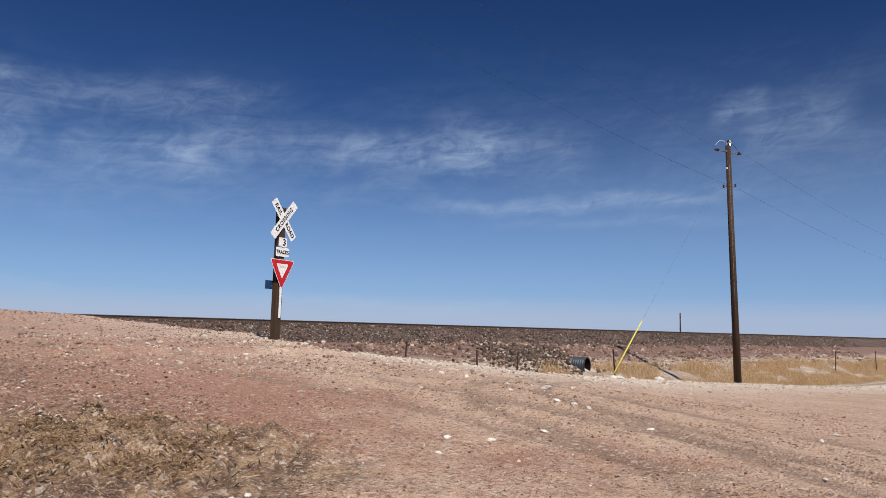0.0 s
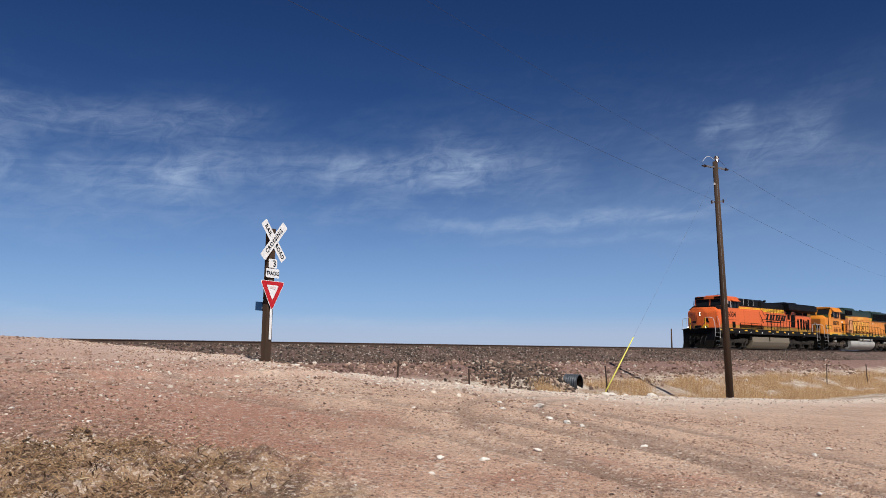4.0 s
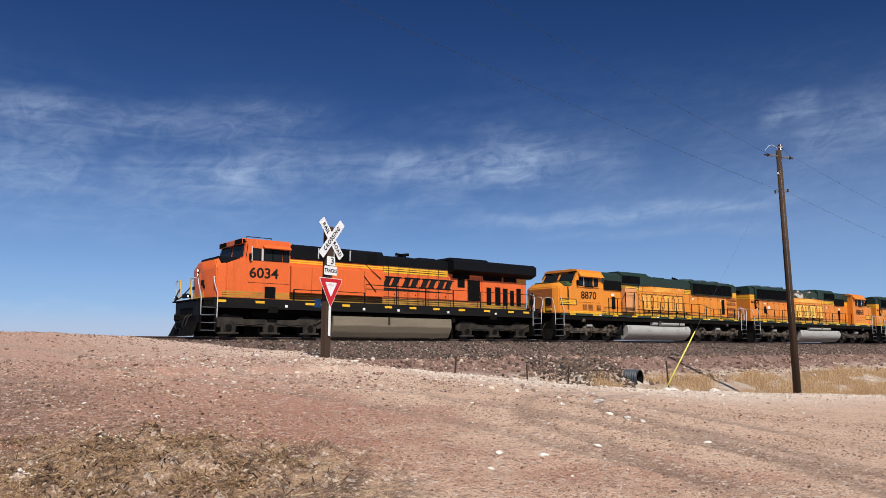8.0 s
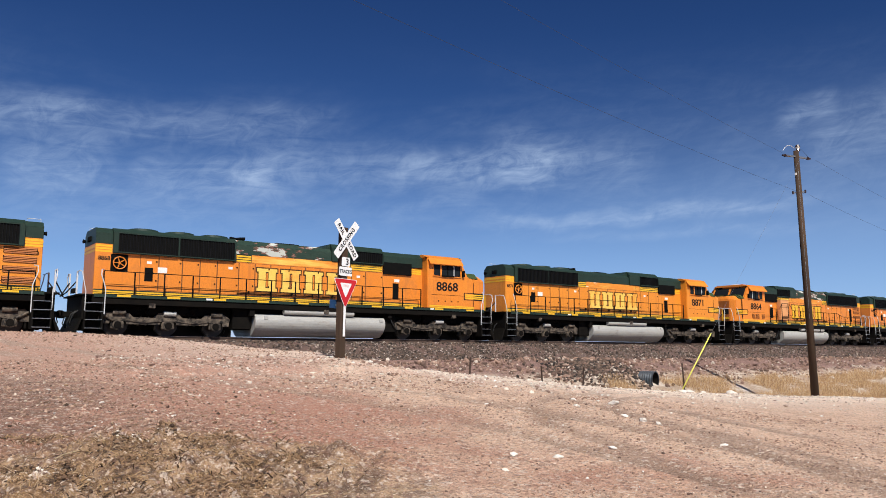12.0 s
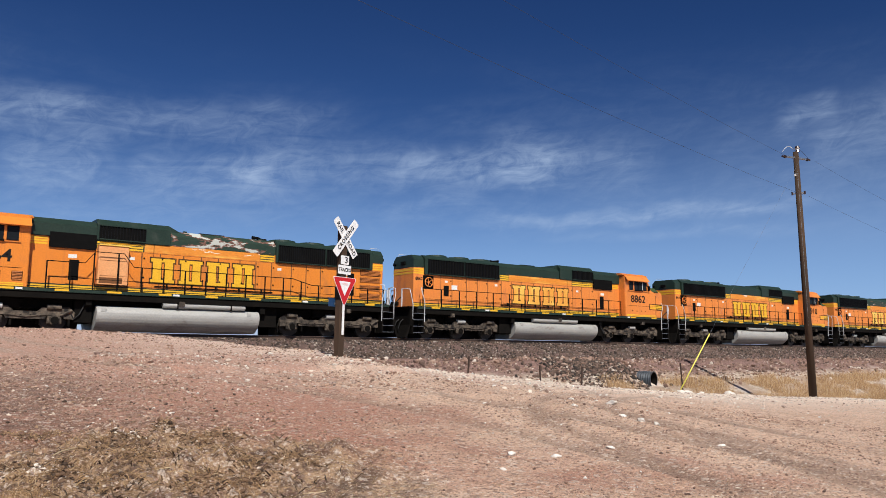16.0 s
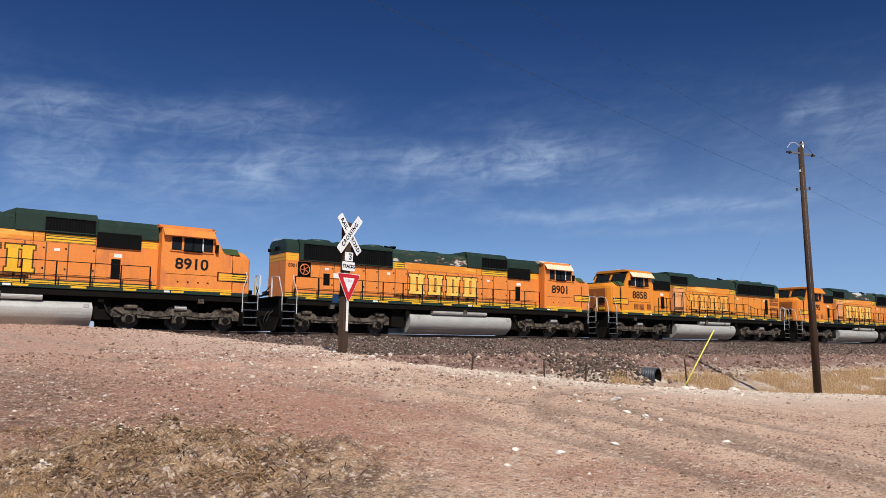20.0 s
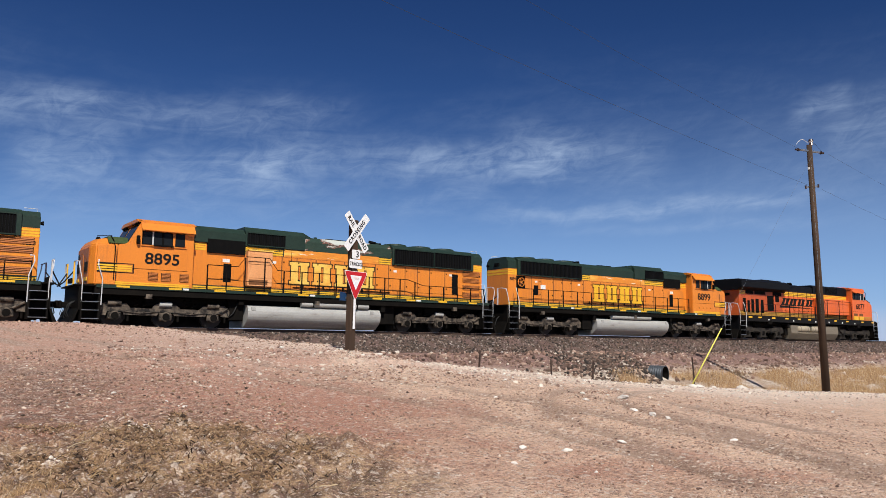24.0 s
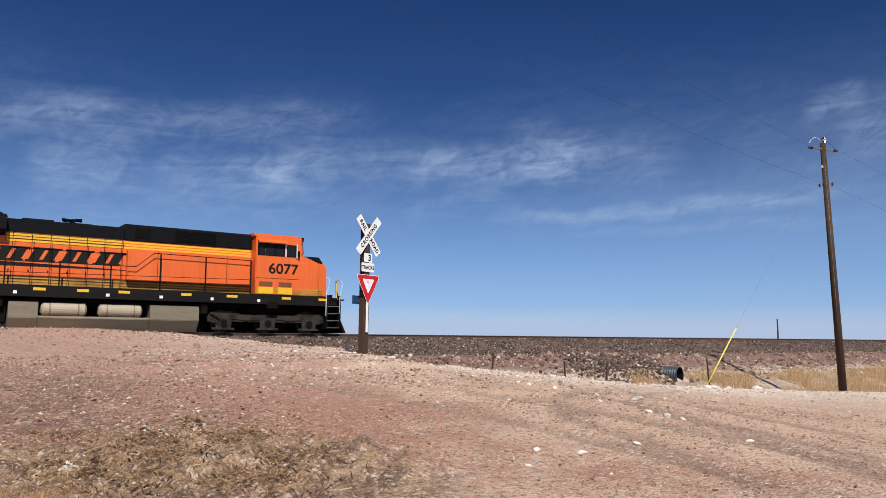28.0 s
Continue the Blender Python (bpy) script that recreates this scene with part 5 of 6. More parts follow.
            runs = [(5.5, 2.8), (7.0, 2.8), (7.4, 3.3), (8.5, 3.3), (8.9, 2.75), (16.2, 2.72), (17.2, 2.45), (19.0, 2.45), (21.3, 2.45)]
        else:
            bm = cyl((20.6, s * 0.99, 3.08), (20.6, s * 1.03, 3.08), 0.06, 10)
            tube([(20.6 + 0.26 * math.cos(a), s * 1.06, 3.08 + 0.26 * math.sin(a)) for a in (k * math.pi / 8 for k in range(17))], 0.025, 6, bm)
            for k in range(5):
                a = k * 2 * math.pi / 5
                cyl((20.6, s * 1.04, 3.08), (20.6 + 0.25 * math.cos(a), s * 1.06, 3.08 + 0.25 * math.sin(a)), 0.018, 5, bm=bm)
            part("brake_wheel", bm, ORANGE, t, "orange spoked handbrake wheel")
            part("brake_recess", side_box(s, 20.25, 20.95, 0.98, 0.99, 2.7, 3.46), SOOT, hood)
            part("vent_screen", side_box(s, 19.2, 19.55, 0.98, 1.0, 2.35, 2.95), SOOT, hood, "black screened vent")
            part("notice_plate", side_box(s, 18.6, 19.0, 0.99, 1.0, 2.75, 3.0), WHITE, hood)
            tank = part("air_reservoir", cyl((9.4, s * 1.36, 1.2), (13.2, s * 1.36, 1.2), 0.13, 14), SILVER, t, "slim silver air reservoir")
            runs = [(5.3, 2.66), (21.3, 2.66)]
        add_side_rails(t, s, runs, 1.5, 1.7, GRIME, 0.93 if s < 0 else 1.2)
        part("air_line", tube([(9.9, s * 1.03, 2.02), (15.4, s * 1.03, 2.02)], 0.022, 5), GRIME, t, "thin dark pipe along the hood")
        for x in (10.4, 11.5, 12.6, 13.7, 14.8):
            part("air_valve", side_box(s, x, x + 0.07, 0.985, 1.06, 1.98, 2.14), GRIME, t)
        part("walkway_lip", side_box(s, 4.95, 21.5, 1.44, 1.56, 1.675, 1.69), GRIME, t)
        part("seam_line", side_box(s, 9.8, 9.82, 0.985, 0.992, 1.9, 3.9), SOOT, hood)
        part("rear_corner_band", box(21.58, 21.588, min(0, s * 0.97), max(0, s * 0.97), 3.52, 3.62, bm=box(21.58, 21.588, min(0, s * 0.97), max(0, s * 0.97), 3.68, 3.8)), YELLOW, hood)

    both(hood_side)
    # tank and running gear
    def tank_profile():
        h = [(1.2, 1.07), (1.32, 1.03), (1.41, 0.93), (1.45, 0.8), (1.45, 0.68), (1.42, 0.55), (1.36, 0.43), (1.27, 0.32), (1.15, 0.22), (1.0, 0.1), (0.82, 0.05)]
        return [(-y, z) for y, z in h] + h[::-1]

    tank = part("fuel_tank", prism(tank_profile(), "x", 7.6, 14.62, 0.012), SILVER, t, "dusty silver fuel tank")
    for s in (-1, 1):
        part("fuel_filler", side_box(s, 7.75, 7.95, 1.4, 1.46, 0.82, 0.98, 0.01, side_box(s, 14.0, 14.2, 1.4, 1.46, 0.82, 0.98, 0.01)), SILVER, tank)
        part("tank_bracket", side_box(s, 7.15, 7.4, 1.0, 1.4, 1.05, 1.28, 0.02), GRIME, t)
        part("tank_bracket", side_box(s, 14.65, 14.9, 1.0, 1.42, 0.95, 1.28, 0.02), GRIME, t)
        part("cable_loop", tube([(7.2, s * 1.2, 1.2), (6.95, s * 1.25, 0.7), (6.75, s * 1.2, 0.5), (6.6, s * 1.1, 0.8)], 0.03, 6), HOSE, t)
    add_bogie(t, (1.97, 4.05, 6.13), CAST, False)
    add_bogie(t, (16.43, 18.51, 20.59), CAST, False)
    settle_shape(t, ((0, 0), (0.66, 0.85), (1.76, 1.9), (2.36, 2.46), (2.62, 2.85), (4.4, 4.6), (4.88, 5.02), (5.6, 5.76), (7.5, 7.52), (9.4, 9.48), (10.5, 10.55), (22.56, 22.56)), 0.972)
    tagged(t, "orange six-axle freight locomotive with dark green roof, weathered paint", "locomotive", "coupled train of locomotives")
    return t


def ge_locomotive(split_tanks=False):
    """A six-axle wide-cab freight engine, red-orange with black roof and flared rear wings, 22.3 m long."""
    t = new("locomotive")
    L = 22.3
    u = part("underframe", box(0.9, 21.5, -1.48, 1.48, 1.3, 1.72, 0.01), GRIME, t, "black underframe")
    part("centre_sill", box(0.6, 21.8, -0.8, 0.8, 0.9, 1.3), GRIME, u)
    part("equipment_rack", box(14.9, 15.3, -1.15, 1.15, 0.3, 1.3, 0.03), GRIME, u)

    def sill(s):
        part("side_sill", side_box(s, 1.35, 20.95, 1.48, 1.54, 1.3, 1.76, 0.004), SILLBLACK, t, "dusty black side sill")
        for x in (1.5, 3.4, 5.9, 7.9, 10.4, 12.0, 13.6, 15.4, 17.2, 19.0, 20.2):
            part("reflector", side_box(s, x, x + 0.45, 1.54, 1.546, 1.55, 1.66), YELLOW, t)
        for x in (4.9, 6.9, 9.1, 11.2, 14.6, 18.0):
            part("stencil_plate", side_box(s, x, x + 0.14, 1.54, 1.546, 1.4, 1.52), WHITE, t)
        for x in (4.3, 17.9):
            part("jacking_pad", side_box(s, x - 0.25, x + 0.25, 1.3, 1.56, 1.12, 1.42, 0.01), GRIME, t)

    both(sill)
    add_end(t, 0.0, -1, BLACK, True)
    add_end(t, L, 1, BLACK, True)
    cab = part("cab", prism([(1.93, 1.74), (5.15, 1.74), (5.15, 4.5), (5.0, 4.6), (2.98, 4.6), (2.88, 4.48), (2.78, 3.7), (1.93, 3.38)], "y", -1.5, 1.5, 0.035), RED_ORANGE, t, "red-orange safety cab")
    part("cab_roof", prism([(-1.48, 4.52), (-1.2, 4.67), (1.2, 4.67), (1.48, 4.52), (1.48, 4.49), (-1.48, 4.49)], "x", 2.86, 5.2, 0.01), RED_ORANGE, cab)
    part("air_conditioner", box(3.2, 4.7, -0.6, 0.6, 4.66, 4.76, 0.02), RED_ORANGE, cab)
    bm = bmesh.new()
    plan = ((1.2, 0.5), (1.48, 1.44), (1.96, 1.49))
    def ring(z, lift, pull):
        half = [(x + (pull * 0.2 if x < 1.7 else 0), y - pull, z + lift * (x - 1.2)) for x, y in plan]
        return half + [(x, -y, q) for x, y, q in half[::-1]]
    rows = [[bm.verts.new(p) for p in q] for q in (ring(1.74, 0, 0.0), ring(3.1, 0.35, 0.01), ring(3.5, 0.25, 0.4))]
    for a, b in zip(rows, rows[1:]):
        for i in range(6):
            bm.faces.new((a[i], a[(i + 1) % 6], b[(i + 1) % 6], b[i]))
    bm.faces.new(rows[0][::-1])
    bm.faces.new(rows[2])
    bmesh.ops.recalc_face_normals(bm, faces=bm.faces[:])
    bmesh.ops.bevel(bm, geom=bm.edges[:], offset=0.04, segments=2, affect="EDGES")
    nose = part("nose", bm, RED_ORANGE, t, "red-orange wide nose")
    part("roof_rack", tube([(3.3, -0.5, 4.78), (3.3, -0.5, 4.86), (4.6, -0.5, 4.86), (4.6, -0.5, 4.78)], 0.02, 5), BLACK, cab)
    part("antiglare_panel", prism([(-1.44, 3.42), (-1.05, 3.74), (1.05, 3.74), (1.44, 3.42), (1.3, 3.38), (-1.3, 3.38)], "x", 1.72, 2.8, 0.01), BLACK, nose, "black antiglare nose top")
    part("nose_door", box(1.185, 1.22, -0.2, 0.42, 1.85, 2.95, 0.01), RED_ORANGE, nose)
    part("nose_band", box(1.19, 1.2, -0.68, 0.68, 1.78, 2.05), YELLOW, nose, "yellow band round the nose foot")
    for y in (-0.6, 0.6):
        lamp = part("headlight", cyl((1.16, 0.1, 3.0 + y / 6), (1.2, 0.1, 3.0 + y / 6), 0.06, 14), HEADLAMP, nose, "lit round headlight")
        part("headlight_can", cyl((1.17, 0.1, 3.0 + y / 6), (1.25, 0.1, 3.0 + y / 6), 0.1, 14), SOOT, lamp)
        ditch = part("ditch_light", cyl((0.3, y * 1.4, 1.8), (0.32, y * 1.4, 1.8), 0.055, 12), HEADLAMP, nose)
        part("ditch_light_can", cyl((0.305, y * 1.4, 1.8), (0.44, y * 1.4, 1.8), 0.085, 12), SOOT, ditch)
    part("nose_bars", box(1.182, 1.2, -0.68, -0.3, 2.35, 2.6), BLACK, nose, "black painted bars on the nose")

    hoodlet = None

    def cab_side(s):
        nonlocal hoodlet
        for x0, x1 in ((3.2, 3.6), (3.78, 4.2), (4.26, 4.68), (4.76, 5.04)):
            cab_window(cab, s, x0, x1, 3.62, 4.16, 1.5)
        part("window_divider", side_box(s, 3.66, 3.73, 1.5, 1.53, 3.58, 4.18), GREYRAIL, cab, "pale window divider")
        part("window_visor", prism([(s * 1.48, 4.36), (s * 1.72, 4.2), (s * 1.72, 4.22), (s * 1.48, 4.39)], "x", 3.7, 5.1), RED_ORANGE, cab, "red-orange window shade")
        part("windshield", prism([(2.8, 3.78), (2.87, 4.4), (2.89, 4.4), (2.82, 3.78)], "y", min(s * 0.08, s * 1.32), max(s * 0.08, s * 1.32)), GLASS, cab, "dark sloping windshield", at=pose(-0.025, 0, 0.012))
        if s < 0:
            hoodlet = part("number_housing", box(2.72, 2.98, -1.36, 1.36, 4.38, 4.64, 0.02), RED_ORANGE, cab, "projecting number-board housing")
        part("number_board", box(2.7, 2.73, min(s * 0.5, s * 1.34), max(s * 0.5, s * 1.34), 4.4, 4.62, 0.005), SOOT, hoodlet)
        part("board_end", side_box(s, 2.74, 2.95, 1.36, 1.366, 4.42, 4.6), SOOT, hoodlet)
        part("cab_grab", tube([(2.9, s * 1.45, 3.75), (2.84, s * 1.6, 3.8), (2.9, s * 1.6, 4.3), (2.95, s * 1.46, 4.35)], 0.014, 5), BLACK, cab)
        part("visor_frame", side_box(s, 3.12, 3.17, 1.5, 1.56, 3.55, 4.25), GREYRAIL, cab, "pale window post")
        part("cab_seam", side_box(s, 3.0, 5.1, 1.5, 1.508, 2.52, 2.535), SOOT, cab)
        part("cab_base_band", stripe_bars(s, 1.75, 5.12, 1.5, 1.8, 2.12, 3), DULLYELLOW, cab, "sooty yellow bands along the cab foot")
        part("side_vent", side_box(s, 3.85, 4.4, 1.5, 1.512, 1.8, 2.36), SOOT, cab, "black cab vent") if s < 0 else None
        if s > 0:
            for x in (3.35, 4.3):
                part("battery_box", side_box(s, x, x + 0.72, 1.5, 1.56, 1.78, 2.1, 0.01), YELLOW, cab, "dirty yellow battery box lid")
                part("vent_screen", side_box(s, x + 0.02, x + 0.66, 1.5, 1.51, 2.14, 2.36), SEAM, cab)
        part("mirror", box(3.02, 3.1, min(s * 1.5, s * 1.64), max(s * 1.5, s * 1.64), 3.6, 3.9, 0.01), SOOT, cab)

    both(cab_side)
    part("cab_door", box(5.145, 5.17, -1.4, -1.02, 1.8, 3.8, 0.008), RED_ORANGE, cab)
    hood = part("hood", box(5.15, 20.95, -1.0, 1.0, 1.74, 3.9, 0.02), RED_ORANGE, t, "long red-orange hood")

    def roof(h, w=1.0):
        return [(-w, 3.89), (-w, h - 0.14), (-w + 0.16, h), (w - 0.16, h), (w, h - 0.14), (w, 3.89)]

    part("front_roof", prism(roof(4.62, 1.06), "x", 5.17, 10.6, 0.015), BLACK, t, "black auxiliary cab roof")
    part("engine_roof", prism(roof(4.46), "x", 10.605, 15.1, 0.015), BLACK, t, "black engine roof")
    part("muffler", box(11.8, 12.9, -0.4, 0.4, 4.44, 4.55, 0.03), BLACK, t)
    part("roof_hatch", box(13.3, 14.5, -0.6, 0.6, 4.45, 4.56, 0.04), BLACK, t)
    horn = part("horn", cyl((12.4, -0.2, 4.72), (12.85, -0.2, 4.72), 0.03, 8, 0.09), SOOT, t, "cluster of air horns")
    part("horn_bell", cyl((12.6, 0.0, 4.72), (12.15, 0.0, 4.72), 0.03, 8, 0.09, cyl((12.6, 0.2, 4.68), (12.95, 0.2, 4.68), 0.03, 8, 0.08)), SOOT, horn)
    part("horn_base", box(12.45, 12.6, -0.3, 0.3, 4.46, 4.7), SOOT, horn)
    wing = [(-1.05, 3.72), (-1.5, 3.92), (-1.5, 4.42), (-1.25, 4.56), (1.25, 4.56), (1.5, 4.42), (1.5, 3.92), (1.05, 3.72)]
    part("radiator_wing", prism(wing, "x", 15.105, 21.35, 0.015), BLACK, t, "black flared radiator wings")
    part("wing_hump", prism([(15.0, 4.5), (15.3, 4.68), (17.9, 4.7), (18.3, 4.5)], "y", -0.95, 0.95, 0.02), BLACK, t)
    part("rear_headlight", box(20.94, 21.02, -0.2, 0.2, 3.3, 3.5, 0.02), SOOT, t)

    def hood_side(s):
        part("band_ground", side_box(s, 10.62, 15.08, 1.0, 1.003, 3.5, 3.89), SEAM, t)
        part("foot_band_ground", side_box(s, 5.2, 20.94, 1.0, 1.003, 1.76, 2.14), SEAM, hood)
        part("upper_band", stripe_bars(s, 10.65, 15.05, 1.0, 3.52, 3.88, 3), YELLOW, t, "yellow bands below the black roof")
        part("thin_band", stripe_bars(s, 5.2, 10.6, 1.0, 3.52 if split_tanks else 3.66, 3.88 if split_tanks else 3.86, 3 if split_tanks else 2), YELLOW, t, "narrow yellow bands")
        part("rear_band", stripe_bars(s, 20.2, 20.93, 1.0, 3.4, 3.7, 3), YELLOW, t, "short yellow bands")
        part("hood_foot_band", stripe_bars(s, 5.2, 20.93, 1.0, 1.8, 2.12, 3), DULLYELLOW, hood, "sooty yellow bands along the hood foot")
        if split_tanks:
            # darker red over the rear doors: dirt, and the wing's shade painted in
            part("rear_panel", side_box(s, 15.3, 20.94, 1.0, 1.004, 2.14, 3.72), DARKRED, hood, "dark red rear hood doors, dirty and with shade painted in")
        f = part("blower_screen", side_box(s, 6.7, 8.6, 1.05, 1.08, 4.0, 4.5), SOOT, t, "black blower intake screen")
        for x in (6.7, 7.6, 8.56):
            part("screen_bar", side_box(s, x, x + 0.05, 1.06, 1.1, 3.98, 4.52), GREYRAIL if s < 0 else BLACK, f)
        for k in range(7):
            part("screen_slat", side_box(s, 6.74, 8.56, 1.08, 1.1, 4.02 + k * 0.07, 4.04 + k * 0.07), BLACK, f)
        part("roof_door", side_box(s, 9.6, 10.2, 1.06, 1.075, 4.0, 4.45), SOOT, t)
        x = 10.7
        for k in range(6):
            d = part("hood_door", side_box(s, x + 0.012, x + 0.68, 1.0, 1.008, 2.16, 3.48), RED_ORANGE, hood)
            part("door_hinge", side_box(s, x + 0.64, x + 0.68, 1.008, 1.02, 2.3, 2.4, bm=side_box(s, x + 0.64, x + 0.68, 1.008, 1.02, 3.2, 3.3)), SOOT, d)
            x += 0.71
        part("cab_panel", side_box(s, 5.3, 10.5, 1.0, 1.3, 2.14, 3.5, 0.03), RED_ORANGE, t, "red-orange equipment compartment")
        for x in (6.3, 9.3):
            part("panel_seam", side_box(s, x, x + 0.015, 1.3, 1.306, 2.16, 3.48), SOOT, t)
        for x0, x1, z0, z1 in ((15.75, 16.25, 2.95, 3.45), (16.5, 17.35, 2.2, 3.42), (17.85, 18.2, 2.0, 3.05), (18.5, 18.9, 2.0, 3.1), (19.1, 19.45, 2.0, 3.05), (19.65, 19.95, 2.0, 2.95), (20.15, 20.5, 2.0, 3.1)):
            part("vent_screen", side_box(s, x0, x1, 1.0, 1.015, z0, z1), SOOT, hood, "black screened vent")
        for x0, x1 in ((15.4, 16.6), (17.6, 19.0), (19.15, 20.15)):
            part("radiator_intake", side_box(s, x0, x1, 1.0, 1.02, 3.46, 3.78), SOOT, hood, "black radiator intake below the wing")
        for x in (16.45, 17.5, 20.6):
            part("panel_seam", side_box(s, x, x + 0.015, 1.004, 1.012, 2.1, 3.8), SOOT, hood)
        # upright screen bars and ladders over the engine doors
        for k in range(7):
            part("door_bar", side_box(s, 10.75 + k * 0.68, 10.77 + k * 0.68, 1.3, 1.32, 1.76, 3.9), BLACK, t)
        part("bar_rail", tube([(10.6, s * 1.31, 3.6), (15.0, s * 1.31, 3.6)], 0.014, 5, tube([(10.6, s * 1.31, 2.0), (15.0, s * 1.31, 2.0)], 0.014, 5)), BLACK, t)
        if s < 0:
            part("brace", tube([(9.0, s * 1.33, 4.1), (10.3, s * 1.34, 3.1)], 0.02, 5, tube([(9.3, s * 1.33, 3.2), (10.0, s * 1.34, 2.4)], 0.02, 5)), BLACK, t)
        add_side_rails(t, s, [(5.35, 2.3), (9.3, 2.3), (9.31, 2.75), (20.9, 2.7)] if s < 0 else [(5.35, 3.3), (9.5, 3.35), (10.2, 2.72), (20.9, 2.65)], 1.49, 1.76, BLACK)

    both(hood_side)
    if split_tanks:
        block = [(-1.38, 1.12), (-1.42, 0.5), (-1.1, 0.0), (1.1, 0.0), (1.42, 0.5), (1.38, 1.12)]
        tank = part("fuel_tank", prism(block, "x", 7.48, 9.55, 0.02), TANKGREY, t, "dusty grey-brown fuel tank")
        part("rear_tank", prism(block, "x", 13.8, 14.85, 0.02), TANKGREY, tank)
        part("tank_keel", prism([(-1.36, 0.58), (-1.42, 0.5), (-1.1, 0.0), (1.1, 0.0), (1.42, 0.5), (1.36, 0.58)], "x", 9.555, 13.795, 0.015), TANKGREY, tank)
        # added black backing behind the reservoirs hides sky showing between them
        part("tank_frame", box(9.56, 13.79, -0.62, 0.62, 0.5, 1.3), GRIME, tank)
        for s in (-1, 1):
            for x0, x1 in ((9.85, 11.55), (12.0, 13.7)):
                q = part("air_reservoir", cyl((x0 + 0.08, s * 1.2, 0.85), (x1 - 0.08, s * 1.2, 0.85), 0.27, 20), RESERVOIR, t, "round beige air reservoir")
                for e0, e1 in ((x1 - 0.08, x1), (x0 + 0.08, x0)):
                    part("reservoir_end", cyl((e0, s * 1.2, 0.85), (e1, s * 1.2, 0.85), 0.27, 20, 0.16), RESERVOIR, q)
                for e in (x0 + 0.3, x1 - 0.34):
                    part("reservoir_strap", cyl((e, s * 1.2, 0.85), (e + 0.05, s * 1.2, 0.85), 0.277, 20), TANKGREY, q)
    else:
        prof = [(-1.42, 1.08), (-1.44, 0.62), (-1.3, 0.3), (-1.12, 0.03), (1.12, 0.03), (1.3, 0.3), (1.44, 0.62), (1.42, 1.08)]
        tank = part("fuel_tank", prism(prof, "x", 7.45, 15.0, 0.02), TANKGREY, t, "dusty grey fuel tank")
        for s in (-1, 1):
            part("tank_gauge", side_box(s, 10.7, 10.8, 1.42, 1.48, 0.7, 1.1, 0.01), DARKCAST, tank)
    for s in (-1, 1):
        part("tank_bracket", side_box(s, 7.1, 7.4, 1.0, 1.4, 0.8, 1.25, 0.02), GRIME, t)
        part("tank_bracket", side_box(s, 15.05, 15.3, 1.0, 1.4, 0.9, 1.28, 0.02), GRIME, t)
        part("pipe_run", tube([(5.6, s * 1.3, 1.2), (7.0, s * 1.35, 1.15), (15.4, s * 1.35, 1.18), (17.0, s * 1.3, 1.2)], 0.03, 6), GRIME, t)
    add_bogie(t, (2.04, 4.11, 6.18), DARKCAST, True)
    add_bogie(t, (16.12, 18.19, 20.26), DARKCAST, True)
    settle_shape(t, ((0, 0), (0.86, 0.7), (1.7, 1.5), (3.2, 2.96), (5.15, 4.9), (6.7, 6.6), (8.6, 8.45), (10.6, 10.5), (15.1, 14.9), (21.1, 21.1), (22.3, 22.3)), 0.972)
    tagged(t, "red-orange six-axle freight locomotive with black roof and flared rear wings", "locomotive", "coupled train of locomotives")
    return t


# ---- the train: engine, its fleet number, whether it runs nose first, lettering colour ----
EMD_LENGTH, GE_LENGTH = 22.56, 22.3
TRAIN = (("ge", "6034", True, None), ("emd", "8870", True, "ghost"), ("emd", "8868", False, "cream"), ("emd", "8871", False, "cream"), ("emd", "8864", True, "yellow"),
         ("emd", "8862", False, "half"), ("emd", "8910", False, "yellow"), ("emd", "8901", False, "cream"), ("emd", "8858", True, "ghost"), ("emd", "8895", True, "cream"),
         ("emd", "8899", False, "yellow"), ("ge_tanks", "6077", False, None))
GHOST = material("worn_off_letter_paint", (0.78, 0.4, 0.07), (0.74, 0.27, 0.03), rough=0.5, grain=1.2, fine=12, dirt=(0.8, 0.55, 0.12), dirt_at=0.55, dirt_scale=1.5)


def side_face(s, x, z, y):
    """The pose of lettering that is read from side s."""
    return Matrix.Translation((x, s * y, z)) @ (pose(0, 0, 0, 90, 0, 0) if s < 0 else pose(0, 0, 0, 90, 0, 180))


def block_mark(t, s, x, z, w, h, y, mat, slant=0.0, outline=None):
    """One plain slab-footed block of the owner's big side mark, with a slit down its middle."""
    k = slant * (1 if s < 0 else -1)

    def pieces(grow):
        g = grow
        return ((-w / 2 - g, w / 2 + g, h * 0.36 - g, h / 2 + g), (-w / 2 - g, w / 2 + g, -h / 2 - g, -h * 0.36 + g),
                (-w * 0.42 - g, -w * 0.07 + g * 0.6, -h * 0.37, h * 0.37), (w * 0.07 - g * 0.6, w * 0.42 + g, -h * 0.37, h * 0.37))

    def shape(grow, y0):
        bm = None
        for i, (x0, x1, z0, z1) in enumerate(pieces(grow)):
            lift = y0 + 0.001 * (i // 2)
            a, b = sorted((s * y, s * (lift + 0.004)))
            bm = prism([(x + x0 + k * z0, z + z0), (x + x1 + k * z0, z + z0), (x + x1 + k * z1, z + z1), (x + x0 + k * z1, z + z1)], "y", a, b, bm=bm)
        return bm

    if outline:
        part("mark_outline", shape(0.06, y), outline, t)
    return part("side_mark", shape(0.0, y + 0.005), mat, t, "plain painted block of the side mark")


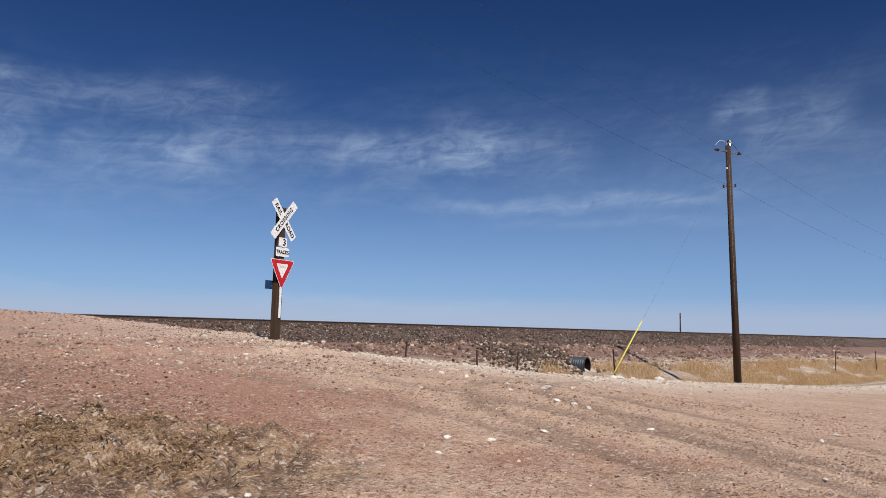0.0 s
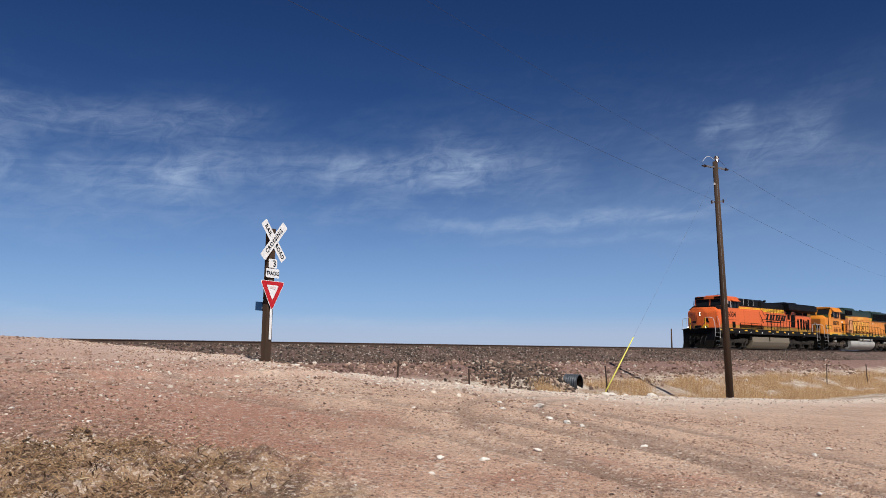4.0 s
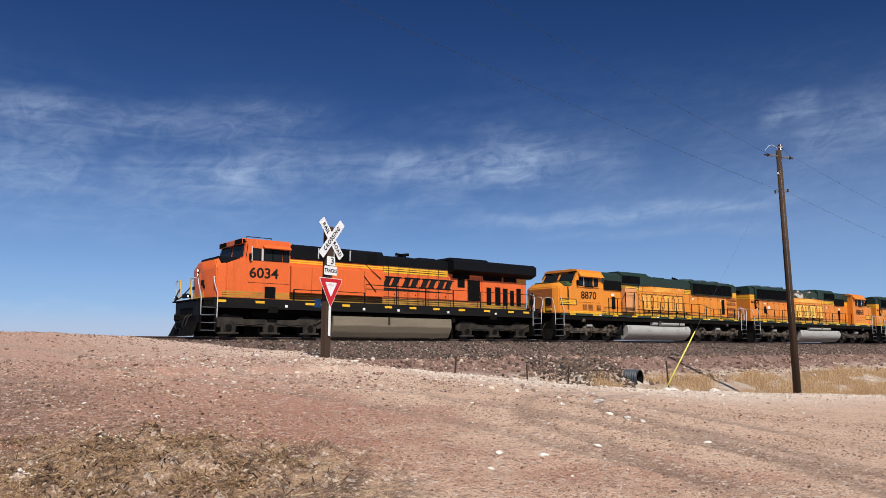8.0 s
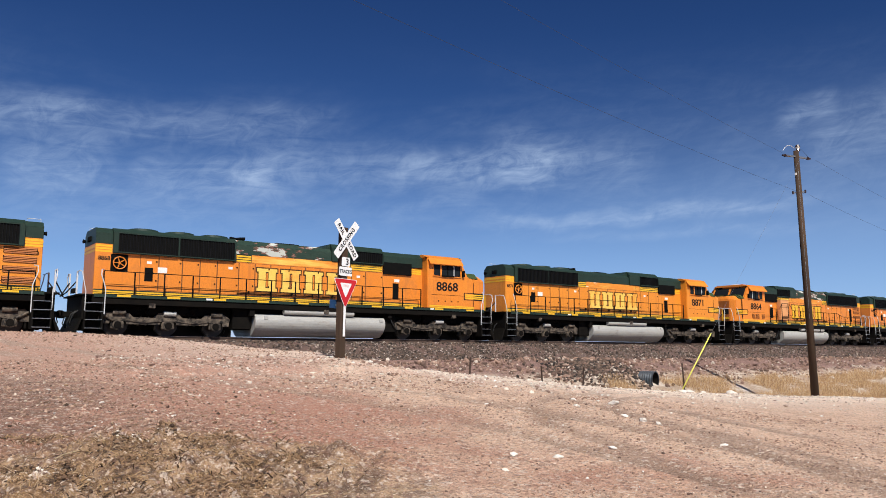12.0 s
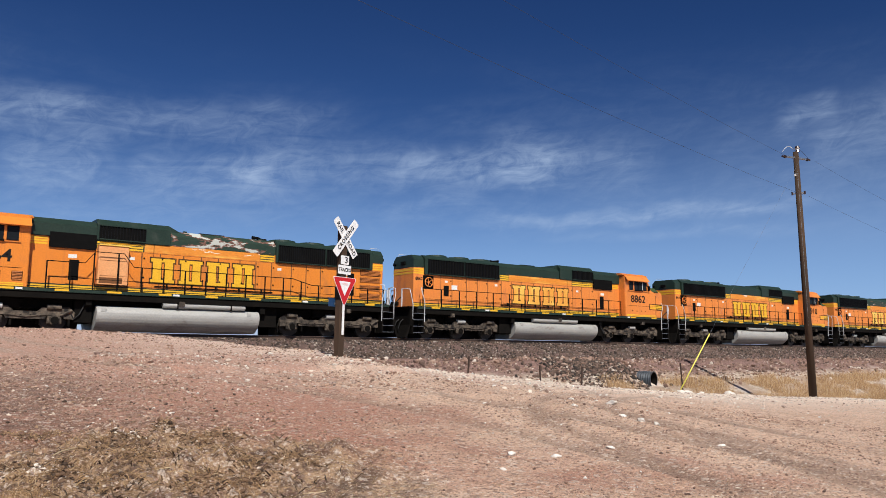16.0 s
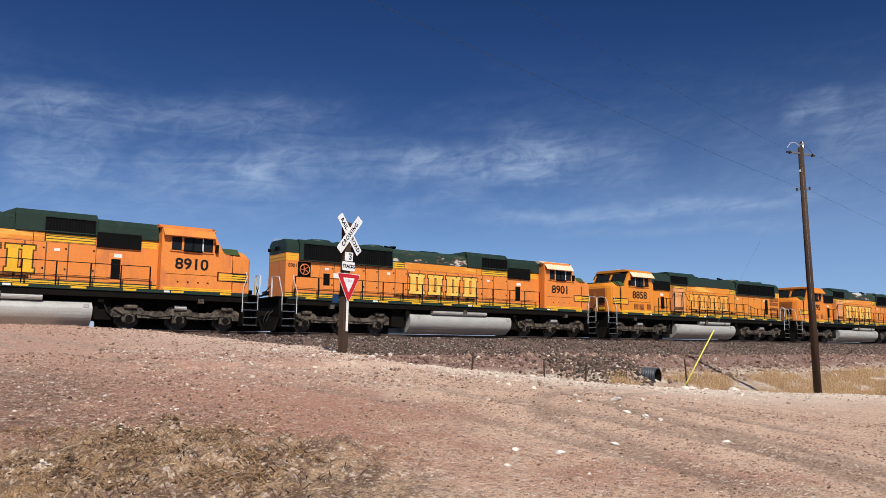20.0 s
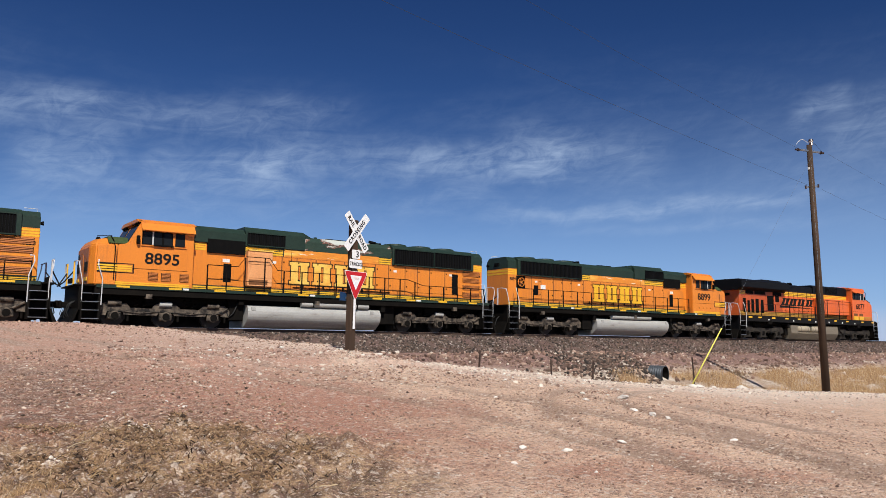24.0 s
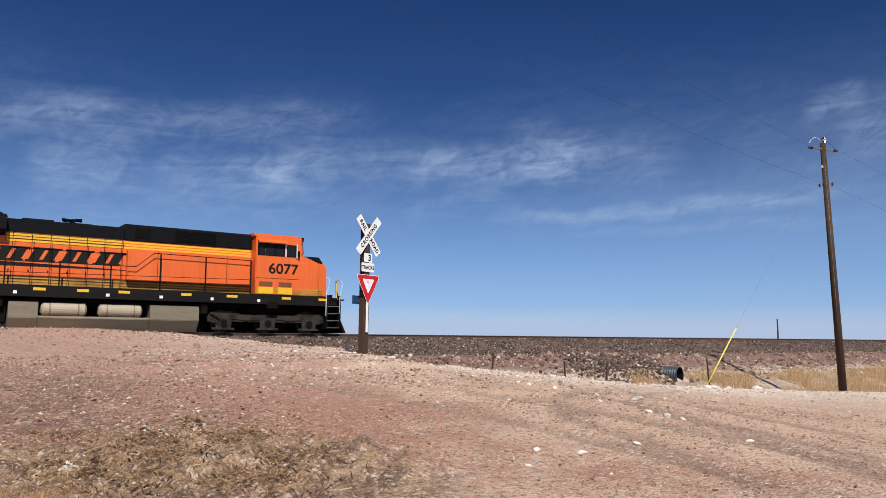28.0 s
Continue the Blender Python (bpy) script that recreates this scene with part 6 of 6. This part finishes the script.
def add_markings(t, kind, number, style):
    for s in (-1, 1):
        if kind == "emd":
            lettering(number, 0.66, SIGNBLACK, t, side_face(s, 3.7, 2.84, 1.508), "fleet_number", 1.0, 1.12)
            lettering(number, 0.24, SIGNBLACK, t, side_face(s, 21.22, 3.2, 0.985), "fleet_number_small")
            for k, x in enumerate((10.3, 11.52, 12.74, 13.96)):
                lead = k if s < 0 else 3 - k
                mat = {"ghost": GHOST, "cream": CREAM, "yellow": YELLOW, "half": CREAM if lead < 2 else GHOST}[style]
                block_mark(t, s, x, 2.69, 1.02, 1.06, 0.99, mat, outline=MARKBLACK)
        else:
            lettering(number, 0.66, SIGNBLACK, t, side_face(s, 3.55, 2.94, 1.508), "fleet_number", 1.0, 1.12)
            for k, x in enumerate((11.05, 12.3, 13.5, 14.65)):
                block_mark(t, s, x, 3.0, 1.06, 0.56, 1.011, SIGNBLACK, slant=0.5)
            a, b = sorted((s * 1.011, s * 1.015))
            pts = [(10.1, 2.5), (15.3, 2.54), (15.3, 2.56), (10.2, 2.68)] if s < 0 else [(15.5, 2.5), (10.3, 2.54), (10.3, 2.56), (15.4, 2.68)]
            part("mark_swoosh", prism(pts, "y", a, b), SIGNBLACK, t, "long tapering black painted bar")
        front = 1.04 if kind != "emd" else 0.9
        part("nose_mark", box(front - 0.006, front, -0.75, -0.35, 2.2, 2.35, bm=box(front - 0.006, front, 0.5, 0.85, 2.2, 2.35)), SIGNBLACK, t) if s < 0 else None


def make_train():
    made, offset = [], 0.0
    first = emd_locomotive()
    spare = first
    for kind, number, forward, style in TRAIN:
        length = EMD_LENGTH if kind == "emd" else GE_LENGTH
        if kind == "ge":
            t = ge_locomotive()
        elif kind == "ge_tanks":
            t = ge_locomotive(True)
        elif spare:
            t, spare = spare, None
        else:
            t = copy_thing(first, Matrix.Identity(4))
            for extra in [c for c in t.children if c.name.split(".")[0] in ("fleet_number", "fleet_number_small", "side_mark", "mark_outline", "nose_mark")]:
                bpy.data.objects.remove(extra)
        t["label"] = ("red-orange six-axle freight locomotive with black roof and flared rear wings" if kind != "emd" else
                      {"ghost": "orange and dark green freight locomotive with worn-off side lettering", "cream": "orange and dark green freight locomotive with faded cream lettering",
                       "yellow": "orange and dark green freight locomotive with yellow lettering", "half": "orange and dark green freight locomotive with half-faded lettering"}[style])
        made.append((t, kind, number, style, offset + (0 if forward else length), forward))
        offset += length
    for k, (t, kind, number, style, x, forward) in enumerate(made):
        add_markings(t, kind, number, style)
        paint = {1: AMBER, 3: AMBER, 5: PEACH, 7: PEACH, 8: AMBER, 10: ORANGE, 6: PEACH}.get(k, ORANGE)
        for o in t.children_recursive:
            if o.type != "MESH" or not o.material_slots:
                continue
            m = o.material_slots[0].material
            if m == ORANGE and paint != ORANGE:
                o.material_slots[0].link = "OBJECT"
                o.material_slots[0].material = paint
            if (k in (7, 8) and o.name.startswith("window_visor")) or (k == 7 and o.name.startswith("cab_roof")):
                o.material_slots[0].link = "OBJECT"
                o.material_slots[0].material = PALEROOF
            elif k in (2, 4, 7, 9) and o.name.startswith("engine_roof") and kind == "emd":
                o.material_slots[0].link = "OBJECT"
                o.material_slots[0].material = PEELED
    return [(t, x, forward) for t, kind, number, style, x, forward in made]


TRAIN_THINGS = make_train()


# ---- loose stones, rocks, dry grass and weeds ----
def stone_material(name, ramp_colours, bump=0.4):
    """Stone whose every piece takes its own colour from the ramp."""
    m = bpy.data.materials.new(name)
    m.use_nodes = True
    n, l = m.node_tree.nodes, m.node_tree.links
    p = n["Principled BSDF"]
    p.inputs["Roughness"].default_value = 0.9
    p.inputs["Specular IOR Level"].default_value = 0.25
    geo = n.new("ShaderNodeNewGeometry")
    r = n.new("ShaderNodeValToRGB")
    r.color_ramp.interpolation = "CONSTANT"
    while len(r.color_ramp.elements) < len(ramp_colours):
        r.color_ramp.elements.new(0.5)
    for e, (pos, c) in zip(r.color_ramp.elements, ramp_colours):
        e.position, e.color = pos, (*c, 1)
    l.new(geo.outputs["Random Per Island"], r.inputs[0])
    t = n.new("ShaderNodeTexNoise")
    t.inputs["Scale"].default_value, t.inputs["Detail"].default_value = 30.0, 5.0
    co = n.new("ShaderNodeTexCoord")
    l.new(co.outputs["Object"], t.inputs["Vector"])
    x = n.new("ShaderNodeMix")
    x.data_type, x.blend_type = "RGBA", "MULTIPLY"
    x.inputs["Factor"].default_value = 0.55
    l.new(r.outputs[0], x.inputs[6])
    l.new(t.outputs["Fac"], x.inputs[7])
    l.new(x.outputs[2], p.inputs["Base Color"])
    b = n.new("ShaderNodeBump")
    b.inputs["Strength"].default_value, b.inputs["Distance"].default_value = bump, 0.02
    l.new(t.outputs["Fac"], b.inputs["Height"])
    l.new(b.outputs[0], p.inputs["Normal"])
    return m


GRAVEL = stone_material("mixed_gravel", [(0.0, (0.8, 0.66, 0.53)), (0.05, (0.58, 0.4, 0.29)), (0.35, (0.42, 0.26, 0.19)), (0.64, (0.3, 0.185, 0.135)), (0.9, (0.16, 0.1, 0.078)), (0.985, (0.92, 0.86, 0.78))])
PALEGRAVEL = stone_material("crushed_limestone", [(0.0, (0.85, 0.74, 0.62)), (0.35, (0.68, 0.55, 0.45)), (0.6, (0.5, 0.37, 0.3)), (0.8, (0.32, 0.21, 0.17)), (0.9, (0.95, 0.9, 0.82))])
BALLASTSTONE = stone_material("crushed_ballast", [(0.0, (0.165, 0.112, 0.086)), (0.35, (0.085, 0.063, 0.052)), (0.6, (0.24, 0.165, 0.125)), (0.8, (0.05, 0.042, 0.037)), (0.93, (0.5, 0.42, 0.35))])
PINKSTONE = stone_material("pink_bank_stone", [(0.0, (0.41, 0.265, 0.2)), (0.3, (0.28, 0.178, 0.135)), (0.55, (0.17, 0.11, 0.087)), (0.78, (0.52, 0.375, 0.29)), (0.93, (0.78, 0.68, 0.58))])
STRAW = stone_material("dry_straw", [(0.0, (0.66, 0.43, 0.225)), (0.25, (0.5, 0.315, 0.16)), (0.5, (0.33, 0.195, 0.1)), (0.9, (0.78, 0.59, 0.38))], 0.1)
CLOD = stone_material("soil_clod", [(0.0, (0.3, 0.185, 0.112)), (0.3, (0.2, 0.122, 0.076)), (0.55, (0.4, 0.26, 0.16)), (0.8, (0.09, 0.058, 0.04)), (0.97, (0.66, 0.54, 0.43))])
ROOTS = stone_material("rotted_roots", [(0.0, (0.12, 0.075, 0.045)), (0.35, (0.24, 0.15, 0.085)), (0.6, (0.48, 0.32, 0.17)), (0.8, (0.06, 0.04, 0.028))], 0.3)

_ico = bmesh.new()
bmesh.ops.create_icosphere(_ico, subdivisions=1, radius=1)
ICO_V = np.array([v.co[:] for v in _ico.verts])
ICO_F = np.array([[v.index for v in f.verts] for f in _ico.faces])
_ico.free()


def stone_field(name, places, sizes, mat, label, category, sink=0.35, flat=0.65):
    """Many rough stones as one mesh; places are x, y, z."""
    rng = np.random.default_rng(len(places))
    k = len(places)
    sizes = np.asarray(sizes)[:, None, None]
    shape = ICO_V[None] * (1 + rng.uniform(-0.35, 0.35, (k, len(ICO_V), 1)))
    shape = shape * rng.uniform(0.7, 1.3, (k, 1, 3)) * np.array([1, 1, flat])
    a = rng.uniform(0, 2 * np.pi, k)
    c, s = np.cos(a)[:, None], np.sin(a)[:, None]
    x = shape[:, :, 0] * c - shape[:, :, 1] * s
    y = shape[:, :, 0] * s + shape[:, :, 1] * c
    shape = np.stack([x, y, shape[:, :, 2]], 2) * sizes
    shape += np.asarray(places)[:, None, :] + np.array([0, 0, 1]) * sizes * (flat - sink)
    verts = shape.reshape(-1, 3)
    faces = (ICO_F[None] + (np.arange(k) * len(ICO_V))[:, None, None]).reshape(-1, 3)
    me = bpy.data.meshes.new(name)
    me.from_pydata(verts.tolist(), [], faces.tolist())
    me.materials.append(mat)
    return tagged(new(name, me), label, category, kind="stuff")


def scatter_gravel():
    rng = random.Random(4)
    spots, sizes, pale, pale_sizes = [], [], [], []
    while len(spots) < 26000:
        r = 5.0 + 13.0 * rng.random() ** 1.25
        a = radians(rng.uniform(3, 74))
        x, y = r * math.sin(a), r * math.cos(a)
        d = noise.noise(Vector((x * 0.8, y * 0.8, 4)))
        if rng.random() > 0.45 + 0.9 * d + (0.35 if x < 4.5 and y > 7 else 0):
            continue
        size = min(0.004 + 0.0034 * rng.expovariate(1.0), 0.016) * (1.25 if x < 4.5 and y > 8 else 1.0) * (0.7 + r / 20)
        spots.append((x, y, ground_z(x, y)))
        sizes.append(size)
    while len(pale) < 9000:
        x = rng.uniform(4, 62)
        e = curve_at(EDGE_Y, x)
        y = e + 0.6 - abs(rng.gauss(0, 4.6))
        if y < 5 or (x < 10 and y < 12):
            continue
        pale.append((x, y, ground_z(x, y)))
        pale_sizes.append(min(0.012 + 0.01 * rng.expovariate(1.0), 0.06))
    for _ in range(5000):
        y = 12 + 20 * rng.random()
        x = curve_at(RAMP_X, y) + 0.5 - abs(rng.gauss(0, 4.0))
        spots.append((x, y, ground_z(x, y)))
        sizes.append(min(0.009 + 0.008 * rng.expovariate(1.0), 0.05))
    stone_field("gravel", spots, sizes, GRAVEL, "loose pink and white gravel strewn over the lot", "gravel")
    stone_field("limestone_gravel", pale, pale_sizes, PALEGRAVEL, "pale crushed limestone along the road edge", "gravel")


def scatter_bank_stone():
    rng = random.Random(9)
    dark, dark_sizes, pink, pink_sizes, rip, rip_sizes = [], [], [], [], [], []
    slope = ((31.5, 1.04), (32.0, 1.27), (32.5, 1.52), (33.0, 1.77), (33.35, 1.91), (33.6, 1.955), (34.3, 1.955))
    for _ in range(9000):
        x, y = 5 + 80 * rng.random() ** 1.3, rng.uniform(31.5, 34.0)
        dark.append((x, y, curve_at(slope, y)))
        dark_sizes.append(rng.uniform(0.03, 0.06))
    for _ in range(8000):
        x, y = 11 + 68 * rng.random() ** 1.3, 26.6 + 4.9 * rng.random() ** 0.6
        if noise.noise(Vector((x * 0.5, y * 0.9, 1))) < -0.25:
            continue
        pink.append((x, y, ground_z(x, y)))
        pink_sizes.append(min(0.03 + 0.025 * rng.expovariate(1.0), 0.14))
    for _ in range(1500):
        x, y = rng.gauss(31.8, 1.5), rng.gauss(28.8, 1.35)
        if y < 25.9 or y > 31.7 or (abs(x - 34.2) < 0.6 and y < 27.6):
            continue
        rip.append((x, y, ground_z(x, y)))
        rip_sizes.append(rng.uniform(0.05, 0.1))
    stone_field("ballast_stone", dark, dark_sizes, BALLASTSTONE, "dark crushed ballast stone on the track slope", "ballast", flat=0.85)
    stone_field("bank_stone", pink, pink_sizes, PINKSTONE, "pink broken stone on the railway bank", "stone", flat=0.8)
    stone_field("riprap", rip, rip_sizes, BALLASTSTONE, "dark tipped stone round the culvert mouth", "stone", flat=0.85)


def make_rock(x, y, size, mat, label):
    rng = random.Random(int(x * 100 + y * 1000))
    bm = bmesh.new()
    bmesh.ops.create_icosphere(bm, subdivisions=2, radius=size)
    sx, sy, sz = rng.uniform(0.9, 1.5), rng.uniform(0.6, 1.0), rng.uniform(0.42, 0.62)
    for v in bm.verts:
        k = 1 + 0.45 * noise.noise(v.co / size * 1.3 + Vector((x, y, 0))) + 0.3 * noise.noise(v.co / size * 3.1 + Vector((y, x, 0)))
        v.co = Vector((v.co.x * sx * k, v.co.y * sy * k, v.co.z * sz * k))
    bm.normal_update()
    ob = part("rock", bm, mat)
    ob.matrix_basis = pose(x, y, ground_z(x, y) + size * 0.2, rng.uniform(-12, 12), rng.uniform(-12, 12), rng.uniform(0, 360))
    tagged(ob, label, "rock", "loose rocks on the lot")


for _x, _y, _s in ((5.79, 6.46, 0.055), (6.27, 6.26, 0.05), (5.24, 5.97, 0.035), (7.32, 6.39, 0.045), (9.55, 8.09, 0.05), (9.49, 7.69, 0.075), (9.79, 9.33, 0.055), (12.00, 10.46, 0.12),
                   (9.57, 7.47, 0.055), (9.08, 6.06, 0.045), (12.26, 4.96, 0.05), (11.36, 4.80, 0.055), (8.45, 3.54, 0.035), (2.72, 11.49, 0.04), (2.89, 5.47, 0.035), (2.75, 5.45, 0.03),
                   (3.3, 10.2, 0.03), (2.11, 9.31, 0.025), (2.3, 12.9, 0.035), (8.25, 9.86, 0.04)):
    make_rock(_x, _y, _s, PALEROCK, "chalk-white limestone rock lying on the gravel")
for _x, _y, _s in ((34.11, 22.23, 0.3), (35.71, 22.12, 0.16), (31.11, 22.44, 0.22), (30.31, 22.25, 0.17), (32.31, 22.54, 0.15)):
    make_rock(_x, _y, _s, PALEROCK, "pale limestone boulder at the road edge")
def blade_field(name, blades, mat, label, category):
    """Thin bent blades or stalks; each is (root, tip, width)."""
    vs, fs = [], []
    for root, tip, w in blades:
        root, tip = Vector(root), Vector(tip)
        d = tip - root
        side = d.cross(Vector((0.3, 0.9, 0.2))).normalized() * w
        mid = root + d * 0.55 + Vector((0, 0, 0.12 * d.length))
        o = len(vs)
        vs += [root - side, root + side, mid + side * 0.8, mid - side * 0.8, tip]
        fs += [(o, o + 1, o + 2, o + 3), (o + 3, o + 2, o + 4)]
    me = bpy.data.meshes.new(name)
    me.from_pydata([tuple(v) for v in vs], [], fs)
    me.materials.append(mat)
    return tagged(new(name, me), label, category, kind="stuff")


def dry_grass():
    rng = random.Random(21)
    blades = []

    def clump(x, y, h, n, w, spread, most=0.55):
        z = ground_z(x, y) - 0.02
        for _ in range(n):
            a, lean = rng.uniform(0, 6.283), rng.uniform(0.05, most)
            k = h * rng.uniform(0.5, 1.1)
            rx, ry = rng.gauss(0, spread), rng.gauss(0, spread)
            blades.append(((x + rx, y + ry, z), (x + rx + math.cos(a) * k * lean, y + ry + math.sin(a) * k * lean, z + k), w))

    for _ in range(3600):
        x = 30.5 + 52 * rng.random()
        y = 22.0 + 5.6 * rng.random() ** 1.2
        thick = noise.noise(Vector((x * 0.3, y * 0.45, 6)))
        if y < curve_at(EDGE_Y, x) + 0.7 or thick < -0.05 + 0.25 * rng.random() - 0.2 or (31.8 < x < 35.2 and y > 24.6):
            continue
        tall = 0.7 + 0.9 * max(thick, 0.0) + (0.25 if noise.noise(Vector((x * 0.8, y * 0.8, 3))) > 0.15 else 0.0)
        clump(x, y, rng.uniform(0.22, 0.58) * tall, 34, 0.006, 0.22)
    for _ in range(260):
        x, y = rng.uniform(13, 36), rng.uniform(23.2, 27.2)
        if noise.noise(Vector((x * 0.5, y * 0.5, 2))) > 0.0 and not 32.5 < x < 36:
            clump(x, y, rng.uniform(0.25, 0.65), 34, 0.006, 0.2)
    blade_field("dry_grass", blades, STRAW, "tall dry straw-coloured grass in the ditch", "grass")
    blades = []
    for cx, cy, h, n in ((0.92, 6.3, 0.12, 260), (1.08, 6.15, 0.11, 240), (0.8, 6.6, 0.12, 200), (1.12, 6.55, 0.1, 160), (1.55, 7.1, 0.09, 120), (1.75, 7.45, 0.11, 160), (2.2, 7.9, 0.12, 150), (2.6, 7.7, 0.1, 90), (1.75, 7.9, 0.1, 40), (2.9, 7.6, 0.1, 30), (2.3, 8.0, 0.12, 40), (3.4, 7.0, 0.08, 30), (1.1, 7.6, 0.08, 25)):
        clump(cx, cy, h * rng.uniform(0.6, 0.9), n, 0.0016, 0.13, 2.2)
    for _ in range(900):
        x, y = rng.gauss(2.3, 0.8), rng.gauss(6.9, 0.75)
        z = ground_z(x, y) + rng.uniform(0.0, 0.02)
        a, k = rng.uniform(0, 6.283), rng.uniform(0.04, 0.22)
        blades.append(((x, y, z), (x + math.cos(a) * k, y + math.sin(a) * k, ground_z(x + math.cos(a) * k, y + math.sin(a) * k) + rng.uniform(0.003, 0.04)), rng.uniform(0.001, 0.0022)))
    for _ in range(160):
        x, y = rng.uniform(2.5, 9), rng.uniform(4.5, 9.5)
        z = ground_z(x, y) + 0.008
        a, k = rng.uniform(0, 6.283), rng.uniform(0.03, 0.14)
        blades.append(((x, y, z), (x + math.cos(a) * k, y + math.sin(a) * k, z + 0.01), 0.002))
    blade_field("dry_straw", blades, STRAW, "scraps of dry straw on the scraped mound", "weeds")
    roots, litter = [], []
    for _ in range(650):
        c = rng.choice(((2.3, 7.9, 0.25), (2.0, 7.1, 0.35), (2.7, 6.9, 0.3), (3.3, 7.2, 0.22), (1.5, 6.2, 0.25), (3.0, 6.1, 0.35), (2.3, 6.1, 0.35), (1.8, 7.7, 0.2)))
        x, y = rng.gauss(c[0], c[2]), rng.gauss(c[1], c[2] * 0.7)
        z = ground_z(x, y)
        a, k = rng.uniform(0, 6.283), rng.uniform(0.02, 0.12)
        roots.append(((x, y, z - 0.005), (x + math.cos(a) * k, y + math.sin(a) * k, z + rng.uniform(0.005, 0.06)), rng.uniform(0.002, 0.007)))
    clods, clod_sizes = [], []
    for cx, cy, length, width, high, turn in HEAPS:
        c, d = math.cos(radians(turn)), math.sin(radians(turn))
        for _ in range(int(700 * length * width / 0.05)):
            u, v = rng.gauss(0, 0.45), rng.gauss(0, 0.45)
            x, y = cx + c * u * length - d * v * width, cy + d * u * length + c * v * width
            clods.append((x, y, ground_z(x, y)))
            clod_sizes.append(min(0.004 + 0.0045 * rng.expovariate(1.0), 0.024))
        for _ in range(int(240 * length * width / 0.05)):
            u, v = rng.gauss(0, 0.5), rng.gauss(0, 0.5)
            x, y = cx + c * u * length - d * v * width, cy + d * u * length + c * v * width
            z = ground_z(x, y)
            a, k = rng.uniform(0, 6.283), rng.uniform(0.03, 0.14)
            (roots if rng.random() < 0.35 else litter).append(((x, y, z), (x + math.cos(a) * k, y + math.sin(a) * k, z + rng.uniform(-0.02, 0.06)), rng.uniform(0.001, 0.003)))
    crust, crust_sizes = [], []
    for cx, cy, r in ((1.32, 6.6, 0.07), (1.04, 6.98, 0.06), (1.2, 6.62, 0.05), (2.1, 7.75, 0.05)):
        for _ in range(150):
            x, y = rng.gauss(cx, r), rng.gauss(cy, r * 0.7)
            crust.append((x, y, ground_z(x, y) + 0.01 * rng.random()))
            crust_sizes.append(rng.uniform(0.006, 0.02))
    stone_field("chalk_crumbs", crust, crust_sizes, PALEGRAVEL, "chalky pale crumbs on the clods", "soil")
    blade_field("straw_litter", litter, STRAW, "dry straw caught in the clods", "weeds")
    for _ in range(420):
        x, y = rng.uniform(0.6, 5.0), rng.uniform(7.4, 13.5)
        clods.append((x, y, ground_z(x, y)))
        clod_sizes.append(min(0.007 + 0.007 * rng.expovariate(1.0), 0.034))
    stone_field("soil_clods", clods, clod_sizes, CLOD, "dark clods of scraped soil", "soil")
    blade_field("rotted_weeds", roots, ROOTS, "dark rotted weed roots in the soil", "weeds")


def make_twig(x, y, length, turn, mat, label):
    z = ground_z(x, y) + 0.012
    pts = [(-length / 2, 0, 0.0), (-length / 5, 0.02, 0.012), (length / 6, -0.01, 0.02), (length / 2, 0.015, 0.03)]
    ob = part("dry_stalk", tube(pts, 0.006, 5), mat)
    ob.matrix_basis = pose(x, y, z, 0, 0, turn)
    tagged(ob, label, "stalk", "dry stalks on the ground")


scatter_gravel()
scatter_bank_stone()
dry_grass()
for _x, _y, _l, _t in ((1.6, 7.7, 0.55, 50), (3.9, 8.6, 0.24, 15), (2.6, 7.3, 0.3, 70), (3.1, 5.9, 0.2, -40), (2.2, 6.9, 0.35, 20)):
    make_twig(_x, _y, _l, _t, material("bleached_stalk", (0.6, 0.46, 0.28)) if _l > 0.5 else bpy.data.materials["bleached_stalk"], "bleached dry weed stalk lying on the soil")


# ---- what moves ----
# where the leading coupler stands on the track, second by second
LEAD = ((0, 106.6), (1, 95.6), (2, 84.25), (3, 72.6), (4, 60.75), (5, 48.68), (6, 36.5), (7, 24.25), (8, 11.93), (9, -0.48), (10, -13.02), (11, -25.65), (12, -38.36), (13, -51.16), (14, -64.02), (15, -76.96), (16, -89.97), (17, -103.05), (18, -116.20), (19, -129.44), (20, -142.75), (21, -156.15), (22, -169.64), (23, -183.21), (24, -196.86), (25, -210.59), (26, -224.39), (27, -238.24), (28, -252.12))


def lead_at(t):
    return curve_at(LEAD, t)


def motions():
    for t, x, forward in TRAIN_THINGS:
        turn = 0 if forward else 180
        walk(t, [(q, pose(s + x, TRACK_Y, RAIL_Z, 0, 0, turn)) for q, s in LEAD])
        wheels = [o for o in t.children if o.name.startswith("wheelset")]
        steps = [f / FPS for f in range(0, 28 * FPS + 1) if -32 < lead_at(f / FPS) + x < 125] or [0.0]
        times = sorted({0.0, 28.0, *steps})
        for w in wheels:
            home = w.location.copy()
            rows = []
            for q in times:
                rolled = min(max(lead_at(q) + x, -32.0), 125.0)
                rows.append((q, pose(home.x, home.y, home.z, 0, math.degrees(rolled / 0.515) * (1 if forward else -1), 0)))
            walk(w, rows)


motions()
